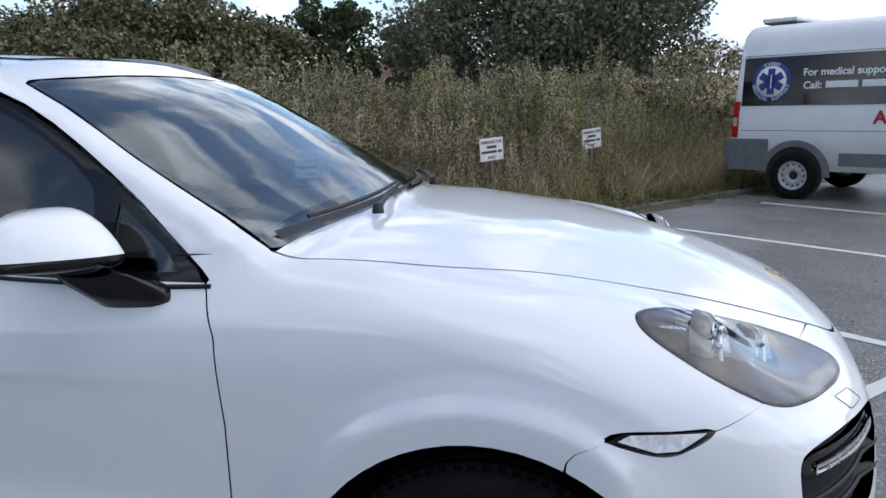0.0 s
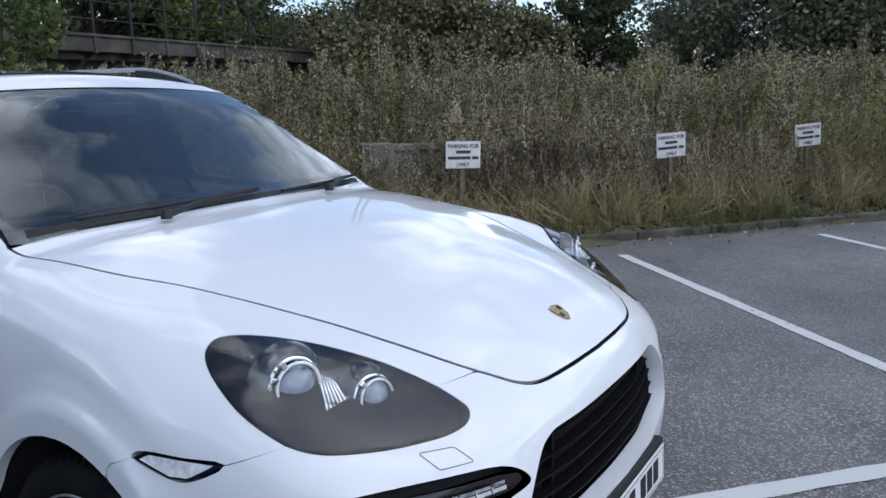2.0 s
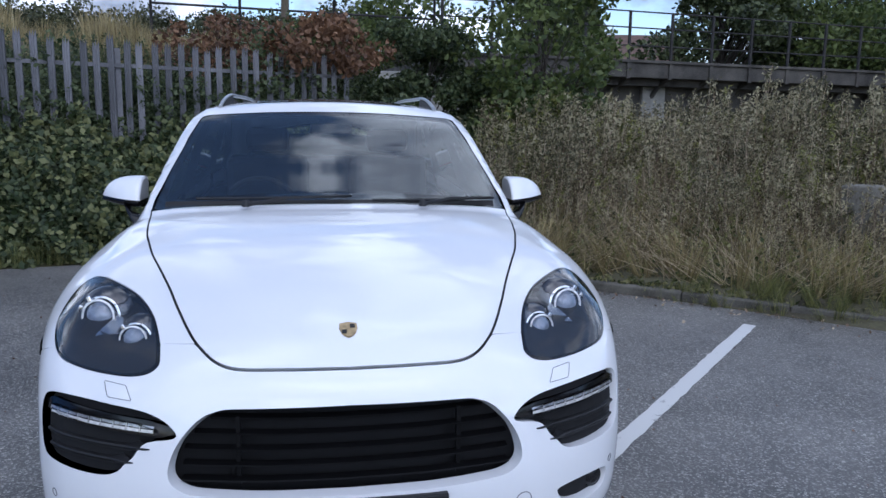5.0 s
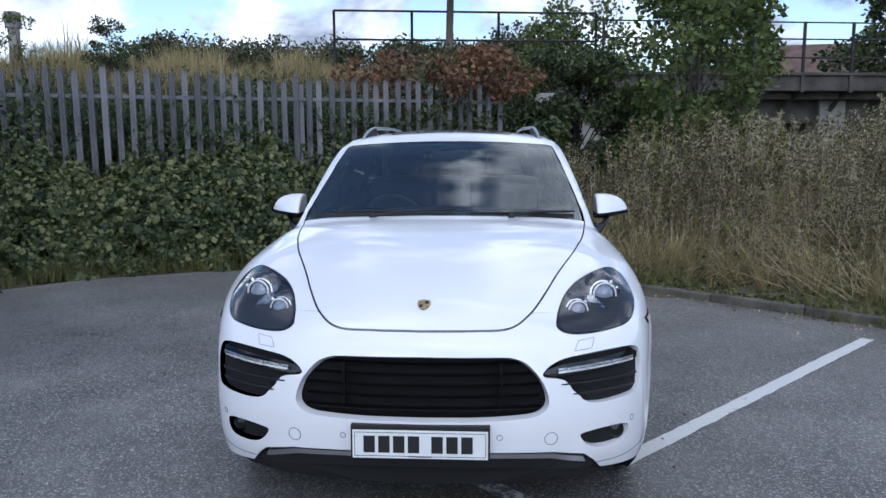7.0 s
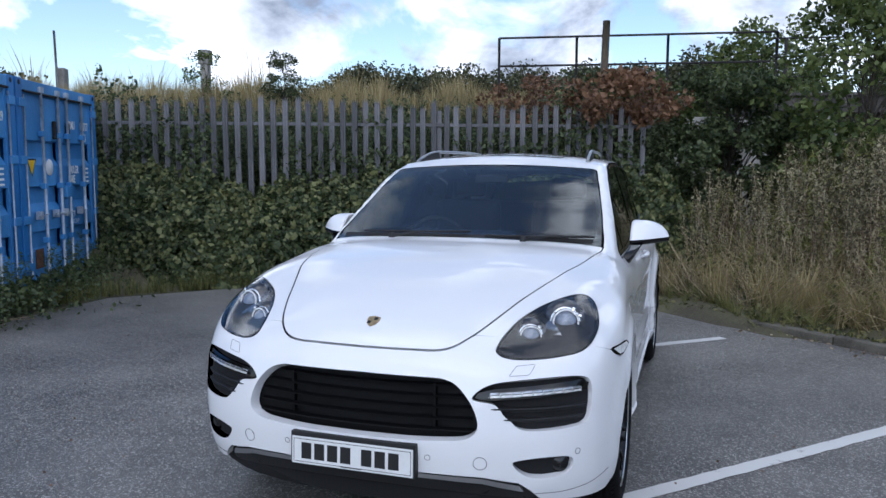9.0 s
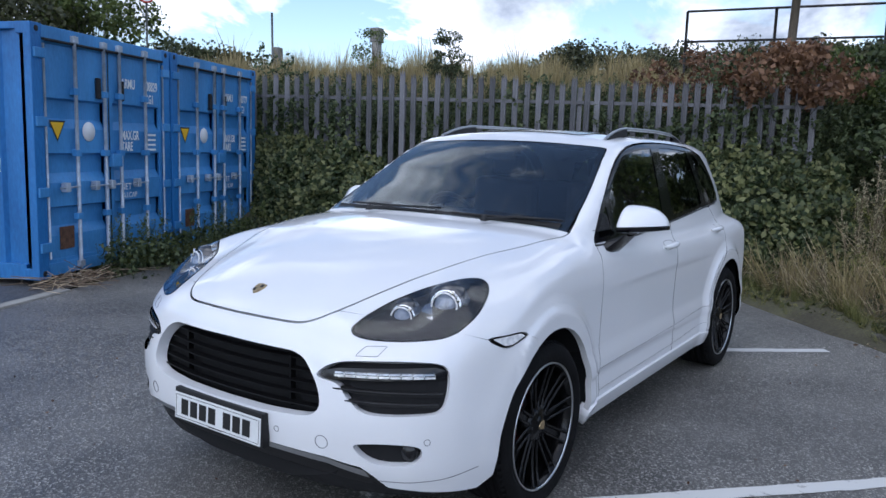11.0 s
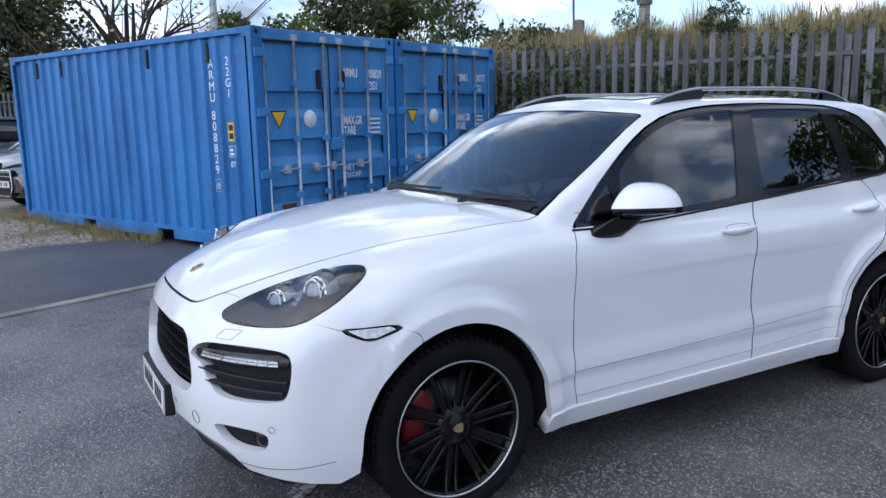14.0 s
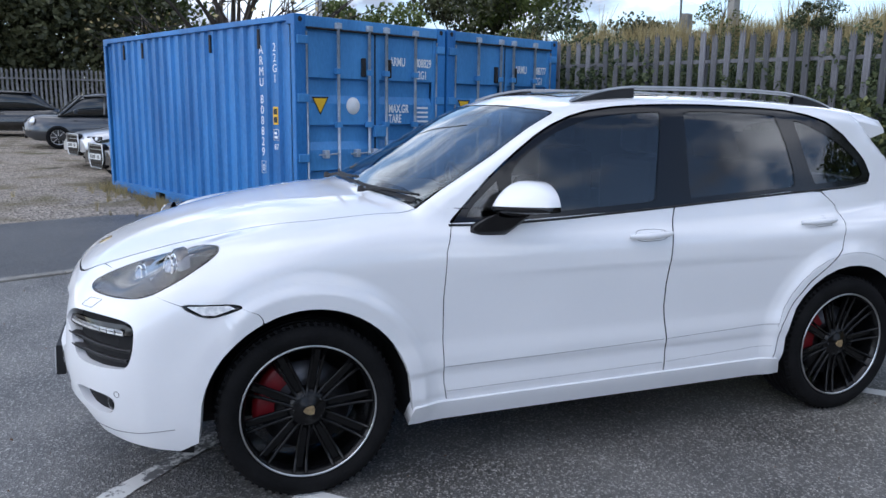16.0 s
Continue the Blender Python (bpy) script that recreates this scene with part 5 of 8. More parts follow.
def leaves(P, size, rng, up=0.3, long=1.6, face=None, slim=False):
    """Folded leaves at points P: four corners, two triangles each."""
    n = len(P)
    d = rng.normal(size=(n, 3))
    if face is not None:
        d = d * 0.7 + face * 0.8
    d[:, 2] += up
    d /= np.linalg.norm(d, axis=1, keepdims=True)
    r = rng.normal(size=(n, 3))
    u = np.cross(d, r)
    u /= np.linalg.norm(u, axis=1, keepdims=True) + 1e-9
    v = np.cross(d, u)
    s = (size * rng.uniform(0.6, 1.35, n))[:, None]
    a, b = P - u * s * long / 2, P + u * s * long / 2
    c, e = P + v * s / 2 - d * s * 0.12, P - v * s / 2 - d * s * 0.12
    if slim:
        return np.stack([a + v * s * 0.3, b, a - v * s * 0.5], 1).reshape(-1, 3), np.arange(n)[:, None] * 3 + [[0, 1, 2]]
    V = np.stack([a, c, b, e], 1).reshape(-1, 3)
    i = np.arange(n)[:, None] * 4
    return V, np.vstack([i + [0, 1, 2], i + [0, 2, 3]])


def twig(a, b, r0, r1):
    """A three-sided tapered stick from a to b (arrays of points)."""
    d = b - a
    d = d / (np.linalg.norm(d, axis=1, keepdims=True) + 1e-9)
    ref = np.where(np.abs(d[:, 2:3]) > 0.9, [[1.0, 0, 0]], [[0, 0, 1.0]])
    u = np.cross(d, ref)
    u /= np.linalg.norm(u, axis=1, keepdims=True) + 1e-9
    v = np.cross(d, u)
    r0, r1 = np.broadcast_to(r0, len(a))[:, None], np.broadcast_to(r1, len(a))[:, None]
    ring = [math.cos(k * math.tau / 3) * u + math.sin(k * math.tau / 3) * v for k in range(3)]
    V = np.stack([a + q * r0 for q in ring] + [b + q * r1 for q in ring], 1).reshape(-1, 3)
    i = np.arange(len(a))[:, None] * 6
    return V, np.vstack([i + t for t in ([0, 1, 4], [0, 4, 3], [1, 2, 5], [1, 5, 4], [2, 0, 3], [2, 3, 5])])


def shoot(a, b, w, rng):
    """Hair-thin side shoots, one tapering blade each."""
    q = np.cross(b - a, rng.normal(size=a.shape))
    q /= np.linalg.norm(q, axis=1, keepdims=True) + 1e-9
    V = np.stack([a - q * w, a + q * w, b], 1).reshape(-1, 3)
    return V, np.arange(len(a))[:, None] * 3 + [[0, 1, 2]]


class Heap:
    def __init__(self):
        self.v, self.f, self.n = [], [], 0

    def add(self, V, F):
        self.v.append(V)
        self.f.append(F + self.n)
        self.n += len(V)
        return self

    def arrays(self):
        return np.vstack(self.v), np.vstack(self.f)

    def mesh(self, name, mat):
        return fast_mesh(name, *self.arrays(), mat)


def scatter(models, P, size, rng, lean=0.12):
    """Copies of model meshes at places P, turned, leant and sized, in one heap."""
    heap = Heap()
    pick = rng.integers(0, len(models), len(P))
    for k, (V, F) in enumerate(models):
        idx = np.where(pick == k)[0]
        if not len(idx):
            continue
        a = rng.uniform(0, math.tau, len(idx))
        s = np.asarray(size)[idx] if np.ndim(size) else np.full(len(idx), size)
        c, sn = np.cos(a)[:, None], np.sin(a)[:, None]
        lx, ly = rng.normal(0, lean, (len(idx), 1)), rng.normal(0, lean, (len(idx), 1))
        X = (V[:, 0] * c - V[:, 1] * sn) * s[:, None]
        Y = (V[:, 0] * sn + V[:, 1] * c) * s[:, None]
        Z = V[:, 2][None] * s[:, None]
        W = np.stack([X + lx * Z + P[idx, 0:1], Y + ly * Z + P[idx, 1:2], Z + P[idx, 2:3]], -1)
        heap.add(W.reshape(-1, 3), (F[None] + (np.arange(len(idx)) * len(V))[:, None, None]).reshape(-1, 3))
    return heap


def weed_model(rng, h=1.0, bushy=14, leaf=0.027):
    """A tall stalk with side shoots and small ragged leaves; height about one."""
    hp_s, hp_l = Heap(), Heap()
    z = np.linspace(0, h, 6)
    bend = np.cumsum(rng.normal(0, 0.018, (6, 2)), 0)
    path = np.column_stack([bend, z])
    hp_s.add(*twig(path[:-1], path[1:], np.linspace(0.0075, 0.004, 5), np.linspace(0.0065, 0.003, 5)))
    t = rng.uniform(0.15, 0.97, bushy)
    base = np.stack([np.interp(t * h, z, path[:, i]) for i in range(3)], 1)
    az = rng.uniform(0, math.tau, bushy)
    ln_ = rng.uniform(0.08, 0.22, bushy) * (1.15 - 0.75 * t)
    tip = base + np.stack([np.cos(az) * ln_ * 0.6, np.sin(az) * ln_ * 0.6, ln_ * 0.95], 1)
    hp_s.add(*shoot(base, tip, 0.0042, rng))
    pts = np.concatenate([base + (tip - base) * q for q in (0.2, 0.36, 0.52, 0.68, 0.84, 1.0)] + [path[-1] - [0, 0, 1] * np.linspace(0, 0.16, 9)[:, None] + rng.normal(0, 0.008, (9, 3))])
    hp_l.add(*leaves(pts + rng.normal(0, 0.008, pts.shape), leaf * 1.15, rng, 0.1, 2.3, slim=True))
    return hp_s.arrays(), hp_l.arrays()


def blade_model(rng, n=22, h=0.5, spread=0.10, w=0.0045):
    """A tuft of curved grass blades."""
    a = rng.uniform(0, math.tau, n)
    r = rng.uniform(0, spread, n)
    b0 = np.stack([np.cos(a) * r, np.sin(a) * r, 0 * a], 1)
    hh = h * rng.uniform(0.5, 1.1, n)
    out = rng.uniform(0.1, 0.5, n) * hh
    mid = b0 + np.stack([np.cos(a) * out * 0.35, np.sin(a) * out * 0.35, hh * 0.62], 1)
    tip = b0 + np.stack([np.cos(a) * out, np.sin(a) * out, hh], 1)
    side = np.stack([-np.sin(a), np.cos(a), 0 * a], 1) * w
    V = np.stack([b0 - side, b0 + side, mid - side * 0.7, mid + side * 0.7, tip], 1).reshape(-1, 3)
    i = np.arange(n)[:, None] * 5
    return V, np.vstack([i + [0, 1, 3], i + [0, 3, 2], i + [2, 3, 4]])


stalk_mat = foliage("dry_weed_stalks", (0.17, 0.115, 0.08), (0.62, 0.51, 0.36), 0.9, 0.8, 0.2, third=(0.33, 0.245, 0.165))
weed_leaf = foliage("dull_weed_leaves", (0.085, 0.063, 0.042), (0.60, 0.54, 0.33), 0.8, 0.8, 0.42, third=(0.25, 0.215, 0.125))
green_weed = foliage("yellow_green_weed_leaves", (0.075, 0.085, 0.022), (0.34, 0.34, 0.11), 0.8, 0.8, 0.45)
low_leaf = foliage("mixed_low_leaves", (0.04, 0.055, 0.018), (0.25, 0.235, 0.10), 0.9, 1.1, 0.3)
straw = foliage("straw_grass", (0.20, 0.155, 0.07), (0.42, 0.345, 0.17), 0.6, 0.5)
fresh = foliage("green_grass", (0.06, 0.075, 0.022), (0.24, 0.24, 0.085), 0.8, 0.9)
ivy = foliage("dark_bramble_leaves", (0.022, 0.038, 0.014), (0.105, 0.13, 0.056), 0.9, 0.7)
bramble_light = foliage("lighter_bramble_leaves", (0.036, 0.056, 0.019), (0.19, 0.20, 0.08), 0.9, 0.9)
rust = foliage("dead_brown_leaves", (0.10, 0.052, 0.03), (0.26, 0.145, 0.08), 0.7, 0.9)
tree_leaf = foliage("sapling_leaves", (0.042, 0.066, 0.017), (0.155, 0.19, 0.058), 0.75, 0.8, 0.35)
dark_leaf = foliage("dark_tree_leaves", (0.022, 0.033, 0.012), (0.10, 0.12, 0.05), 0.8, 0.6)
hedge_leaf = foliage("dull_hedge_leaves", (0.03, 0.037, 0.017), (0.11, 0.115, 0.055), 0.7, 0.4)
grey_leaf = foliage("grey_green_willow_leaves", (0.07, 0.082, 0.047), (0.21, 0.22, 0.14), 0.7, 0.5)
thorn_leaf = foliage("olive_hawthorn_leaves", (0.035, 0.04, 0.018), (0.25, 0.235, 0.115), 0.9, 0.5)
bark = material("rough_bark", (0.05, 0.042, 0.034), 0.95, var=0.4, scale=5, bump=0.9, bscale=30, stretch=(1, 1, 0.25))


def stuff(name, mesh, label, category):
    return tagged(new(name, mesh), label, category, kind="stuff")


SIGNS = ((-1.367, 5.43, 0.90, 50.5, 2), (0.287, 7.70, 0.885, 49, -3), (1.578, 9.70, 0.912, 47, -4))


def before_sign(P):
    """True where a plant would stand in front of a parking sign."""
    hit_ = np.zeros(len(P), bool)
    for (x, y, *_), skew in zip(SIGNS, (0.25, 0.7, 1.0)):
        v = P[:, :2] - np.array([x, y])
        hit_ |= (np.abs(v @ KD - (v @ KN) * skew) < 0.34) & (v @ KN < 0.12) & (v @ KN > -3)
    return hit_


def stand(d, s):
    """Usual height of the weeds: low at the kerb, taller behind, uneven along it."""
    h = np.interp(d, [0.2, 1.0, 2.0, 3.5, 6.0, 9.0], [0.26, 0.50, 0.86, 1.15, 1.24, 1.22])
    return h * (1 + 0.16 * np.sin(s * 1.15 + 0.8 * d) + 0.15 * np.sin(s * 2.7 - 1.9 * d) + 0.12 * np.sin(s * 5.1 + d * 3.3))


# tall weeds behind the kerb
wm = [weed_model(rng, 1.0, int(rng.integers(11, 20)), 0.018) for _ in range(10)]
n_w = 4100
s_ = rng.uniform(-3.5, 19, n_w)
d_ = 0.5 + 10.5 * rng.uniform(0, 1, n_w) ** 1.5 + 0.25 * np.sin(s_ * 1.3)
s_[:420], d_[:420] = rng.uniform(2.3, 9.5, 420), rng.uniform(0.8, 1.85, 420)      # rank growth before the low wall
P = KERB0 + np.outer(s_, KD) + np.outer(d_, KN)
keep = ~((P[:, 0] < -4.9) & (P[:, 1] < 1.2)) & (d_ < 13.5)
open_patch = np.exp(-((s_ - 11.0) / 2.2) ** 2) * (d_ < 3.0)
open_patch = np.maximum(open_patch, 0.4 * (np.sin(s_ * 2.1 + 1.3 * np.sin(d_ * 1.7)) > 0.45) * (d_ < 4))
keep &= (rng.uniform(size=n_w) > open_patch) & ~(before_sign(P) & (rng.uniform(size=n_w) < 0.93))
P, s_, d_ = P[keep], s_[keep], d_[keep]
P = np.column_stack([P, lie(P[:, 0], P[:, 1]) - 0.02])
hh = stand(d_, s_) * np.where((s_ > 2.3) & (s_ < 9.5) & (d_ < 1.9), 1.45, 1.0) * (0.62 + 0.45 * rng.beta(2.2, 2.4, len(P)) + 0.2 * (rng.uniform(size=len(P)) > 0.94))
seed_a = np.random.default_rng(11)
stuff("weed_stalks", scatter([m[0] for m in wm], P, hh, seed_a).mesh("weed_stalks", stalk_mat), "dense stand of dry brown weed stalks", "weeds")
seed_a = np.random.default_rng(11)
stuff("weed_leaves", scatter([m[1] for m in wm], P, hh, seed_a).mesh("weed_leaves", weed_leaf), "dull grey-green leaves of tall dry weeds", "weeds")

# dead straws, bent over in tangles
n_t = 9000
st_ = rng.uniform(-3.2, 19, n_t)
dt_ = 0.25 + 4.6 * rng.uniform(0, 1, n_t) ** 1.3
PT = KERB0 + np.outer(st_, KD) + np.outer(dt_, KN)
keep = ~((PT[:, 0] < -4.9) & (PT[:, 1] < 1.2)) & ~(before_sign(PT) & (rng.uniform(size=n_t) < 0.7))
PT, st_, dt_ = PT[keep], st_[keep], dt_[keep]
PT = np.column_stack([PT, lie(PT[:, 0], PT[:, 1]) + rng.uniform(0, 0.55, len(PT)) ** 1.2 * stand(dt_, st_)])
way = np.sin(st_ * 2.3 + dt_ * 1.1) * 1.1 + rng.normal(0, 0.6, len(PT))
ln_ = rng.uniform(0.2, 0.62, len(PT))
up_ = rng.uniform(0.15, 1.0, len(PT))
tip = PT + np.column_stack([np.outer(np.sin(way) * ln_, KD) - np.outer(rng.uniform(-0.2, 0.5, len(PT)) * ln_, KN), up_ * ln_])
dead_straw = foliage("bleached_straws", (0.22, 0.165, 0.10), (0.60, 0.49, 0.31), 0.9, 0.7, 0.2)
stuff("dead_straws", fast_mesh("dead_straws", *twig(PT, tip, 0.0036, 0.0016), dead_straw), "bleached dead stems bent over in tangles", "weeds")

# taller plumed spikes standing out of the weeds
def plume_model(rng):
    """A bare stalk with side shoots and a narrow, dense, upright plume; height about one."""
    st, pl = Heap(), Heap()
    z = np.linspace(0, 1, 6)
    path = np.column_stack([np.cumsum(rng.normal(0, 0.014, (6, 2)), 0), z])
    st.add(*twig(path[:-1], path[1:], np.linspace(0.0055, 0.003, 5), np.linspace(0.005, 0.002, 5)))
    n = 9
    t = rng.uniform(0.45, 0.85, n)
    base = np.stack([np.interp(t, z, path[:, i]) for i in range(3)], 1)
    az = rng.uniform(0, math.tau, n)
    ln_ = rng.uniform(0.10, 0.22, n)
    tip = base + np.stack([np.cos(az) * ln_ * 0.35, np.sin(az) * ln_ * 0.35, ln_], 1)
    st.add(*shoot(base, tip, 0.003, rng))
    u = rng.uniform(0.68, 1.02, 60)
    core = np.stack([np.interp(u, z, path[:, i]) for i in range(3)], 1)
    core[:, 2] = u
    w = (0.03 * (1.05 - u) / 0.35 + 0.008)[:, None]
    pts = [core + rng.normal(0, 1, core.shape) * w * [1, 1, 0.5]]
    for q in (0.35, 0.55, 0.75, 0.95):
        pts.append(base + (tip - base) * q + rng.normal(0, 0.007, base.shape))
    low = rng.uniform(0.1, 0.65, 22)
    pts.append(np.stack([np.interp(low, z, path[:, 0]), np.interp(low, z, path[:, 1]), low], 1) + rng.normal(0, 0.03, (22, 3)))
    pl.add(*leaves(np.vstack(pts), 0.020, rng, 0.0, 2.1, slim=True))
    return st.arrays(), pl.arrays()


plume_leaf = foliage("grey_green_seed_plumes", (0.07, 0.07, 0.036), (0.48, 0.43, 0.27), 0.8, 0.9, 0.42, third=(0.21, 0.185, 0.10))
pm = [plume_model(rng) for _ in range(7)]
n_p = 3300
sp = rng.uniform(-3.4, 19, n_p)
dp = 1.5 + 8.0 * rng.uniform(0, 1, n_p) ** 1.1
PP = KERB0 + np.outer(sp, KD) + np.outer(dp, KN)
keep = ~((PP[:, 0] < -4.9) & (PP[:, 1] < 1.2)) & (rng.uniform(size=n_p) > 0.9 * np.exp(-((sp - 11.0) / 2.2) ** 2) * (dp < 3.4)) & ~before_sign(PP)
PP, sp, dp = PP[keep], sp[keep], dp[keep]
PP = np.column_stack([PP, lie(PP[:, 0], PP[:, 1]) - 0.02])
ph = stand(dp, sp) * rng.uniform(0.85, 1.24, len(PP)) + 0.3 * (rng.uniform(size=len(PP)) > 0.9)
seed_a = np.random.default_rng(12)
stuff("plume_stalks", scatter([m[0] for m in pm], PP, ph, seed_a, 0.07).mesh("plume_stalks", stalk_mat), "upright dry stalks standing above the weeds", "weeds")
seed_a = np.random.default_rng(12)
stuff("weed_plumes", scatter([m[1] for m in pm], PP, ph, seed_a, 0.07).mesh("weed_plumes", plume_leaf), "grey-green feathery spires of tall weeds", "weeds")

# greener plants in patches among the dry ones
n_g = 1560
sg_ = np.concatenate([rng.normal(c_, 1.0, n_g // 6) for c_ in (-1.0, 3.2, 8.6, 10.5, 13.0, 16.0)])
dg_ = 0.7 + 6.5 * rng.uniform(0, 1, len(sg_)) ** 1.1
PG = KERB0 + np.outer(sg_, KD) + np.outer(dg_, KN)
keep = ~((PG[:, 0] < -4.9) & (PG[:, 1] < 1.2)) & ~before_sign(PG)
PG, dg_, sg_ = PG[keep], dg_[keep], sg_[keep]
PG = np.column_stack([PG, lie(PG[:, 0], PG[:, 1]) - 0.02])
stuff("green_weeds", scatter([m[1] for m in wm], PG, stand(dg_, sg_) * rng.uniform(0.7, 1.15, len(PG)), rng).mesh("green_weeds", green_weed), "patches of yellow-green weeds among dry stalks", "weeds")

# grasses along the kerb and in the open patch
def verge(n, s0, s1, d0, d1, power=1.0):
    s, d = rng.uniform(s0, s1, n), d0 + (d1 - d0) * rng.uniform(0, 1, n) ** power
    q = KERB0 + np.outer(s, KD) + np.outer(d, KN)
    return np.column_stack([q, lie(q[:, 0], q[:, 1]) - 0.01]), s, d


tm = [blade_model(rng, 24, 0.5, 0.09) for _ in range(6)]
P, s_, d_ = verge(3000, -3.2, 19, -0.03, 2.0, 1.7)
keep = rng.uniform(size=len(P)) < np.where(s_ < 3.2, 1.0, 0.8)
stuff("verge_grass", scatter(tm, P[keep], rng.uniform(0.12, 0.6, keep.sum()) * (0.6 + 0.4 * np.sin(2.9 * s_[keep] + 1.4 * np.sin(1.3 * s_[keep]))), rng, 0.45).mesh("verge_grass", fresh), "rough green grass along the kerb", "grass")
P, s_, d_ = verge(1900, -2, 19, 0.3, 3.6, 1.2)
keep = rng.uniform(size=len(P)) < np.where((s_ > 8.5) & (s_ < 14), 1.0, 0.62)
stuff("dry_grass", scatter(tm, P[keep], rng.uniform(0.5, 1.25, keep.sum()), rng, 0.3).mesh("dry_grass", straw), "pale dry grass among the weeds", "grass")
# low leafy weeds
P, s_, d_ = verge(34000, -3.4, 19, -0.05, 4.5, 1.7)
P[:, 2] += rng.uniform(0.02, 0.5, len(P)) ** 1.3 * soft(0.1, 1.0, d_)
V, F = leaves(P, 0.035, rng, 0.5, 1.7)
stuff("low_weeds", fast_mesh("low_weeds", V, F, low_leaf), "low leafy weeds and litter under the stalks", "weeds")

# leafy clumps leaning over the kerb
n_k = 260
s_ = np.concatenate([rng.normal(c_, 0.35, n_k // 10) for c_ in (1.0, 2.6, 3.3, 4.9, 6.2, 7.4, 9.0, 10.6, 12.4, 14.5)])
d_ = rng.uniform(0.02, 0.75, len(s_))
q = KERB0 + np.outer(s_, KD) + np.outer(d_, KN)
P = np.column_stack([q, lie(q[:, 0], q[:, 1]) - 0.01])
stuff("kerb_weeds", scatter([m[1] for m in wm], P, rng.uniform(0.18, 0.5, len(P)), rng, 0.6).mesh("kerb_weeds", green_weed), "small green leafy weeds leaning over the kerb", "weeds")

# kerb stones
bm = bmesh.new()
cuboid(bm, (0.004, 0, -0.1), (0.908, 0.14, 0.082), None, 0.014)
kerb = tagged(new("kerb"), "weathered concrete kerb edged with moss", "kerb", kind="structure")
stone_me = bpy.data.meshes.new("kerb_stone")
bm.to_mesh(stone_me)
bm.free()
stone_me.materials.append(kerb_mat)
for i in range(24):
    ob = new("kerb_stone", stone_me)
    ob.parent = kerb
    q = kerb_at(i * 0.914)
    ob.matrix_local = pose(q[0], q[1], rng.normal(0, 0.004), rng.normal(0, 0.7), 0, 49.3 + rng.normal(0, 0.3))
edging = tagged(new("edging"), "pale concrete edging flush with the tarmac", "edging", kind="structure")
bm = bmesh.new()
cuboid(bm, (0.005, -0.06, -0.1), (0.905, 0.06, 0.018), None, 0.006)
edge_me = bpy.data.meshes.new("edging_stone")
bm.to_mesh(edge_me)
bm.free()
edge_me.materials.append(concrete)
ed = (EDGE_B - EDGE_A) / np.linalg.norm(EDGE_B - EDGE_A)
for i in range(10):
    ob = new("edging_stone", edge_me)
    ob.parent = edging
    q = EDGE_A + ed * 0.91 * i
    ob.matrix_local = pose(q[0], q[1], 0, 0, 0, math.degrees(math.atan2(ed[1], ed[0])) + rng.normal(0, 0.2))

# low concrete rail behind the signs, with its pier
def along(s, d, z=0.0):
    q = kerb_at(s, d)
    return (q[0], q[1], z)


barrier = thing("low_wall", "low weathered concrete wall half hidden in weeds", "wall", pose(*along(3.1, 1.95), 0, 0, 49.3))
wall_concrete = material("stained_wall_concrete", (0.17, 0.155, 0.125), 0.95, var=0.6, scale=3, bump=0.6, bscale=50, second=(0.28, 0.265, 0.225))
part("wall_panel", block((0.2, 0.1, 0.0), (4.4, 0.28, 0.90), None, 0.01), wall_concrete, barrier)
part("wall_coping", block((0.15, 0.06, 0.90), (4.4, 0.32, 0.98), None, 0.012), wall_concrete, barrier)
part("wall_pier", block((-0.18, 0.0, 0.0), (0.2, 0.36, 1.0), None, 0.015), wall_concrete, barrier)

# parking signs
sign_white = material("faded_white_sign", (0.66, 0.66, 0.64), 0.5, var=0.12, scale=8)
sign_ink = material("sign_lettering", (0.05, 0.05, 0.055), 0.6, var=0.3, scale=40)
sign_red = material("faded_red_sign_lettering", (0.12, 0.035, 0.04), 0.6, var=0.3, scale=40)
post_wood = material("weathered_post_timber", (0.14, 0.115, 0.085), 0.9, var=0.4, scale=6, bump=0.5, bscale=80, stretch=(1, 1, 0.15))


def build_sign(x, y, z, turn, tilt):
    """A small parking board on a stake; it looks along the frame's minus y."""
    sg = thing("parking_sign", "faded white parking sign with black lettering among weeds", "sign", pose(x, y, z, 0, tilt, turn), "parking signs")
    board = part("board", block((-0.205, -0.004, -0.15), (0.205, 0.004, 0.15), None, 0.003), sign_white, sg)
    up = pose(0, -0.0052, 0, 90)
    words("PARKING FOR", 0.058, sign_red, board, up @ pose(0, 0.078, 0), align="CENTER", bold=0.0015)
    words("ONLY", 0.055, sign_red, board, up @ pose(0, -0.125, 0), align="CENTER", bold=0.0015)
    for x0, x1, zz in ((-0.085, 0.085, 0.032), (-0.18, 0.085, -0.034), (0.105, 0.18, -0.034)):
        part("name_bar", block((x0, -0.0062, zz - 0.017), (x1, -0.0045, zz + 0.017)), sign_ink, board)
    part("stake", block((-0.025, 0.005, -z + 0.05), (0.025, 0.045, 0.13)), post_wood, sg)
    return sg


for sign_at in SIGNS:
    build_sign(*sign_at)

# ---- palisade fence ----
steel = material("dull_galvanised_steel", (0.15, 0.15, 0.16), 0.6, 0.15, var=0.35, scale=3, bump=0.15, bscale=90, random=0.5, second=(0.22, 0.217, 0.232), stretch=(1, 1, 0.3))
fence = thing("palisade_fence", "weathered grey steel palisade fence with pointed pales", "fence", pose(FEN0[0], FEN0[1], 0, 0, 0, math.degrees(math.atan2(FD[1], FD[0]))))


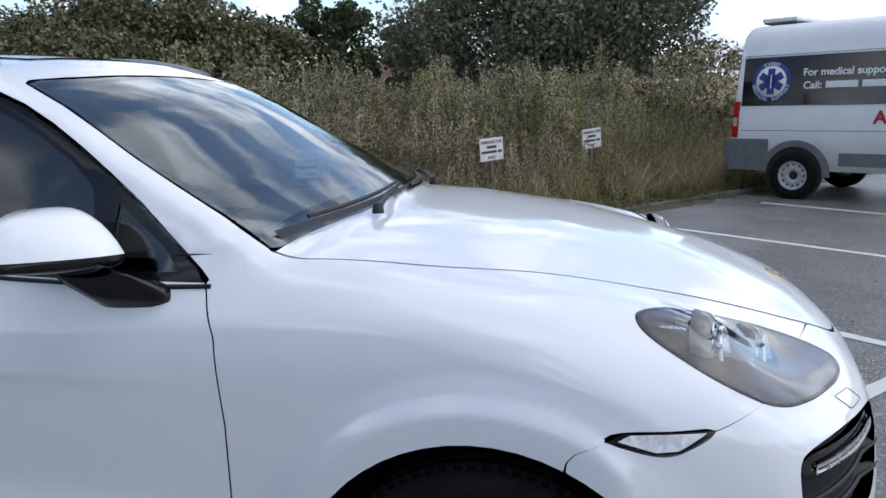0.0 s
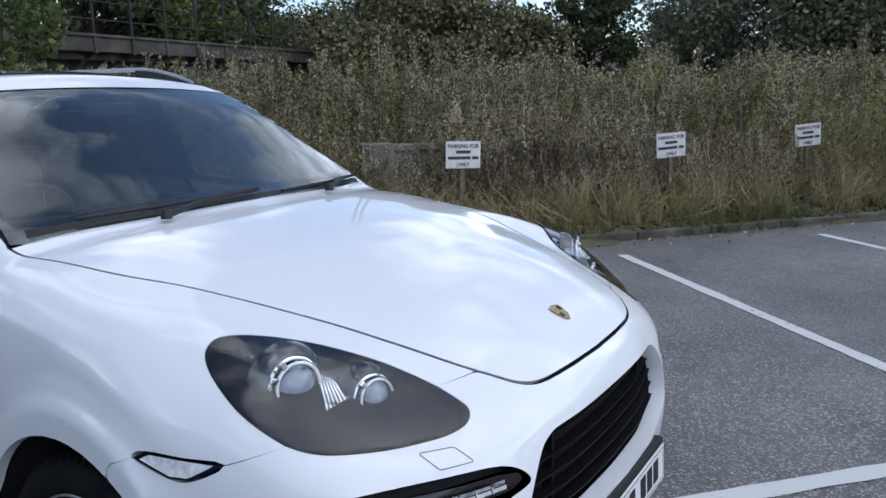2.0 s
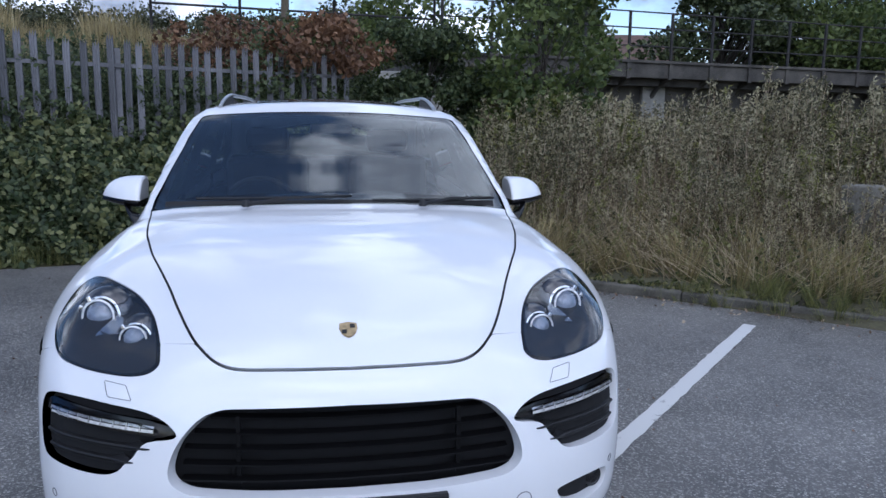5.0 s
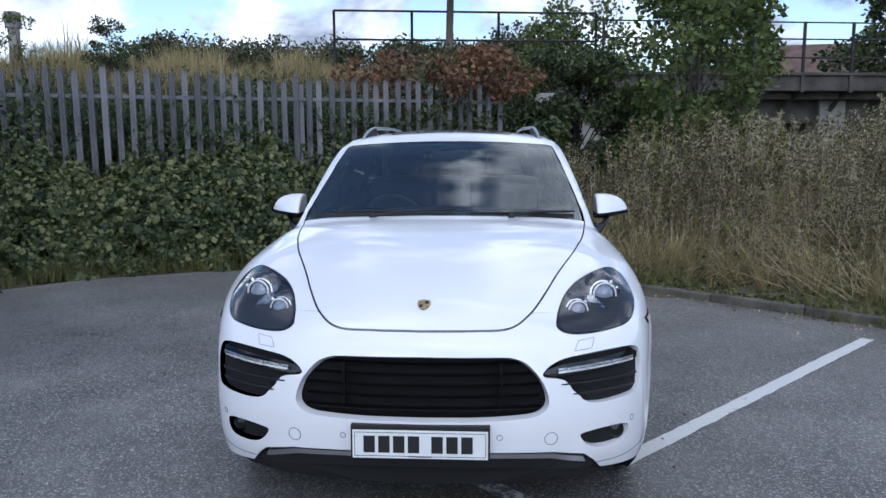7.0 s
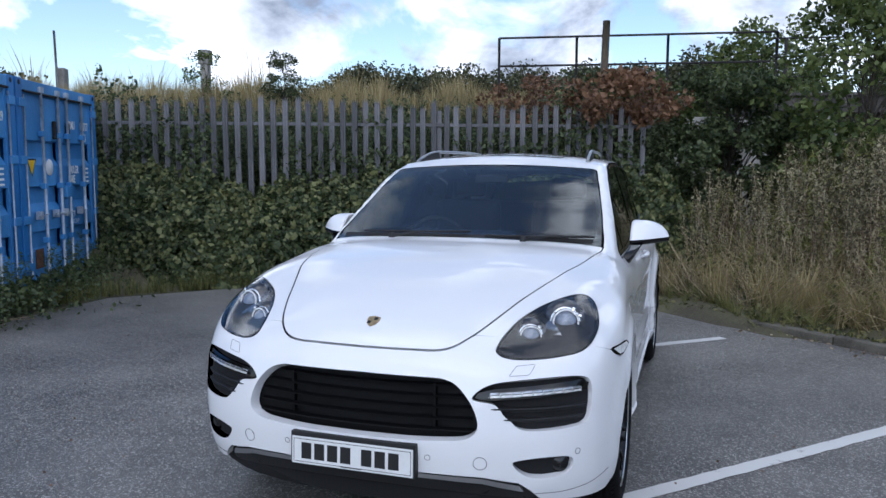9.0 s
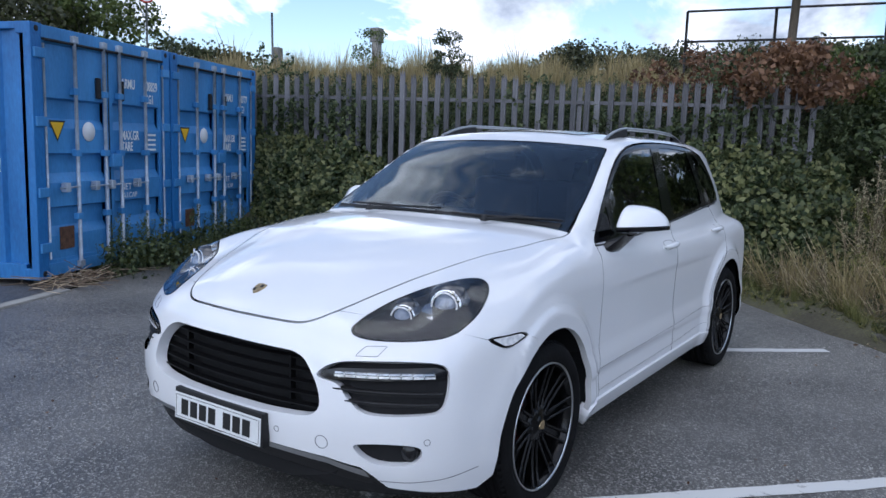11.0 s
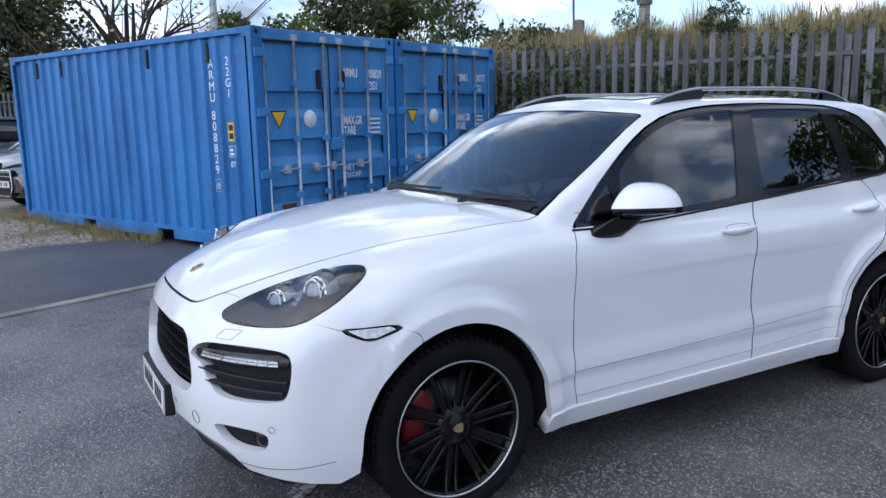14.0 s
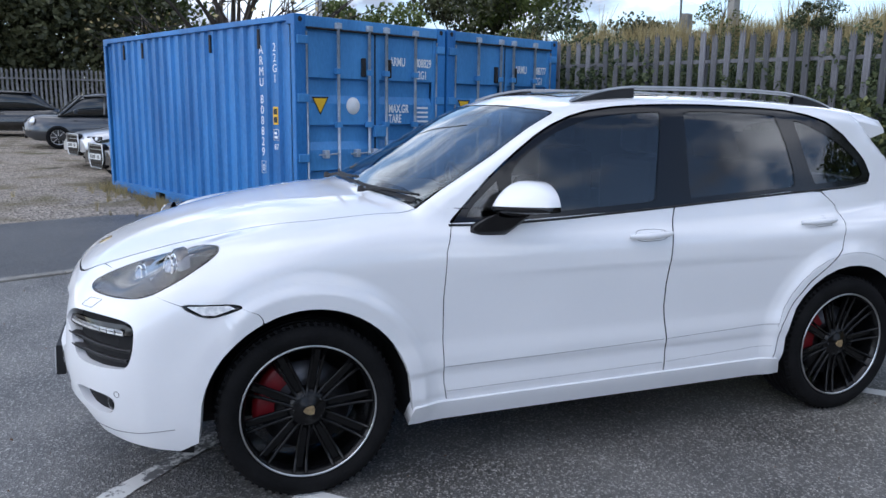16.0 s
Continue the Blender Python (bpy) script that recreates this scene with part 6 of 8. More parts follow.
def pale_mesh(h):
    """A W-shaped pale with a split, pointed head."""
    bm = bmesh.new()
    prof = [(-0.044, 0.0), (-0.033, 0.013), (-0.011, 0.004), (0.0, 0.011), (0.011, 0.004), (0.033, 0.013), (0.044, 0.0)]
    top = [h - 0.07, h + 0.01, h - 0.055, h + 0.03, h - 0.055, h + 0.01, h - 0.07]
    for back in (0, 1):
        lo = [bm.verts.new((x, -y + back * 0.003, 0)) for x, y in prof]
        mid = [bm.verts.new((x, -y + back * 0.003, h - 0.09)) for x, y in prof]
        hi = [bm.verts.new((x, -y + back * 0.003 - (0.012 if k in (1, 5) else 0), t)) for k, ((x, y), t) in enumerate(zip(prof, top))]
        for k in range(6):
            for a, b in ((lo, mid), (mid, hi)):
                f = (a[k], a[k + 1], b[k + 1], b[k])
                bm.faces.new(f[::-1] if back else f)
    me = bpy.data.meshes.new("pale")
    bm.to_mesh(me)
    bm.free()
    me.materials.append(steel)
    return me


pales = [pale_mesh(2.28), pale_mesh(2.25), pale_mesh(2.31)]
x = -3.2
while x < FL:
    ob = new("pale", pales[int(rng.integers(0, 3))])
    ob.parent = fence
    ob.matrix_local = pose(x + rng.normal(0, 0.006), rng.normal(0, 0.004), 0.33 + 0.04 * math.sin(x * 0.7) + rng.normal(0, 0.012), rng.normal(0, 0.3), rng.normal(0, 0.25), 0)
    x += 0.178
for z in (0.75, 2.25):
    part("fence_rail", block((-3.2, 0.004, z), (FL, 0.05, z + 0.05)), steel, fence)
for x in (-3.0, -0.25, 2.5, 5.25, 8.0):
    part("fence_post", block((x - 0.035, 0.05, 0), (x + 0.035, 0.11, 2.5)), steel, fence)

# bramble bank in front of the fence and at the lot's corner
def mound(n, s0, s1, prof, spread, size, mat, name, label, category, jag=0.2, face=(0.9, 0.4, 0.2)):
    """Leaves over a bank: prof gives (distance in front of the fence, height) pairs."""
    s = rng.uniform(s0, s1, n)
    t = rng.uniform(0, 1, n)
    pr = np.array(prof)
    kk = np.linspace(0, 1, len(pr))
    dd, zz = np.interp(t, kk, pr[:, 0]), np.interp(t, kk, pr[:, 1])
    wob = 1 + jag * (np.sin(s * 1.9) * 0.5 + np.sin(s * 4.3 + 1) * 0.3 + np.sin(s * 0.8 + 2) * 0.4)
    dd = dd + 0.17 * np.sin(s * 5.1 + 3 * np.sin(t * 7)) * np.sin(t * 11 + s * 2.3) + 0.09 * np.sin(s * 11.7 + t * 17)
    dd = dd * (0.12 + 0.88 * soft(-0.3, 1.7, s))
    zz = zz + 0.10 * t * np.sin(s * 9.3 + 2 * np.sin(s * 3.1)) + 0.08 * t * np.sin(s * 23.0)
    dep = rng.exponential(spread, n)
    q = FEN0 + np.outer(s, FD) - np.outer(np.maximum(dd - dep, -0.05), FN)
    z = np.maximum(zz * wob - dep * 0.5, 0.02) + np.clip(lie(q[:, 0], q[:, 1]), 0, 0.3)
    V, F = leaves(np.column_stack([q, z]), size, rng, 0.35, 1.35, np.array(face))
    return stuff(name, fast_mesh(name, V, F, mat), label, category)


mound(84000, -0.6, FL + 0.3, [(1.75, 0.0), (1.45, 0.45), (1.0, 0.8), (0.5, 1.0), (0.1, 1.16)], 0.17, 0.05, ivy, "bramble_bank", "dark green brambles and ivy climbing the fence", "brambles")
mound(9000, -0.6, FL + 0.3, [(1.8, 0.0), (1.5, 0.48), (1.05, 0.84), (0.55, 1.06), (0.15, 1.24)], 0.06, 0.066, bramble_light, "bramble_shoots", "lighter bramble leaves at the outside of the bank", "brambles")
mound(9000, -0.6, FL, [(0.14, 1.0), (0.08, 1.25), (0.0, 1.5), (-0.12, 1.95)], 0.06, 0.05, ivy, "fence_ivy", "ivy shoots among the fence pales", "ivy", 0.5)
# dark sheet behind the leaves; its colour stands in for the bank's inner shade
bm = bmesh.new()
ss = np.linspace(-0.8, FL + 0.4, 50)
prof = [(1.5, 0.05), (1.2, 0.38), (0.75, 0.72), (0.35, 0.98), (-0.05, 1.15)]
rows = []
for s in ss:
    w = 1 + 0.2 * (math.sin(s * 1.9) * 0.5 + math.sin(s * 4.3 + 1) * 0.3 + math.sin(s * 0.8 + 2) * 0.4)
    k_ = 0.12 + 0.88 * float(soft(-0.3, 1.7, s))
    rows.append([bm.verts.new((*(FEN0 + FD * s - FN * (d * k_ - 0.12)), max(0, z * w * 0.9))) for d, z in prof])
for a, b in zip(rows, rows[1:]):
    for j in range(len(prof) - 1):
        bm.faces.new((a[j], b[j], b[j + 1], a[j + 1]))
bramble_shade = material("bramble_inner_shade", (0.02, 0.022, 0.012), 0.95, var=0.5, scale=6, bump=0.6, bscale=40)
tagged(part("bramble_shade_sheet", bm, bramble_shade), "dark sheet standing in for the shade inside the brambles", "brambles", kind="stuff")

# grass fringe at the lot's edge on that side
q = []
edge = np.array([(-0.2, -5.75), (-1.0, -5.85), (-2.4, -5.65), (-3.5, -4.7), (-4.1, -3.5), (-4.65, -1.7), (-4.75, 0.2), (-4.1, 1.35), (-3.3, 1.75)])
for _ in range(620):
    t = rng.uniform(0, len(edge) - 1.001)
    a = edge[int(t)] + (edge[int(t) + 1] - edge[int(t)]) * (t - int(t))
    a = a + np.array([-0.75, -0.35]) * rng.exponential(0.22)
    q.append((a[0], a[1], 0.0))
q = np.array(q)
stuff("edge_grass", scatter(tm, q, rng.uniform(0.25, 0.62, len(q)), rng).mesh("edge_grass", fresh), "ragged grass at the tarmac's edge", "grass")

# ---- embankment behind the fence ----
def bank_points(n, s0, s1, f0, f1):
    s, f = rng.uniform(s0, s1, n), rng.uniform(f0, f1, n)
    p = FEN0 + np.outer(s, FD) + np.outer(f, FN)
    return np.column_stack([p, lie(p[:, 0], p[:, 1]) - 0.02]), s, f


P, s_, f_ = bank_points(2300, -9, FL + 1.0, 1.9, 9)
high = 0.62 + 0.38 * np.sin(1.9 * s_ + 0.8 * f_) * np.sin(0.73 * s_ - 1.1 * f_ + 1.0)
stuff("bank_grass", scatter(tm, P, rng.uniform(0.7, 1.9, len(P)) * high * np.where(rng.random(len(P)) < 0.06, 1.5, 1.0), rng).mesh("bank_grass", straw), "tall straw-coloured grass on the railway bank", "grass")
P, s_, f_ = bank_points(4200, -6, FL + 0.5, 0.12, 2.6)
stuff("bank_weeds", scatter([m[1] for m in wm], P, rng.uniform(0.8, 1.5, len(P)) * np.interp(f_, [0, 1, 2.6], [1.3, 1.1, 0.7]), rng).mesh("bank_weeds", ivy), "dark green weeds on the bank behind the fence", "weeds")

# concrete post and small pieces on the bank
post = thing("concrete_post", "dark weathered concrete post on the bank", "post", pose(-8.74, -8.49, 0.16, 0, 1, 10))
part("shaft", block((-0.09, -0.08, 2.4), (0.09, 0.08, 3.62), None, 0.015), concrete, post)
part("cap", block((-0.125, -0.11, 3.56), (0.125, 0.11, 3.86), None, 0.02), concrete, post)
far_stone = thing("stone_post", "old pale stone post in the grass", "post", pose(-16.2, -19.6, 0, 0, 0, 20))
part("shaft", block((-0.2, -0.16, 2.5), (0.2, 0.16, 5.0), None, 0.06), concrete, far_stone)


# ---- trees and bushes ----
def build_tree(name, label, category, at, trunk_h, radius, height, n_leaf, leaf_size, leaf_mat, seed, low=0.25, clumps=22, stems=1, thick=0.12, fill=1.0, bare=False):
    """Tapered trunk, forking limbs and a crown of leaf clumps with an uneven outline."""
    r = np.random.default_rng(seed)
    t = thing(name, label, category, pose(*at))
    bm = bmesh.new()
    centres = []
    for k in range(clumps):
        a = r.uniform(0, math.tau)
        e = low + (1 - low) * r.uniform(0.05, 1.0)
        rr = radius * math.sqrt(r.uniform(0.08, 1.0)) * (0.55 + 0.75 * math.sin(math.pi * min(1, max(0, (e - low) / (1 - low) * 0.85 + 0.12))))
        centres.append(Vector((math.cos(a) * rr, math.sin(a) * rr, height * e)))
    for q in range(stems):
        off = Vector((r.uniform(-1, 1), r.uniform(-1, 1), 0)) * (0.25 * (stems > 1))
        top = Vector((r.uniform(-0.15, 0.15) * radius, r.uniform(-0.15, 0.15) * radius, height * 0.8))
        pts = [off.lerp(top, u) + Vector((r.normal(0, 0.05), r.normal(0, 0.05), 0)) * radius * 0.3 for u in (0, 0.25, 0.5, 0.75, 1)]
        tube(bm, pts, [thick, thick * 0.75, thick * 0.5, thick * 0.3, thick * 0.12], 7)
        for c in centres[q::stems]:
            u = min(0.9, max(0.1, (c.z / height - 0.2) * 0.9))
            i = int(u * 4)
            b0 = pts[i].lerp(pts[min(4, i + 1)], u * 4 - i)
            m = b0.lerp(c, 0.5) + Vector((0, 0, r.uniform(-0.05, 0.12) * radius))
            tube(bm, [b0, m, c], [thick * 0.3, thick * 0.17, thick * 0.05], 5)
            if bare:
                for _ in range(7):
                    e2 = c + Vector((r.normal(), r.normal(), abs(r.normal()) * 0.8)) * radius * 0.19
                    s2 = m.lerp(c, r.uniform(0.1, 1.0))
                    k2 = s2.lerp(e2, 0.5) + Vector((r.normal(), r.normal(), r.normal())) * 0.08
                    tube(bm, [s2, k2, e2], [thick * 0.1, thick * 0.07, thick * 0.03], 4)
    part("trunk", bm, bark, t)
    per = n_leaf // clumps
    pts = []
    for c in centres:
        sc = radius * fill * r.uniform(0.18, 0.36)
        d = r.normal(size=(per, 3))
        d /= np.linalg.norm(d, axis=1, keepdims=True)
        d *= (r.uniform(0.25, 1.0, per) ** 0.5)[:, None] * sc
        d[:, 2] *= 0.75
        pts.append(np.array(c) + d + r.normal(0, 0.06 * radius, (per, 3)) * 0.4)
    pts = np.vstack(pts)
    V, F = leaves(pts, leaf_size, r, 0.4, 1.5)
    part("crown", fast_mesh("crown", V, F, leaf_mat), None, t)
    return t


def at_ground(x, y, dz=-0.05):
    return (x, y, float(lie(x, y)) + dz)


# sapling and ivy beside the bridge end
build_tree("sapling", "young green sycamore beside the bridge", "tree", at_ground(-8.4, 3.75), 1.2, 1.05, 4.3, 7000, 0.08, tree_leaf, 3, 0.08, 60, 3, 0.04, fill=1.6)
build_tree("ivy_bush", "large dark ivy bush at the end of the fence", "bush", at_ground(-9.0, 1.75), 0.5, 1.05, 2.9, 22000, 0.06, ivy, 4, 0.0, 50, 2, 0.06, fill=1.3)
build_tree("ivy_bush", "dark ivy bush behind the fence end", "bush", at_ground(-9.7, 0.55), 0.5, 1.0, 1.35, 10000, 0.06, ivy, 5, 0.0, 34, 2, 0.06, fill=1.3)
build_tree("dead_shrub", "shrub with dead russet leaves hanging over the fence", "bush", at_ground(-8.05, -0.1), 0.4, 0.85, 2.6, 3600, 0.065, rust, 6, 0.7, 40, 3, 0.025)
build_tree("dead_shrub", "shrub with dead russet leaves on the bank", "bush", at_ground(-8.7, -1.7), 0.4, 0.85, 1.95, 2600, 0.055, rust, 8, 0.5, 30, 3, 0.02)
build_tree("elder_bush", "thin green bush on the bank", "bush", at_ground(-9.9, 0.3), 0.4, 0.9, 2.1, 8000, 0.05, tree_leaf, 9, 0.1, 30, 2, 0.03, fill=1.5)
build_tree("elder_bush", "pale green bush on the bank behind the fence", "bush", at_ground(-12.5, -0.5), 0.4, 1.2, 1.1, 2600, 0.07, tree_leaf, 14, 0.2, 22, 2, 0.03)
build_tree("small_shrub", "small dark shrub on the skyline", "shrub", at_ground(-9.3, -7.0), 0.3, 0.36, 1.15, 3600, 0.03, dark_leaf, 10, 0.0, 40, 3, 0.012, fill=1.3)
build_tree("small_sapling", "thin sapling beside the concrete post", "sapling", at_ground(-8.0, -8.0), 0.3, 0.36, 1.15, 1300, 0.03, tree_leaf, 12, 0.1, 26, 3, 0.012, fill=1.2)
build_tree("bank_bush", "green bush on the bank behind the containers", "bush", at_ground(-9.0, -15.5), 0.4, 1.3, 1.6, 5000, 0.07, dark_leaf, 13, 0.1, 26, 2, 0.06)
for i, (x, y, r_, h_) in enumerate(((-50, -22, 5, 8.7), (-52, -16, 5, 8.6), (-55, -10, 5, 8.8), (-49, -27, 4, 7.3), (-44, -4, 4.5, 7.3), (-42, 2.5, 4.5, 7.8), (-58, -1, 6, 8.6))):
    build_tree("far_tree", "distant dark green tree beyond the railway", "tree", (x, y, 0.5), 2, r_, h_ - 0.6, 30000, 0.17, hedge_leaf, 30 + i, 0.02, 170, 1, 0.3, fill=1.0)
# trees behind the bridge
for i, (x, y, r_, h_, m_, n_) in enumerate(((-26, 16.6, 2.8, 8.6, dark_leaf, 18000), (-25.5, 20.2, 2.6, 7.0, tree_leaf, 13000), (-28, 23, 3.4, 8.8, dark_leaf, 17000), (-31, 29, 3.4, 8.2, dark_leaf, 15000), (-20.5, 7.0, 1.9, 6.6, tree_leaf, 10000), (-30, 4, 2.6, 7.4, tree_leaf, 6000), (-34, 35, 3.6, 8.0, dark_leaf, 12000))):
    build_tree("tree", "dark leafy tree behind the railway bridge", "tree", (x, y, 0.3), 2, r_, h_, n_, 0.15, m_, 50 + i, 0.06, 60, 1, 0.2, fill=1.3)
# dark hedge on the embankment beyond the weeds
for i, (x, y, r_, h_, m_, n_) in enumerate(((-27.0, 30.5, 2.8, 5.0, tree_leaf, 14000), (-23.0, 29.5, 3.0, 5.2, thorn_leaf, 20000), (-19.6, 27.5, 3.2, 5.6, thorn_leaf, 24000), (-16.2, 27.0, 3.1, 5.3, thorn_leaf, 24000), (-13.0, 26.5, 2.6, 4.5, thorn_leaf, 20000), (-18.2, 25.5, 2.4, 4.2, thorn_leaf, 14000), (-15.4, 23.0, 2.4, 3.4, thorn_leaf, 12000))):
    build_tree("hawthorn", "dense dark hawthorn on the embankment", "tree", at_ground(x, y), 1, r_, h_, n_, 0.13, m_, 70 + i, 0.03, 60, 2, 0.12, fill=1.5)
build_tree("dark_tree", "dark broken-topped tree against the sky", "tree", at_ground(-9.6, 29.5), 2, 1.7, 5.5, 18000, 0.10, dark_leaf, 80, 0.12, 44, 1, 0.16, fill=1.25)
build_tree("small_tree", "small dark tree in the distance", "tree", at_ground(-9.4, 39), 2, 1.2, 4.9, 5000, 0.14, dark_leaf, 81, 0.2, 24, 1, 0.1, fill=1.3)
build_tree("willow", "broad grey-green willow behind the weeds", "tree", at_ground(-2.9, 34), 1, 4.0, 7.6, 42000, 0.15, grey_leaf, 82, 0.03, 110, 3, 0.2, fill=1.5)
build_tree("willow", "grey-green willow beside another", "tree", at_ground(2.4, 34), 1, 3.6, 6.8, 32000, 0.15, grey_leaf, 83, 0.03, 90, 3, 0.18, fill=1.5)
build_tree("thicket", "brown-green thicket behind the van", "bush", at_ground(6.4, 31.0), 1, 2.6, 2.9, 12000, 0.10, weed_leaf, 84, 0.05, 40, 3, 0.1)
build_tree("thicket", "brown-green thicket at the verge", "bush", at_ground(3.4, 15.5), 1, 1.6, 1.4, 9000, 0.06, weed_leaf, 85, 0.05, 36, 3, 0.05)
build_tree("thicket", "dry brown thicket among the weeds", "bush", at_ground(-6.0, 17.5), 1, 2.4, 1.5, 11000, 0.06, weed_leaf, 86, 0.05, 36, 3, 0.05)
build_tree("thicket", "dry brown thicket in the field", "bush", at_ground(0.0, 22.0), 1, 2.8, 1.7, 12000, 0.07, weed_leaf, 87, 0.05, 36, 3, 0.05)
# yard trees beyond the containers
for i, (x, y, r_, h_, m_, n_) in enumerate(((9.0, -35.5, 3.8, 7.6, hedge_leaf, 20000), (5.2, -36, 3.6, 7.2, hedge_leaf, 18000), (14, -34, 4.2, 8.4, hedge_leaf, 14000), (1.6, -37, 2.4, 7.4, tree_leaf, 8000))):
    build_tree("yard_tree", "leafy tree behind the yard fence", "tree", at_ground(x, y), 2, r_, h_, n_, 0.18, m_, 90 + i, 0.03, 70, 1, 0.18, fill=1.6)
build_tree("bare_tree", "half-bare tree with tangled branches", "tree", at_ground(-0.3, -20.6), 2, 3.4, 6.0, 700, 0.08, straw, 97, 0.4, 30, 3, 0.26, bare=True)
for i, (x, y, r_, h_) in enumerate(((-6.5, -26, 2.4, 5.4), (-10.5, -27.5, 2.6, 7.2), (-13.2, -27, 2.4, 7.6), (-19, -26, 2.5, 5.0))):
    build_tree("scrub_tree", "scrubby tree on the bank behind the containers", "tree", at_ground(x, y), 1, r_, h_, 12000, 0.13, (tree_leaf, hedge_leaf)[i % 2], 110 + i, 0.03, 44, 2, 0.1, fill=1.3)
# hedge closing the lot behind the camera
for i in range(7):
    build_tree("hedge_tree", "tree at the far side of the car park", "tree", (46 + 3 * math.sin(i), -18 + 11 * i, -0.05), 2, 4.2, 5.0 + (i % 3), 4000, 0.22, dark_leaf, 130 + i, 0.1, 26, 1, 0.2)

# ---- railway bridge ----
girder = material("weathered_grey_girder_paint", (0.05, 0.046, 0.042), 0.85, 0.0, var=0.5, scale=1.5, bump=0.3, bscale=40, second=(0.10, 0.092, 0.08))
iron_rail = material("dark_rusty_railing", (0.03, 0.028, 0.027), 0.7, 0.2, var=0.4, scale=5)
bridge = thing("railway_bridge", "grey girder railway bridge with post railing", "bridge", pose(-17.0, 8.9, -0.2, 0, 0, 99))
part("deck", block((-6.0, 0.35, 3.0), (14.2, 6.5, 3.5)), girder, bridge)
part("lower_girder", block((-6.0, 0.95, 2.42), (14.2, 1.25, 3.02), None, 0.02), girder, bridge)
part("upper_girder", block((-6.0, -0.06, 3.2), (14.2, 0.3, 3.62), None, 0.02), girder, bridge)
part("top_flange", block((-6.0, -0.14, 3.62), (14.2, 0.36, 3.70), None, 0.01), girder, bridge)
part("bottom_flange", block((-6.0, 0.85, 2.34), (14.2, 1.35, 2.42), None, 0.01), girder, bridge)
for i in range(-4, 10):
    part("stiffener", block((1.42 * i - 0.06, -0.12, 3.16), (1.42 * i + 0.06, -0.062, 3.62), None, 0.01), girder, bridge)
    part("bracket", rod([(1.42 * i, 0.0, 3.2), (1.42 * i, 0.5, 2.98), (1.42 * i, 0.98, 2.6)], [0.05, 0.07, 0.09], 6), girder, bridge)
    part("railing_post", block((1.42 * i - 0.035, -0.095, 3.7), (1.42 * i + 0.035, -0.025, 5.07), None, 0.008), iron_rail, bridge)
for z in (4.1, 4.6, 5.05):
    part("railing_bar", rod([(-6.0, -0.06, z), (14.2, -0.06, z)], 0.022, 6), iron_rail, bridge)
for x in (1.5, 7.5, 13.4):
    part("pier", block((x - 0.4, 0.8, 0.0), (x + 0.4, 5.8, 3.0), None, 0.03), concrete, bridge)
part("back_wall", block((-6.0, 6.1, 0.0), (14.2, 6.5, 3.0)), concrete, bridge)
part("abutment", block((-8.5, -0.5, 0.0), (-4.5, 6.5, 3.1), None, 0.03), concrete, bridge)
bankrail = thing("bank_railing", "thin metal railing along the top of the bank", "railing")
RA, RB = Vector((-15.0, -3.8, 0)), Vector((-16.1, 3.1, 0))
for t in (0.0, 0.29, 0.62, 1.0):
    q = RA.lerp(RB, t)
    part("railing_post", rod([(q.x, q.y, 2.6), (q.x, q.y, 5.03)], 0.035, 6), iron_rail, bankrail)
for z in (5.03, 4.3):
    part("railing_bar", rod([(RA.x, RA.y, z), (RB.x, RB.y, z)], 0.03, 6), iron_rail, bankrail)
stump = thing("timber_post", "grey timber post in front of the railing", "post", pose(-11.1, -0.6, 0))
part("shaft", rod([(0, 0, 2.0), (0.02, 0, 3.4), (0.0, 0.03, 4.6)], [0.085, 0.08, 0.075], 9), post_wood, stump)

# masts and poles
galv = material("galvanised_pole", (0.36, 0.37, 0.38), 0.5, 0.6, var=0.2, scale=4)
mast = thing("railway_mast", "slim grey railway mast behind the bridge", "mast", pose(-30.4, 30.0, 0))
part("shaft", rod([(0, 0, 0), (0, 0, 13)], [0.12, 0.09], 8), galv, mast)
lat = thing("lattice_mast", "lattice railway mast above the trees", "mast", pose(-18.0, 26.2, 0, 0, 0, 30))
for dx, dy in ((-0.3, -0.3), (0.3, -0.3), (0.3, 0.3), (-0.3, 0.3)):
    part("leg", rod([(dx, dy, 0), (dx * 0.5, dy * 0.5, 12)], 0.05, 5), galv, lat)
for i in range(14):
    part("brace", rod([(-0.28, -0.28, 0.85 * i), (0.28, -0.28, 0.85 * i + 0.8)], 0.022, 4), galv, lat)
for x, y, h, r in ((-3.7, -23.6, 12, 0.13), (-15.4, -29.5, 11, 0.13), (-16.2, -30.1, 11, 0.07)):
    pl = thing("lamp_pole", "grey galvanised pole behind the containers", "pole", pose(x, y, 0))
    part("shaft", rod([(0, 0, 0), (0, 0, h)], [r, r * 0.8], 10), galv, pl)
tw = thing("thin_pole", "thin steel pole on the bank", "pole", pose(-16.0, -19.5, 0, 0, 1.5, 0))
part("shaft", rod([(0, 0, 2), (0, 0, 6.2)], 0.04, 6), galv, tw)
rs_red = material("road_sign_red", (0.5, 0.03, 0.03), 0.5, var=0.1)
rsn = thing("road_sign", "round white road sign with a red rim", "sign", pose(-14.7, -25.5, 0, 0, 0, -35))
part("pole", rod([(0, 0, 1), (0, 0, 7.0)], 0.04, 8), galv, rsn)
part("rim", lathe(bmesh.new(), [(0.3, 0.0), (0.3, 0.02), (0.24, 0.021)], pose(0, 0.06, 7.1, -90), 28), rs_red, rsn)
part("face", lathe(bmesh.new(), [(0.0, 0.019), (0.24, 0.02)], pose(0, 0.06, 7.1, -90), 28), sign_white, rsn)

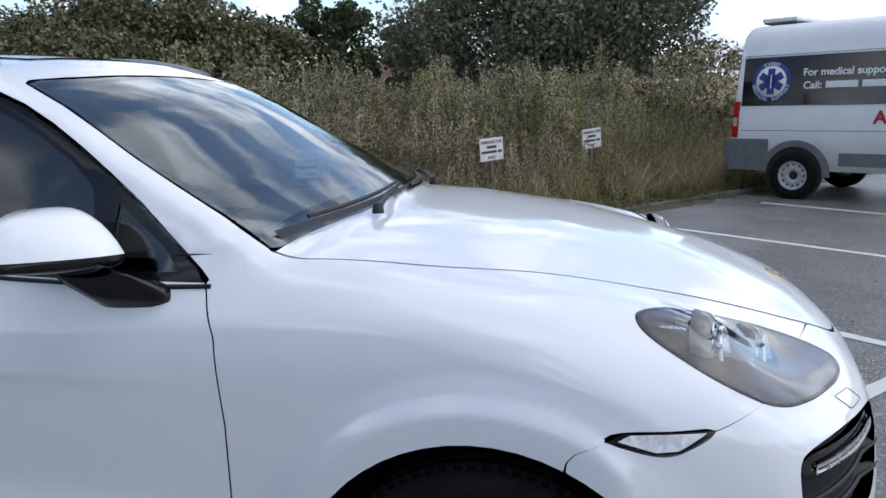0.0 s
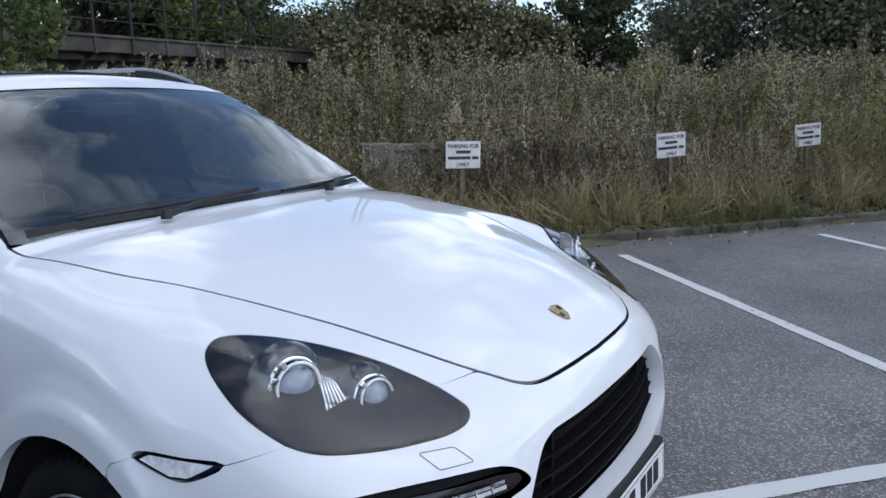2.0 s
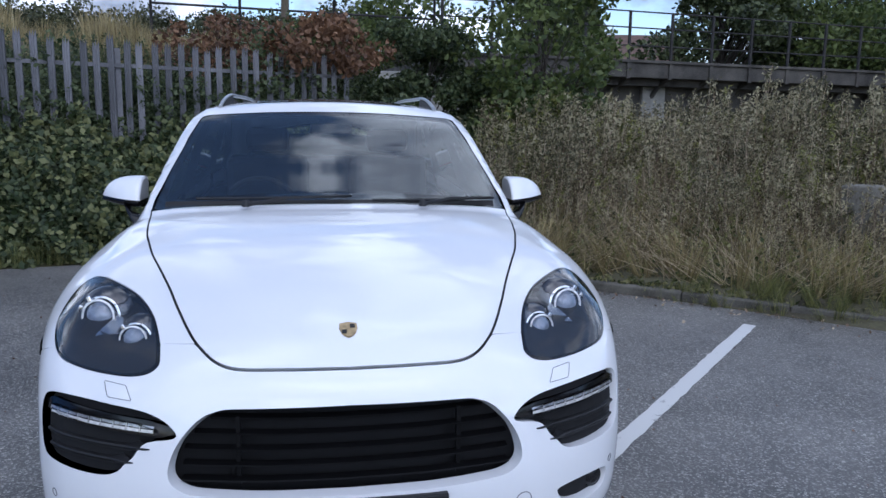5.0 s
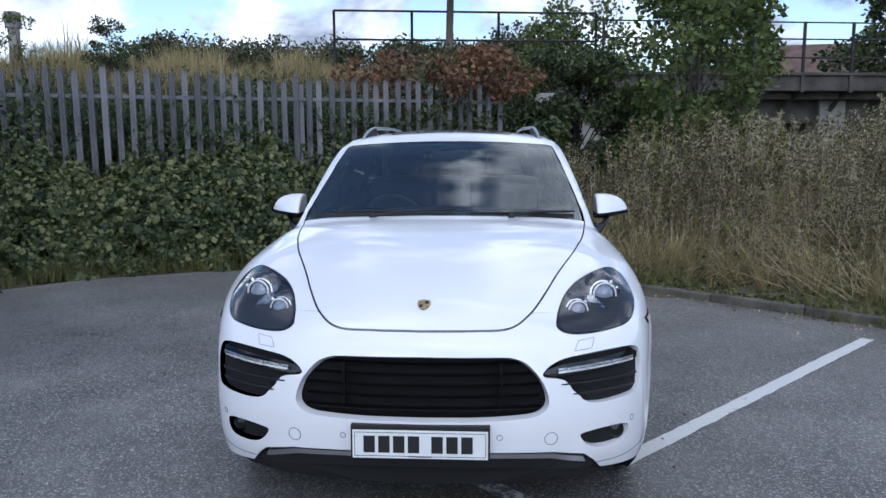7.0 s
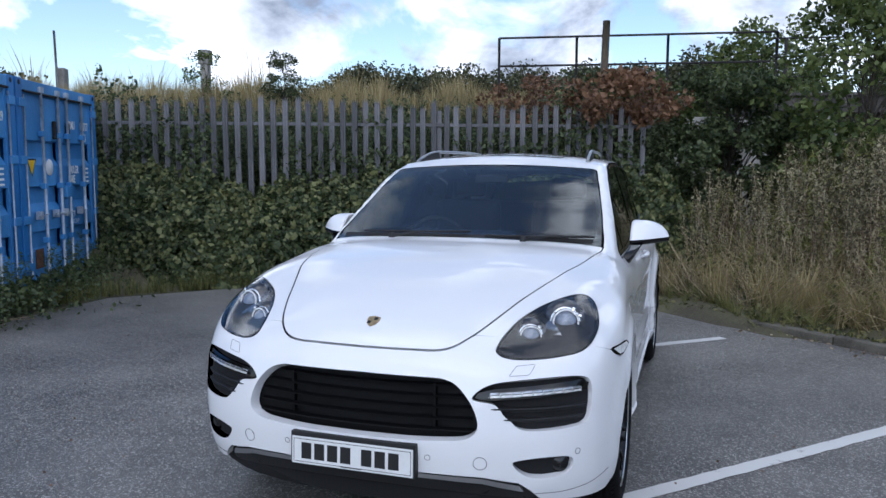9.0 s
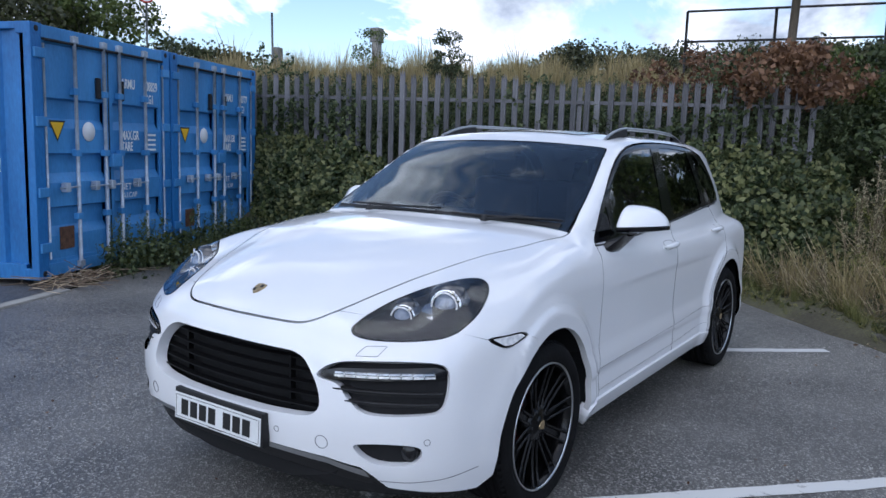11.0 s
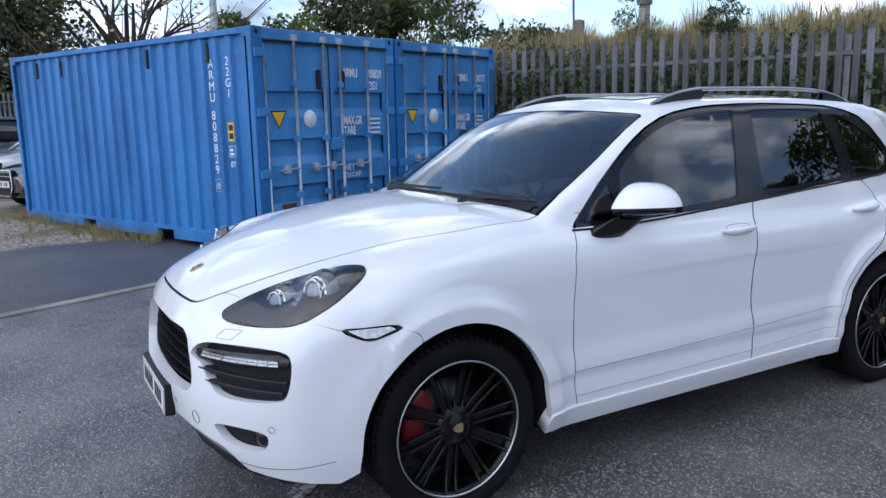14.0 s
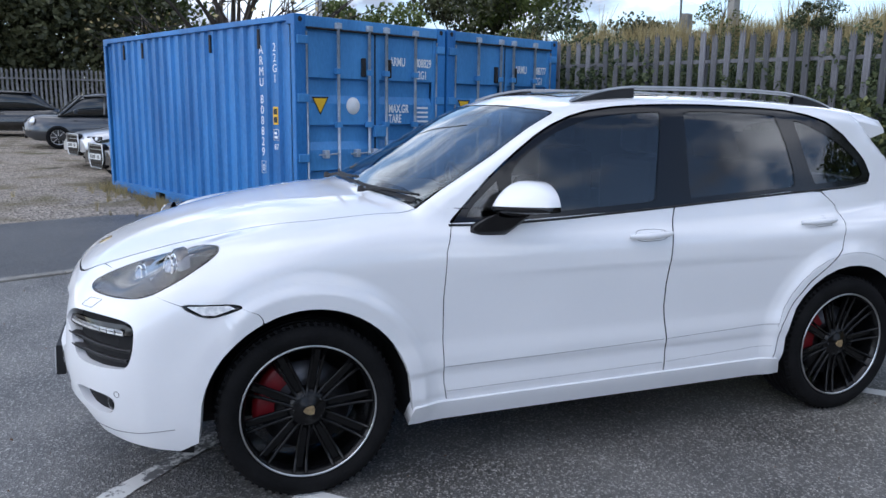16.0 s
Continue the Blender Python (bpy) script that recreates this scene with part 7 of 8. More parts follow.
# ---- shipping containers ----
blue = material("sun_faded_blue_container_paint", (0.018, 0.15, 0.43), 0.45, var=0.24, scale=1.6, bump=0.12, bscale=40, second=(0.035, 0.205, 0.52), stretch=(1, 1, 0.35))
blue_door = material("blue_door_paint", (0.05, 0.225, 0.52), 0.45, var=0.2, scale=1.6, bump=0.1, bscale=40, second=(0.08, 0.285, 0.60), stretch=(1, 1, 0.35))
gasket = material("black_door_gasket", (0.012, 0.012, 0.014), 0.7, var=0.2)
bar_steel = material("zinc_locking_bar", (0.42, 0.47, 0.54), 0.45, 0.35, var=0.25, scale=9)
yellow = material("yellow_warning_label", (0.75, 0.45, 0.02), 0.5, var=0.08)
white_mark = material("white_stencil_paint", (0.82, 0.83, 0.84), 0.6, var=0.1)
rust_mat = material("rust_streak", (0.10, 0.05, 0.03), 0.9, var=0.4, scale=20)


def build_container(at, number, side_text):
    c = thing("shipping_container", "blue twenty-foot steel shipping container, doors shut", "container", at, "shipping containers")
    L, W, H = 6.058, 2.438, 2.591
    # corrugated long sides
    for name, y, sgn in (("side_wall", 0.03, -1), ("side_wall", W - 0.03, 1)):
        bm = bmesh.new()
        cols = []
        n = 21
        p = (L - 0.3) / n
        for i in range(n):
            x0 = -0.15 - i * p
            for f, d in ((0.0, 0), (0.34, 0), (0.46, 0.038), (0.88, 0.038)):
                cols.append((x0 - f * p, d))
        cols.append((-0.15 - n * p, 0))
        lo = [bm.verts.new((x, y - sgn * d, 0.16)) for x, d in cols]
        hi = [bm.verts.new((x, y - sgn * d, H - 0.06)) for x, d in cols]
        for i in range(len(cols) - 1):
            bm.faces.new((lo[i], lo[i + 1], hi[i + 1], hi[i]))
        part(name, bm, blue, c)
    part("roof_panel", block((-L + 0.05, 0.05, H - 0.05), (-0.05, W - 0.05, H - 0.02)), blue, c)
    part("end_wall", block((-L + 0.02, 0.08, 0.1), (-L + 0.06, W - 0.08, H - 0.08)), blue, c)
    part("floor_pan", block((-L + 0.1, 0.1, 0.12), (-0.1, W - 0.1, 0.2)), gasket, c)
    for y0, y1 in ((0.0, 0.07), (W - 0.07, W)):
        part("top_rail", block((-L + 0.16, y0, H - 0.075), (-0.16, y1, H - 0.005), None, 0.006), blue, c)
        for x0, x1 in ((-0.16, -1.85), (-2.21, -3.85), (-4.21, -L + 0.16)):
            part("bottom_rail", block((x1, y0 + 0.008, 0.0), (x0, y1, 0.16), None, 0.006), blue, c)
        part("bottom_rail", block((-L + 0.16, y0 + 0.012, 0.115), (-0.16, y1, 0.162), None, 0.006), blue, c)
    for x in (-L, -0.09):
        for y in (0.0, W - 0.15):
            part("corner_post", block((x, y, 0.11), (x + 0.09, y + 0.15, H - 0.11), None, 0.01), blue, c)
    for x in (-L, -0.178):
        for y in (0.0, W - 0.162):
            for z in (0.0, H - 0.118):
                cc = part("corner_casting", block((x, y, z), (x + 0.178, y + 0.162, z + 0.118), None, 0.008), blue, c)
                if x > -1:
                    part("casting_hole", rod([(0.001, y + 0.081, z + 0.045), (0.0012, y + 0.081, z + 0.075)], 0.001, 4), gasket, cc)
                    part("casting_hole", lathe(bmesh.new(), [(0.0, 0.002), (0.03, 0.002), (0.032, 0.0)], pose(0.0, y + 0.081, z + 0.06, 90, 0, 90), 14), gasket, cc)
    part("door_header", block((-0.1, 0.15, H - 0.14), (-0.005, W - 0.15, H - 0.01), None, 0.006), blue_door, c)
    part("header_gutter", rod([(0.006, 0.17, H - 0.15), (0.006, W - 0.17, H - 0.15)], 0.016, 6), gasket, c)
    part("door_sill", block((-0.1, 0.15, 0.02), (-0.004, W - 0.15, 0.15), None, 0.006), blue_door, c)
    z0, z1 = 0.16, H - 0.16
    for di, (ya, yb) in enumerate(((0.155, 1.205), (1.233, 2.283))):
        prof = [(z0, 0.0)]
        for zc in (0.43, 0.99, 1.56):
            prof += [(zc, 0.0), (zc + 0.10, -0.062), (zc + 0.29, -0.062), (zc + 0.31, 0.0)]
        prof.append((z1, 0.0))
        bm = bmesh.new()
        ys4 = (ya + 0.05, yb - 0.05)
        rows = [[bm.verts.new((-0.035 + d, y, z)) for y in ys4] for z, d in prof]
        for p_, q_ in zip(rows, rows[1:]):
            bm.faces.new((p_[0], p_[1], q_[1], q_[0]))
        dr = part("door_leaf", bm, blue_door, c)
        for y0, y1 in ((ya, ya + 0.055), (yb - 0.055, yb)):
            part("door_stile", block((-0.06, y0, z0 - 0.01), (-0.024, y1, z1 + 0.01), None, 0.004), blue_door, dr)
        for zz in (z0 - 0.012, z1 - 0.02):
            part("door_edge", block((-0.058, ya, zz), (-0.022, yb, zz + 0.04), None, 0.004), blue_door, dr)
        part("door_gasket", block((-0.062, yb - 0.004 if di == 0 else ya - 0.024, z0), (-0.03, yb + 0.024 if di == 0 else ya + 0.004, z1)), gasket, dr)
        for yb_ in ((0.62, 1.10) if di == 0 else (1.38, 1.88)):
            bar = part("locking_bar", rod([(0.012, yb_, 0.05), (0.012, yb_, H - 0.06)], 0.02, 8), bar_steel, dr)
            for zz in (0.1, 0.62, 1.3, 1.95, H - 0.1):
                part("bar_bracket", block((-0.03, yb_ - 0.045, zz - 0.035), (0.034, yb_ + 0.045, zz + 0.035), None, 0.006), blue_door if 0.2 < zz < 2.3 else bar_steel, bar)
            part("bar_handle", rod([(0.034, yb_, 0.95), (0.045, yb_ - 0.10, 0.94), (0.04, yb_ - 0.32, 0.935)], 0.011, 6), bar_steel, bar)
            part("handle_catch", block((-0.02, yb_ - 0.24, 0.89), (0.055, yb_ - 0.17, 0.99), None, 0.01), bar_steel, bar)
        yh = 0.10 if di == 0 else W - 0.10
        for zz in (0.33, 0.9, 1.62, 2.3):
            part("hinge", block((-0.03, yh - 0.075, zz - 0.05), (0.022, yh + 0.075, zz + 0.05), None, 0.008), blue_door, dr)
        part("hinge_rod", rod([(0.004, 0.165 if di == 0 else W - 0.165, 0.2), (0.004, 0.165 if di == 0 else W - 0.165, 2.4)], 0.012, 6), bar_steel, dr)
    part("lock_box", block((-0.03, 1.16, 1.14), (0.06, 1.34, 1.29), None, 0.01), blue_door, c)
    for yv in (1.02, 1.44):
        part("vent_cover", block((-0.03, yv - 0.03, 1.90), (0.012, yv + 0.03, 2.13), None, 0.01), gasket, c)
    part("data_plate", block((-0.03, 0.35, 0.28), (-0.022, 0.57, 0.52)), rust_mat, c)
    # labels
    front = pose(-0.031, 0, 0, 90, 0, 90)
    tri = bmesh.new()
    tri.faces.new([tri.verts.new(front @ Vector((0.37 + dx * 0.10, 1.545 + dz * 0.10, 0.002))) for dx, dz in ((-1, 0.75), (0, -1.0), (1, 0.75))][::-1])
    tb = bmesh.new()
    tb.faces.new([tb.verts.new(front @ Vector((0.37 + dx * 0.125, 1.545 + dz * 0.125, 0.001))) for dx, dz in ((-1, 0.75), (0, -1.0), (1, 0.75))][::-1])
    part("label_edge", tb, ink, c)
    part("warning_label", tri, yellow, c, "yellow triangular warning label")
    part("white_disc", lathe(bmesh.new(), [(0.0, 0.002), (0.105, 0.002), (0.106, 0.0)], front @ Matrix.Translation((0.87, 1.535, 0)), 32), white_mark, c)
    slim_ = Matrix.Diagonal((0.62, 1, 1, 1))
    words("ARMU", 0.155, white_mark, c, front @ pose(1.47, 2.06, 0.001) @ slim_, bold=0.003)
    words(number, 0.155, white_mark, c, front @ pose(1.915, 2.06, 0.001) @ slim_, bold=0.003)
    words("22G1", 0.15, white_mark, c, front @ pose(1.915, 1.905, 0.001) @ slim_, bold=0.003)
    words("MAX.GR", 0.15, white_mark, c, front @ pose(1.45, 1.455, 0.001) @ slim_, bold=0.003)
    words("TARE", 0.15, white_mark, c, front @ pose(1.45, 1.325, 0.001) @ slim_, bold=0.003)
    for k in range(4):
        part("weight_bar", block((-0.032, 1.95, 1.325 + 0.06 * k), (-0.0285, 2.15, 1.35 + 0.06 * k)), white_mark, c)
    words("NET", 0.11, white_mark, c, front @ pose(1.42, 0.86, 0.001))
    words("CU.CAP", 0.09, white_mark, c, front @ pose(1.42, 0.765, 0.001))
    part("check_digit_frame", rod([front @ Vector((2.33 + dx, 2.115 + dz, 0.001)) for dx, dz in ((-0.04, -0.06), (0.04, -0.06), (0.04, 0.07), (-0.04, 0.07))], 0.004, 4, True), white_mark, c)
    if side_text:
        sd = pose(0, 0.029, 0, 90, 0, 0)
        for k, ch in enumerate("ARMU"):
            words(ch, 0.15, white_mark, c, sd @ pose(-0.82, 2.16 - 0.132 * k, 0.001), align="CENTER")
        for k, ch in enumerate(number):
            words(ch, 0.15, white_mark, c, sd @ pose(-0.82, 1.55 - 0.132 * k, 0.001), align="CENTER")
        words("0", 0.12, white_mark, c, sd @ pose(-0.82, 0.70, 0.001), align="CENTER")
        part("check_digit_frame", rod([sd @ Vector((-0.82 + dx, 0.74 + dz, 0.001)) for dx, dz in ((-0.05, -0.07), (0.05, -0.07), (0.05, 0.08), (-0.05, 0.08))], 0.005, 4, True), white_mark, c)
        for k, ch in enumerate("22G1"):
            words(ch, 0.14, white_mark, c, sd @ pose(-0.50, 2.18 - 0.125 * k, 0.001), align="CENTER")
        part("height_label", block((-0.555, 0.024, 1.29), (-0.445, 0.0285, 1.51)), yellow, c, "black and yellow height label")
        for k in range(2):
            part("height_bar", block((-0.54, 0.0225, 1.315 + 0.10 * k), (-0.46, 0.0242, 1.385 + 0.10 * k)), ink, c)
        part("approval_frame", rod([sd @ Vector((dx, dz, 0.001)) for dx, dz in ((-0.56, 1.10), (-0.44, 1.10), (-0.44, 1.23), (-0.56, 1.23))], 0.006, 4, True), white_mark, c)
        for k in range(2):
            part("approval_bar", block((-0.54, 0.0265, 1.12 + 0.05 * k), (-0.47 - 0.02 * k, 0.0285, 1.15 + 0.05 * k)), white_mark, c)
        words("87", 0.10, white_mark, c, sd @ pose(-0.50, 0.98, 0.001), align="CENTER")
        for x in (-0.85, -2.15, -4.45, -5.2):
            part("lashing_mark", block((x - 0.025, 0.006, 2.22), (x + 0.025, 0.03, 2.46), None, 0.008), gasket, c)
    return c


build_container(BOX, "808829", True)
build_container(BOX @ Matrix.Translation((0, 2.478, 0)), "808777", False)

# weeds and sticks at the containers' foot
q = []
for _ in range(150):
    yl = rng.uniform(0.4, 5.2)
    v = BOX @ Vector((0.12 + rng.exponential(0.2) * (0.4 + 0.5 * (yl > 1.2)), yl, -0.06))
    if yl > 0.75:
        q.append(tuple(v))
q = np.array(q)
stuff("foot_weeds", scatter([m[1] for m in wm], q, rng.uniform(0.25, 0.7, len(q)), rng).mesh("foot_weeds", tree_leaf), "green weeds growing at the foot of the containers", "weeds")
P = np.array([tuple(BOX @ Vector((0.15 + rng.exponential(0.22), rng.uniform(0.7, 5.3), rng.uniform(-0.05, 0.3)))) for _ in range(3500)])
V, F = leaves(P, 0.04, rng, 0.5, 1.5)
stuff("foot_leaves", fast_mesh("foot_leaves", V, F, ivy), "low creeping leaves before the container doors", "weeds")
a = np.array([tuple(BOX @ Vector((rng.normal(0.2, 0.12), rng.normal(0.35, 0.3), rng.uniform(-0.06, 0.05)))) for _ in range(170)])
b = a + rng.normal(0, 1, a.shape) * [0.18, 0.18, 0.05]
b[:, 2] = np.maximum(b[:, 2], 0.01)
V, F = twig(a, b, 0.005, 0.003)
stuff("twig_litter", fast_mesh("twig_litter", V, F, stalk_mat), "heap of dry twigs beside the container corner", "twigs")
q = np.array([tuple(BOX @ Vector((-rng.uniform(2.0, 6.2), -rng.exponential(0.18), -0.06))) for _ in range(170)])
q[:, 2] = lie(q[:, 0], q[:, 1])
stuff("container_grass", scatter(tm, q, rng.uniform(0.2, 0.5, len(q)), rng).mesh("container_grass", straw), "sparse dry grass along the container side", "grass")

# litter and chippings on the tarmac
n_ = 900
P = np.column_stack([rng.uniform(-4.5, 7, n_), rng.uniform(-5.2, 8, n_), np.full(n_, 0.006)])
kd = (P[:, 0] - KERB0[0]) * KN[0] + (P[:, 1] - KERB0[1]) * KN[1]
P = P[kd < -0.05]
V, F = leaves(P, 0.013, rng, 3.0, 1.4)
stuff("leaf_litter", fast_mesh("leaf_litter", V, F, rust), "small dead leaves scattered on the tarmac", "litter")
n_ = 700
s_, d_ = rng.uniform(-1, 19, n_), -rng.exponential(0.12, n_)
q = KERB0 + np.outer(s_, KD) + np.outer(d_, KN)
V, F = leaves(np.column_stack([q, np.full(n_, 0.01)]), 0.025, rng, 2.0, 1.5)
stuff("gutter_litter", fast_mesh("gutter_litter", V, F, stalk_mat), "dead leaves gathered against the kerb", "litter")

# yard fence behind the parked cars
fence_b = thing("yard_fence", "grey steel palisade fence behind the yard", "fence", pose(-3.0, -29.2, 0.42, 0, 0, 1))
steel_dark = material("pale_galvanised_steel", (0.20, 0.20, 0.205), 0.65, 0.1, var=0.3, scale=3)
pale_b = pale_mesh(2.35)
pale_b.materials[0] = steel_dark
for i in range(96):
    ob = new("pale", pale_b)
    ob.parent = fence_b
    ob.matrix_local = pose(0.16 * i, 0.0, rng.normal(0, 0.01))
for z in (0.4, 1.95):
    part("fence_rail", block((0, 0.004, z), (15.3, 0.05, z + 0.05)), steel_dark, fence_b)
for i in range(6):
    part("fence_post", block((2.5 + 2.75 * i - 0.06, 0.01, 0), (2.5 + 2.75 * i + 0.06, 0.12, 2.38), None, 0.01), steel_dark, fence_b)

# ---- parked cars and the van ----
def build_small_car(label, at, L, W, H, mat, hood, nose, group="cars in the yard", tall_grille=False):
    """A parked car: lofted body and cabin, windows, lamps, grille, wheels."""
    c = thing("parked_car", label, "car", at, group)
    h = L / 2
    belt = H * 0.62

    def loft(name, xs, zlo, ztop, half, mat_, parent, n=9):
        bm = bmesh.new()
        rows = []
        for x in xs:
            zl, zt, w = float(curve(np.array([x]), zlo)[0]), float(curve(np.array([x]), ztop)[0]), float(curve(np.array([x]), half)[0])
            ring = []
            for k in range(n * 2 + 1):
                a = math.pi * k / (n * 2)
                yy = math.copysign(abs(math.cos(a)) ** 0.42, math.cos(a)) * w
                zz = zl + (zt - zl) * math.sin(a) ** 0.55
                ring.append(bm.verts.new((x, yy, zz)))
            rows.append(ring)
        for a_, b_ in zip(rows, rows[1:]):
            for k in range(n * 2):
                f = bm.faces.new((a_[k], a_[k + 1], b_[k + 1], b_[k]))
                f.smooth = True
            bm.faces.new((a_[0], b_[0], b_[-1], a_[-1]))
        bm.faces.new(rows[0])
        bm.faces.new(rows[-1])
        bmesh.ops.recalc_face_normals(bm, faces=bm.faces)
        return part(name, bm, mat_, parent)

    xs = np.linspace(-h, h, 34)
    loft("body", xs, ((-h, 0.34), (-h + 0.3, 0.22), (h - 0.3, 0.22), (h, 0.36)), ((-h, belt * 0.86), (-h + 0.15, belt), (0, belt), (hood, belt), (h - 0.35, nose), (h - 0.05, nose * 0.86), (h, nose * 0.78)), ((-h, W * 0.40), (-h + 0.4, W * 0.485), (0, W / 2), (h - 0.7, W * 0.49), (h - 0.2, W * 0.42), (h, W * 0.33)), mat, c)
    loft("cabin_glass", np.linspace(-h + 0.25, hood + 0.05, 20), ((-h, belt - 0.05), (h, belt - 0.05)), ((-h + 0.25, belt), (-h * 0.55, H * 0.97), (-0.1, H), (hood * 0.35, H * 0.96), (hood + 0.05, belt)), ((-h + 0.25, W * 0.36), (0, W * 0.42), (hood + 0.05, W * 0.40)), car_glass, c)
    loft("roof", np.linspace(-h * 0.62, hood * 0.34, 12), ((-h, H - 0.10), (h, H - 0.10)), ((-h * 0.62, H * 0.965), (-0.1, H + 0.01), (hood * 0.34, H * 0.965)), ((-h, W * 0.36), (0, W * 0.385), (h, W * 0.36)), mat, c)
    for s in (1, -1):
        part("pillar", rod([(hood * 0.98, s * W * 0.43, belt), (hood * 0.38, s * W * 0.355, H * 0.955)], 0.035, 6), mat, c)
        part("pillar", rod([(-0.15, s * W * 0.47, belt - 0.02), (-0.2, s * W * 0.385, H * 0.95)], 0.035, 6), mat, c)
        if tall_grille:
            lamp_at = facing((h - 0.20, s * W * 0.37, nose * 0.80), (0.80, s * 0.5, 0.30))
            hl = part("headlamp", block((-0.20, -0.065, -0.03), (0.17, 0.06, 0.022), lamp_at, 0.025), gloss_black, c, "wide slanted headlamp")
            part("lamp_lens", lathe(bmesh.new(), [(0, 0.036), (0.03, 0.032), (0.048, 0.018)], lamp_at @ Matrix.Translation((0.05, 0, 0)), 14), car_lamp, hl)
            part("lamp_lens", lathe(bmesh.new(), [(0, 0.036), (0.03, 0.032), (0.044, 0.018)], lamp_at @ Matrix.Translation((-0.08, 0, 0)), 14), car_lamp, hl)
        else:
            lamp_at = facing((h - 0.17, s * W * 0.36, nose * 0.80), (0.85, s * 0.45, 0.25))
            hl = part("headlamp", lathe(bmesh.new(), [(0.0, 0.02), (0.06, 0.022), (0.115, 0.012), (0.13, -0.01)], lamp_at, 20), satin, c, "round headlamp")
            part("lamp_lens", lathe(bmesh.new(), [(0, 0.042), (0.06, 0.034), (0.098, 0.018)], lamp_at, 18), car_lamp, hl)
            part("driving_lamp", lathe(bmesh.new(), [(0, 0.03), (0.05, 0.022), (0.075, 0.0)], facing((h - 0.10, s * W * 0.33, nose * 0.56), (0.9, s * 0.4, 0.05)), 16), car_lamp, c)
        part("door_mirror", block((hood * 0.55, s * (W / 2 + 0.07) - 0.07, belt + 0.02), (hood * 0.55 + 0.1, s * (W / 2 + 0.07) + 0.07, belt + 0.14), None, 0.03), mat, c)
        for cx in (h - 0.78, -h + 0.72):
            w = new("wheel")
            w.parent = c
            w.matrix_local = pose(cx, s * (W / 2 - 0.11), 0.31, -90 * s)
            part("tyre", lathe(bmesh.new(), [(0.2, 0.10), (0.27, 0.12), (0.305, 0.10), (0.31, 0.06), (0.31, -0.09), (0.2, -0.1)], None, 32), rubber, w)
            bm = lathe(bmesh.new(), [(0.0, 0.085), (0.05, 0.09), (0.055, 0.08)], None, 20)
            lathe(bm, [(0.2, 0.105), (0.19, 0.1), (0.185, 0.02)], None, 32)
            for k in range(8):
                cuboid(bm, (0.04, -0.012, 0.07), (0.195, 0.012, 0.095), pose(0, 0, 0, 0, 0, 45 * k))
            part("rim", bm, satin, w)
            part("hub_shadow", lathe(bmesh.new(), [(0.0, 0.0), (0.2, 0.0)], None, 24), gasket, w)
    if tall_grille:
        g = part("grille", block((h - 0.10, -0.33, 0.27), (h + 0.02, 0.33, nose * 0.93), None, 0.05), gloss_black, c)
        part("grille_frame", rod([(h + 0.022, y_, z_) for y_, z_ in ((-0.24, 0.28), (0.24, 0.28), (0.33, 0.46), (0.31, nose * 0.92), (-0.31, nose * 0.92), (-0.33, 0.46))], 0.014, 6, True), satin, g, "bright grille surround")
        for k in range(6):
            part("grille_bar", block((h + 0.018, -0.30, 0.34 + k * (nose * 0.9 - 0.36) / 5), (h + 0.028, 0.30, 0.352 + k * (nose * 0.9 - 0.36) / 5)), satin if k > 3 else matt_black, g)
        for s in (1, -1):
            part("side_inlet", block((h - 0.22, s * 0.56 - 0.15, 0.28), (h - 0.10, s * 0.56 + 0.15, 0.46), None, 0.03), gloss_black, c)
        pz = nose * 0.55
    else:
        part("grille", block((h - 0.06, -0.30, 0.27), (h + 0.015, 0.30, 0.40), None, 0.03), gloss_black, c)
        part("bumper_strip", block((h - 0.05, -0.34, nose * 0.70), (h + 0.012, 0.34, nose * 0.73), None, 0.01), satin, c)
        pz = nose * 0.5
    plate = part("number_plate", block((h + 0.028, -0.26, pz), (h + 0.043, 0.26, pz + 0.11), None, 0.003), plate_white, c)
    for k in range(7):
        if k != 4:
            part("plate_bar", block((h + 0.042, -0.21 + 0.062 * k, pz + 0.022), (h + 0.045, -0.17 + 0.062 * k, pz + 0.09)), ink, plate)
    for s in (1, -1):
        part("door_handle", block((-0.55, s * W * 0.497 - 0.02, belt * 0.86), (-0.38, s * W * 0.497 + 0.02, belt * 0.86 + 0.03), None, 0.008), mat, c)
        part("sill_strip", block((-h + 1.1, s * W * 0.48 - 0.02, 0.21), (h - 1.15, s * W * 0.48 + 0.02, 0.27), None, 0.01), matt_black, c)
    return c


car_glass = material("parked_car_glass", (0.015, 0.018, 0.02), 0.03, var=0.1, coat=0.5)
car_lamp = material("parked_car_lamp", (0.6, 0.62, 0.65), 0.08, 0.5, var=0.2, scale=30)
grey_paint = material("dark_grey_car_paint", (0.045, 0.05, 0.058), 0.3, 0.3, var=0.05, coat=1.0)
silver_paint = material("silver_car_paint", (0.55, 0.56, 0.58), 0.3, 0.5, var=0.04, coat=1.0)
black_paint = material("black_car_paint", (0.01, 0.01, 0.012), 0.2, var=0.05, coat=1.0)


def yard(x, y, turn):
    return pose(x, y, float(lie(x, y)) + 0.02, 0, 0, turn)


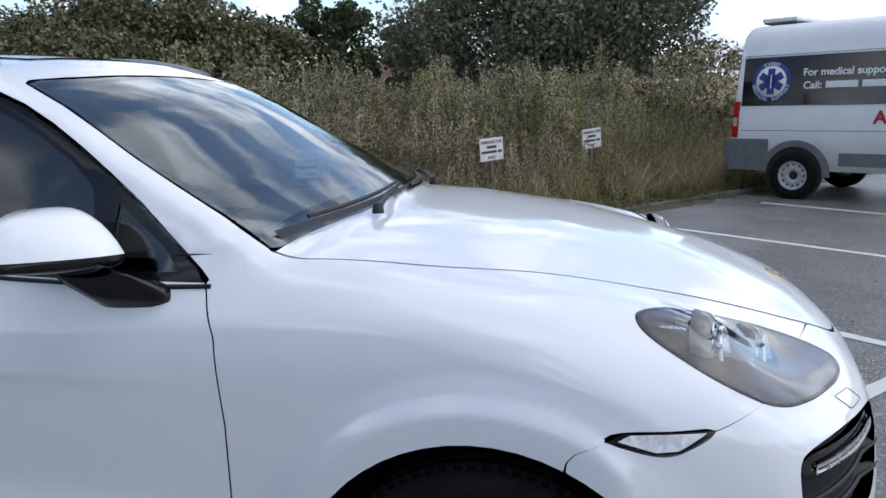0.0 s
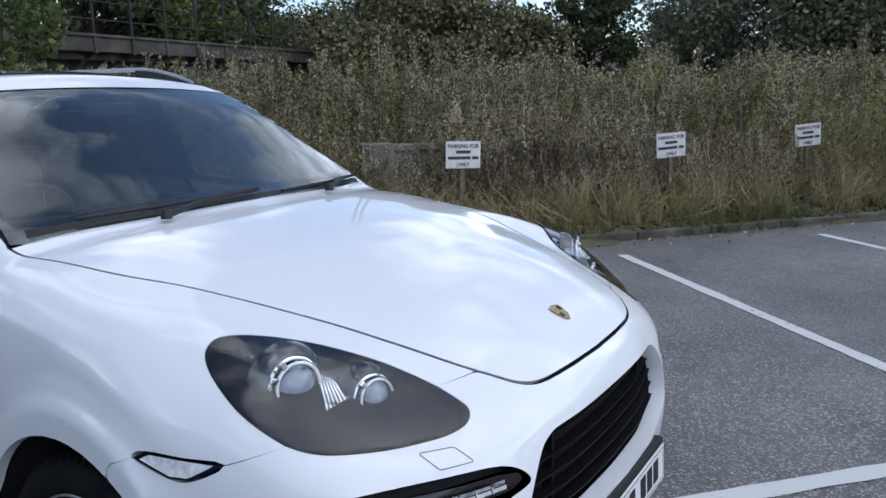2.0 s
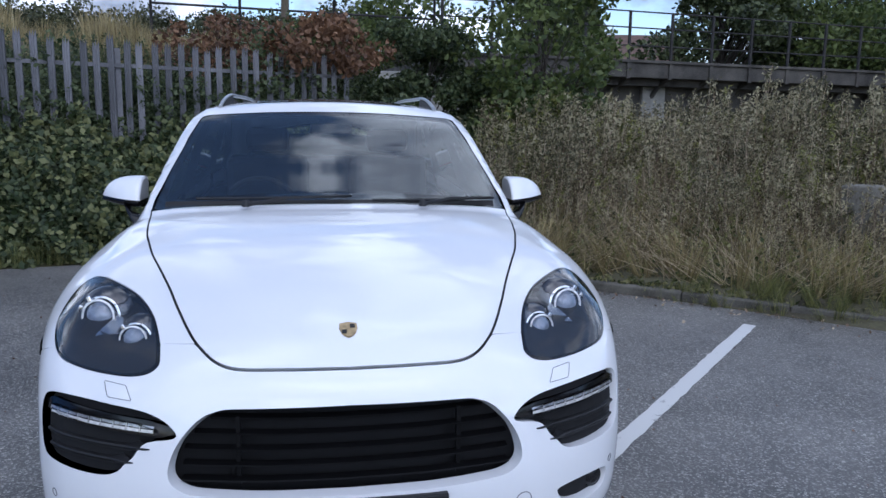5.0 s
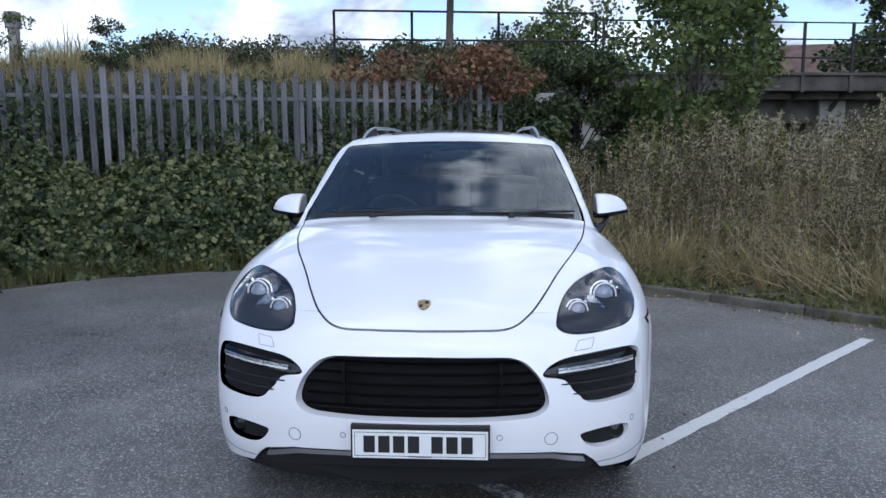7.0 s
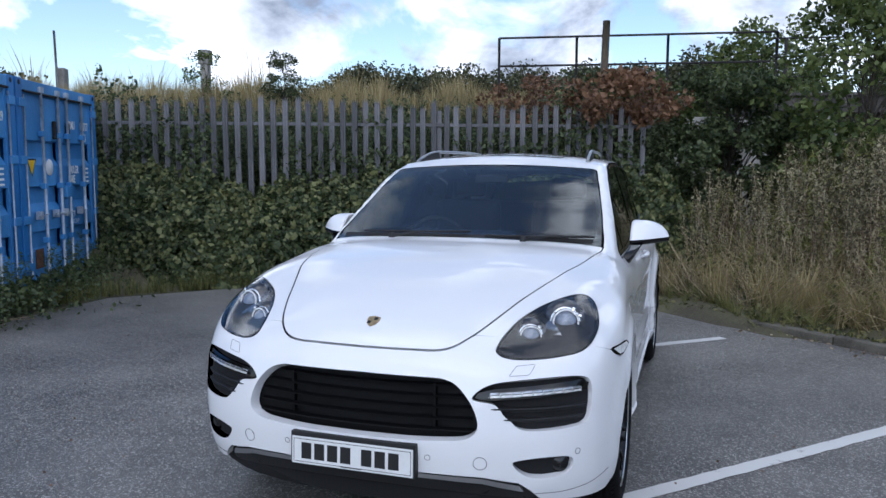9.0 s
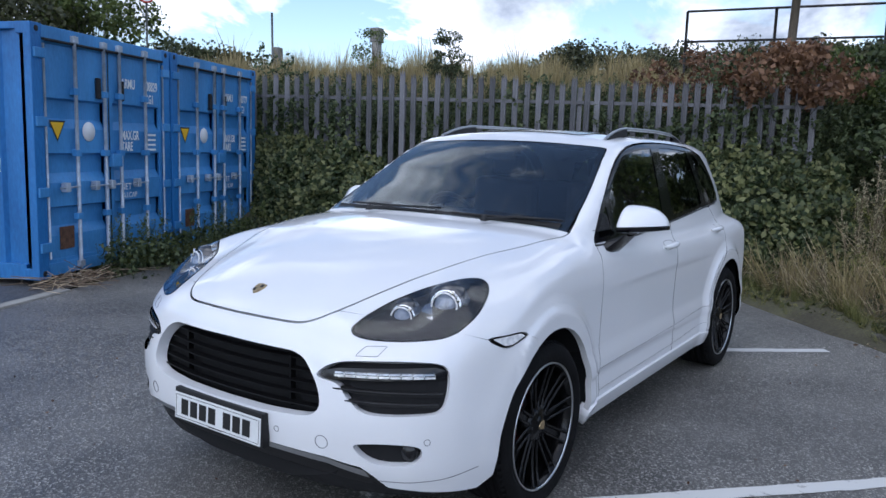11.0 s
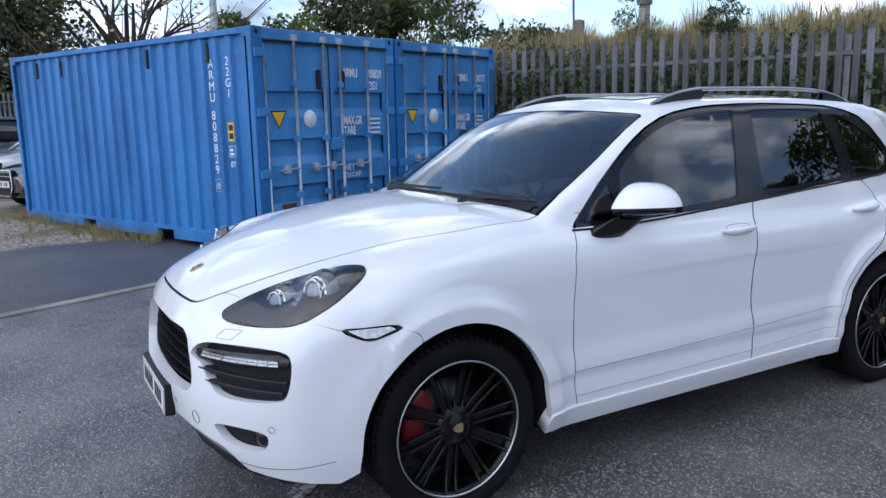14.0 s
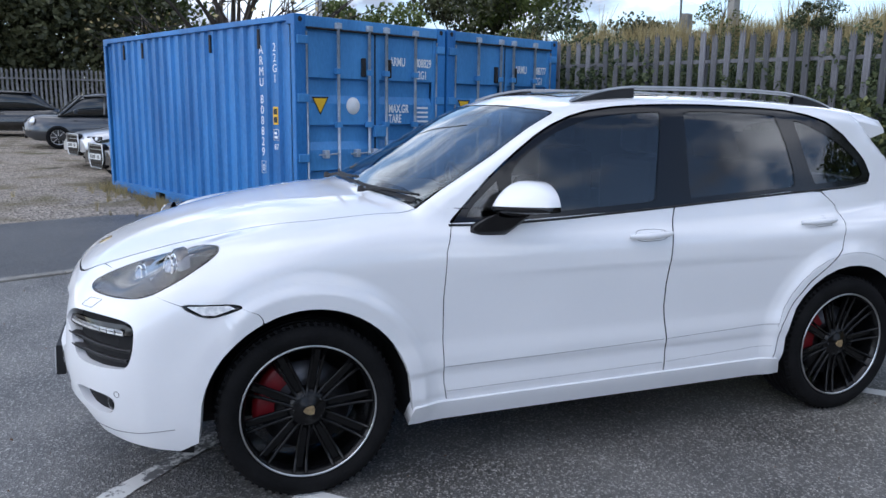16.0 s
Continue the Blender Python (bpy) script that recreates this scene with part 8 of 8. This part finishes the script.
build_small_car("dark grey small hatchback with pale alloy wheels on gravel", yard(3.43, -20.0, 8), 3.6, 1.63, 1.49, grey_paint, 0.95, 0.92)
build_small_car("silver saloon car nosing out beside the container", yard(1.52, -15.77, 25), 4.6, 1.83, 1.42, silver_paint, 1.1, 0.80, tall_grille=True)
build_small_car("black saloon car parked close to the container", yard(0.90, -13.05, 25), 4.6, 1.83, 1.42, black_paint, 1.1, 0.80, tall_grille=True)
build_small_car("black estate car at the back of the yard", yard(7.0, -25.2, 4), 4.5, 1.8, 1.5, black_paint, 1.1, 0.88)

van_white = material("white_van_paint", (0.80, 0.81, 0.81), 0.35, var=0.06, scale=2, coat=0.5)
van_grey = material("grey_van_cladding", (0.14, 0.145, 0.15), 0.7, var=0.15, scale=6, bump=0.1, bscale=120)
van_black = material("gloss_black_van_glass", (0.008, 0.009, 0.012), 0.05, var=0.1)
wheel_silver = material("dusty_silver_wheel_paint", (0.42, 0.42, 0.42), 0.45, 0.2, var=0.25, scale=14)
navy = material("navy_badge_blue", (0.02, 0.04, 0.22), 0.5, var=0.05)
van_red = material("dark_red_lettering", (0.35, 0.02, 0.04), 0.5, var=0.05)


def build_van(at):
    """Local x runs forward from the rear bumper, the near side faces minus y... its flank is the plane y = 0."""
    v = thing("ambulance_van", "white high-roof ambulance van with black window band", "van", at)
    L, W, H = 5.4, 2.0, 2.52
    bm = bmesh.new()
    sec = [(0.0, 0.42), (0.0, 1.0), (-0.01, 1.25), (0.03, 1.7), (0.09, 2.2), (0.15, 2.4), (0.28, 2.5), (0.6, 2.53), (1.0, 2.54)]
    ring = sec + [(W - y, z) for y, z in reversed(sec[:-1])]
    xs = [0.0, 0.03, 0.12, 0.4, 2.0, 3.6, 4.1, 4.6, 5.1, 5.35, 5.4]
    top = [0.97, 0.99, 1.0, 1.0, 1.0, 0.99, 0.93, 0.72, 0.52, 0.44, 0.36]
    nar = [0.05, 0.02, 0.0, 0.0, 0.0, 0.0, 0.02, 0.05, 0.1, 0.2, 0.3]
    rows = []
    for x, t, q in zip(xs, top, nar):
        row = []
        for y, z in ring:
            yy = 1.0 + (y - 1.0) * (1 - q)
            zz = min(z, 0.42 + (z - 0.42) * t) if z > 0.42 else z
            row.append(bm.verts.new((x + 0.06 * (zz - 0.4) * (x < 0.2), yy, zz)))
        rows.append(row)
    for a, b in zip(rows, rows[1:]):
        for k in range(len(ring) - 1):
            f = bm.faces.new((a[k], b[k], b[k + 1], a[k + 1]))
            f.smooth = True
        bm.faces.new((a[-1], b[-1], b[0], a[0]))
    bm.faces.new(rows[0])
    bm.faces.new(rows[-1])
    bmesh.ops.recalc_face_normals(bm, faces=bm.faces)
    part("body", bm, van_white, v)

    def flank(name, x0, x1, z0, z1, mat, proud=0.006, label="", bev=0.01):
        """A panel on the near flank, following its lean."""
        bm = bmesh.new()
        out = []
        for x, z in ((x0, z0), (x1, z0), (x1, z1), (x0, z1)):
            out.append((x, float(np.interp(z, [0.42, 1.0, 1.25, 1.7, 2.2], [0.0, 0.0, -0.01, 0.03, 0.09])) - proud, z))
        f = [bm.verts.new(q) for q in out]
        g = [bm.verts.new((q[0], q[1] + 0.03, q[2])) for q in out]
        bm.faces.new(f)
        for k in range(4):
            j = (k + 1) % 4
            bm.faces.new((f[j], f[k], g[k], g[j]))
        return part(name, bm, mat, v, label)

    for z0, z1 in ((1.345, 1.7), (1.7, 2.04)):
        flank("window_band", 0.19, 3.6, z0, z1, van_black, 0.012, "black glass band along the flank")
    flank("lower_cladding", 0.02, 0.62, 0.40, 0.86, van_grey, 0.015)
    flank("side_strip", 1.62, 3.7, 0.5, 0.68, van_grey, 0.015)
    # two narrow grey strips stand in for shade along the flank's creases
    flank("flank_crease_shade", 0.2, 3.7, 2.06, 2.068, seam_grey, 0.004)
    flank("flank_crease_shade", 0.2, 3.7, 0.98, 0.988, seam_grey, 0.004)
    part("rear_bumper", block((-0.09, 0.03, 0.36), (0.1, W - 0.03, 0.86), None, 0.04), van_grey, v)
    rl = part("rear_lamp", block((0.0, -0.018, 0.88), (0.1, 0.10, 1.42), pose(0, 0, 0, 0, 3, 0), 0.02), red_lens, v, "tall red rear lamp")
    part("lamp_window", block((0.02, -0.022, 1.05), (0.08, 0.02, 1.18), pose(0, 0, 0, 0, 3, 0), 0.008), car_lamp, rl)
    # wheels with arches
    for cx in (1.02, 4.45):
        bm = bmesh.new()
        for k in range(18):
            a0, a1 = math.pi * k / 18 - 0.05, math.pi * (k + 1) / 18 - 0.05
            q = [bm.verts.new((cx + r * math.cos(a), y, 0.36 + r * math.sin(a))) for r, a in ((0.40, a0), (0.40, a1), (0.49, a1), (0.49, a0)) for y in (-0.03,)]
            bm.faces.new(q)
            q = [bm.verts.new((cx + 0.49 * math.cos(a), y, 0.36 + 0.49 * math.sin(a))) for a, y in ((a0, -0.03), (a1, -0.03), (a1, 0.02), (a0, 0.02))]
            bm.faces.new(q)
        part("wheel_arch", bm, van_grey, v)
        part("arch_shadow", lathe(bmesh.new(), [(0.0, 0.0), (0.405, 0.0)], pose(cx, -0.018, 0.38, 90), 36), gasket, v)
        for sy in (0.06, W - 0.06):
            w = new("wheel")
            w.parent = v
            w.matrix_local = pose(cx, sy, 0.345, 90 if sy < 1 else -90)
            part("tyre", lathe(bmesh.new(), [(0.2, 0.12), (0.27, 0.138), (0.33, 0.12), (0.345, 0.08), (0.345, -0.09), (0.2, -0.1)], None, 36), rubber, w)
            part("steel_rim", lathe(bmesh.new(), [(0.0, 0.07), (0.06, 0.075), (0.07, 0.09), (0.12, 0.1), (0.15, 0.085), (0.19, 0.09), (0.205, 0.128), (0.21, 0.12)], None, 36), wheel_silver, w)
            for k in range(12):
                a = k * math.tau / 12
                part("rim_hole", lathe(bmesh.new(), [(0.0, 0.003), (0.014, 0.003), (0.016, 0)], Matrix.Translation((0.155 * math.cos(a), 0.155 * math.sin(a), 0.087)), 10), gasket, w)
    # light bar
    bar = new("light_bar")
    bar.parent = v
    part("bar_base", block((0.3, 0.36, 2.53), (0.78, 1.64, 2.555), None, 0.008), van_grey, bar)
    part("bar_cover", block((0.28, 0.34, 2.555), (0.8, 1.66, 2.615), None, 0.02), plate_white, bar)
    # badge: plain blue disc with a white ring and a six-armed star
    bd = facing((0.61, 0.012, 1.69), (0, -1, 0.09))
    bg = part("badge_ring", lathe(bmesh.new(), [(0.0, 0.001), (0.285, 0.001), (0.286, -0.002)], bd, 40), navy, v)
    part("badge_field", lathe(bmesh.new(), [(0.0, 0.003), (0.222, 0.003), (0.223, 0)], bd, 40), plate_white, bg)
    for k in range(3):
        part("star_bar", block((-0.052, -0.185, 0.003), (0.052, 0.185, 0.005), bd @ pose(0, 0, 0, 0, 0, 60 * k)), navy, bg)
    part("star_line", block((-0.008, -0.1, 0.005), (0.008, 0.1, 0.007), bd), plate_white, bg)
    for text, mid, sweep_, flip_ in (("EVENT", 90, 46, 1), ("MEDICAL SUPPORT", 270, 150, -1)):
        for k, ch in enumerate(text):
            a = mid - flip_ * (k / (len(text) - 1) - 0.5) * sweep_
            turn = a - 90 if flip_ > 0 else a + 90
            r = 0.231 if flip_ > 0 else 0.277
            if ch != " ":
                words(ch, 0.062, plate_white, bg, bd @ pose(r * math.cos(radians(a)), r * math.sin(radians(a)), 0.004, 0, 0, turn), align="CENTER", bold=0.002)
    words("For medical support", 0.142, plate_white, v, facing((1.06, 0.016, 1.755), (0, -1, 0.09)), "lettering", "white lettering on the black band", bold=0.0035)
    words("Call:", 0.142, plate_white, v, facing((1.075, 0.0, 1.575), (0, -1, 0.09)), "lettering", bold=0.0035)
    for x0, x1 in ((1.38, 1.80), (1.85, 2.30)):
        part("number_bar", block((0.0, 0.0, 0.0), (x1 - x0, 0.09, 0.002), facing((x0, 0.0, 1.58), (0, -1, 0.09))), plate_white, v)
    words("A", 0.24, van_red, v, facing((2.03, -0.016, 1.09), (0, -1, 0.0)), "lettering", "dark red capital letter", bold=0.008)
    return v


van_at = pose(3.637, 9.998, 0, 0, 0, -35.5)
build_van(van_at)

# far house roof beyond the bridge
brick = material("far_brick", (0.16, 0.10, 0.08), 0.9, var=0.25, scale=3)
tile_m = material("weathered_roof_tiles", (0.13, 0.085, 0.068), 0.85, var=0.3, scale=2)
for x, y, w, d, h, t in ((-41.5, 19.0, 6, 6, 4.6, 80), (-16.5, 56, 7, 7, 2.2, 10)):
    hs = thing("house", "distant brick house with a tiled roof", "house", pose(x, y, 0, 0, 0, t))
    part("wall", block((-w / 2, -d / 2, 0), (w / 2, d / 2, h)), brick, hs)
    bm = bmesh.new()
    v = [bm.verts.new(q) for q in ((-w / 2 - 0.3, -d / 2 - 0.3, h), (w / 2 + 0.3, -d / 2 - 0.3, h), (w / 2 + 0.3, d / 2 + 0.3, h), (-w / 2 - 0.3, d / 2 + 0.3, h), (-w / 2 - 0.3, 0, h + 2.6), (w / 2 + 0.3, 0, h + 2.6))]
    for f in ((0, 1, 5, 4), (2, 3, 4, 5), (0, 4, 3), (1, 2, 5), (0, 3, 2, 1)):
        bm.faces.new([v[i] for i in f])
    part("roof", bm, tile_m, hs)
    for k in (-0.28, 0.0, 0.28):
        part("window", block((w * k - 0.5, -d / 2 - 0.03, h - 1.9), (w * k + 0.5, -d / 2 + 0.02, h - 0.7)), car_glass, hs)
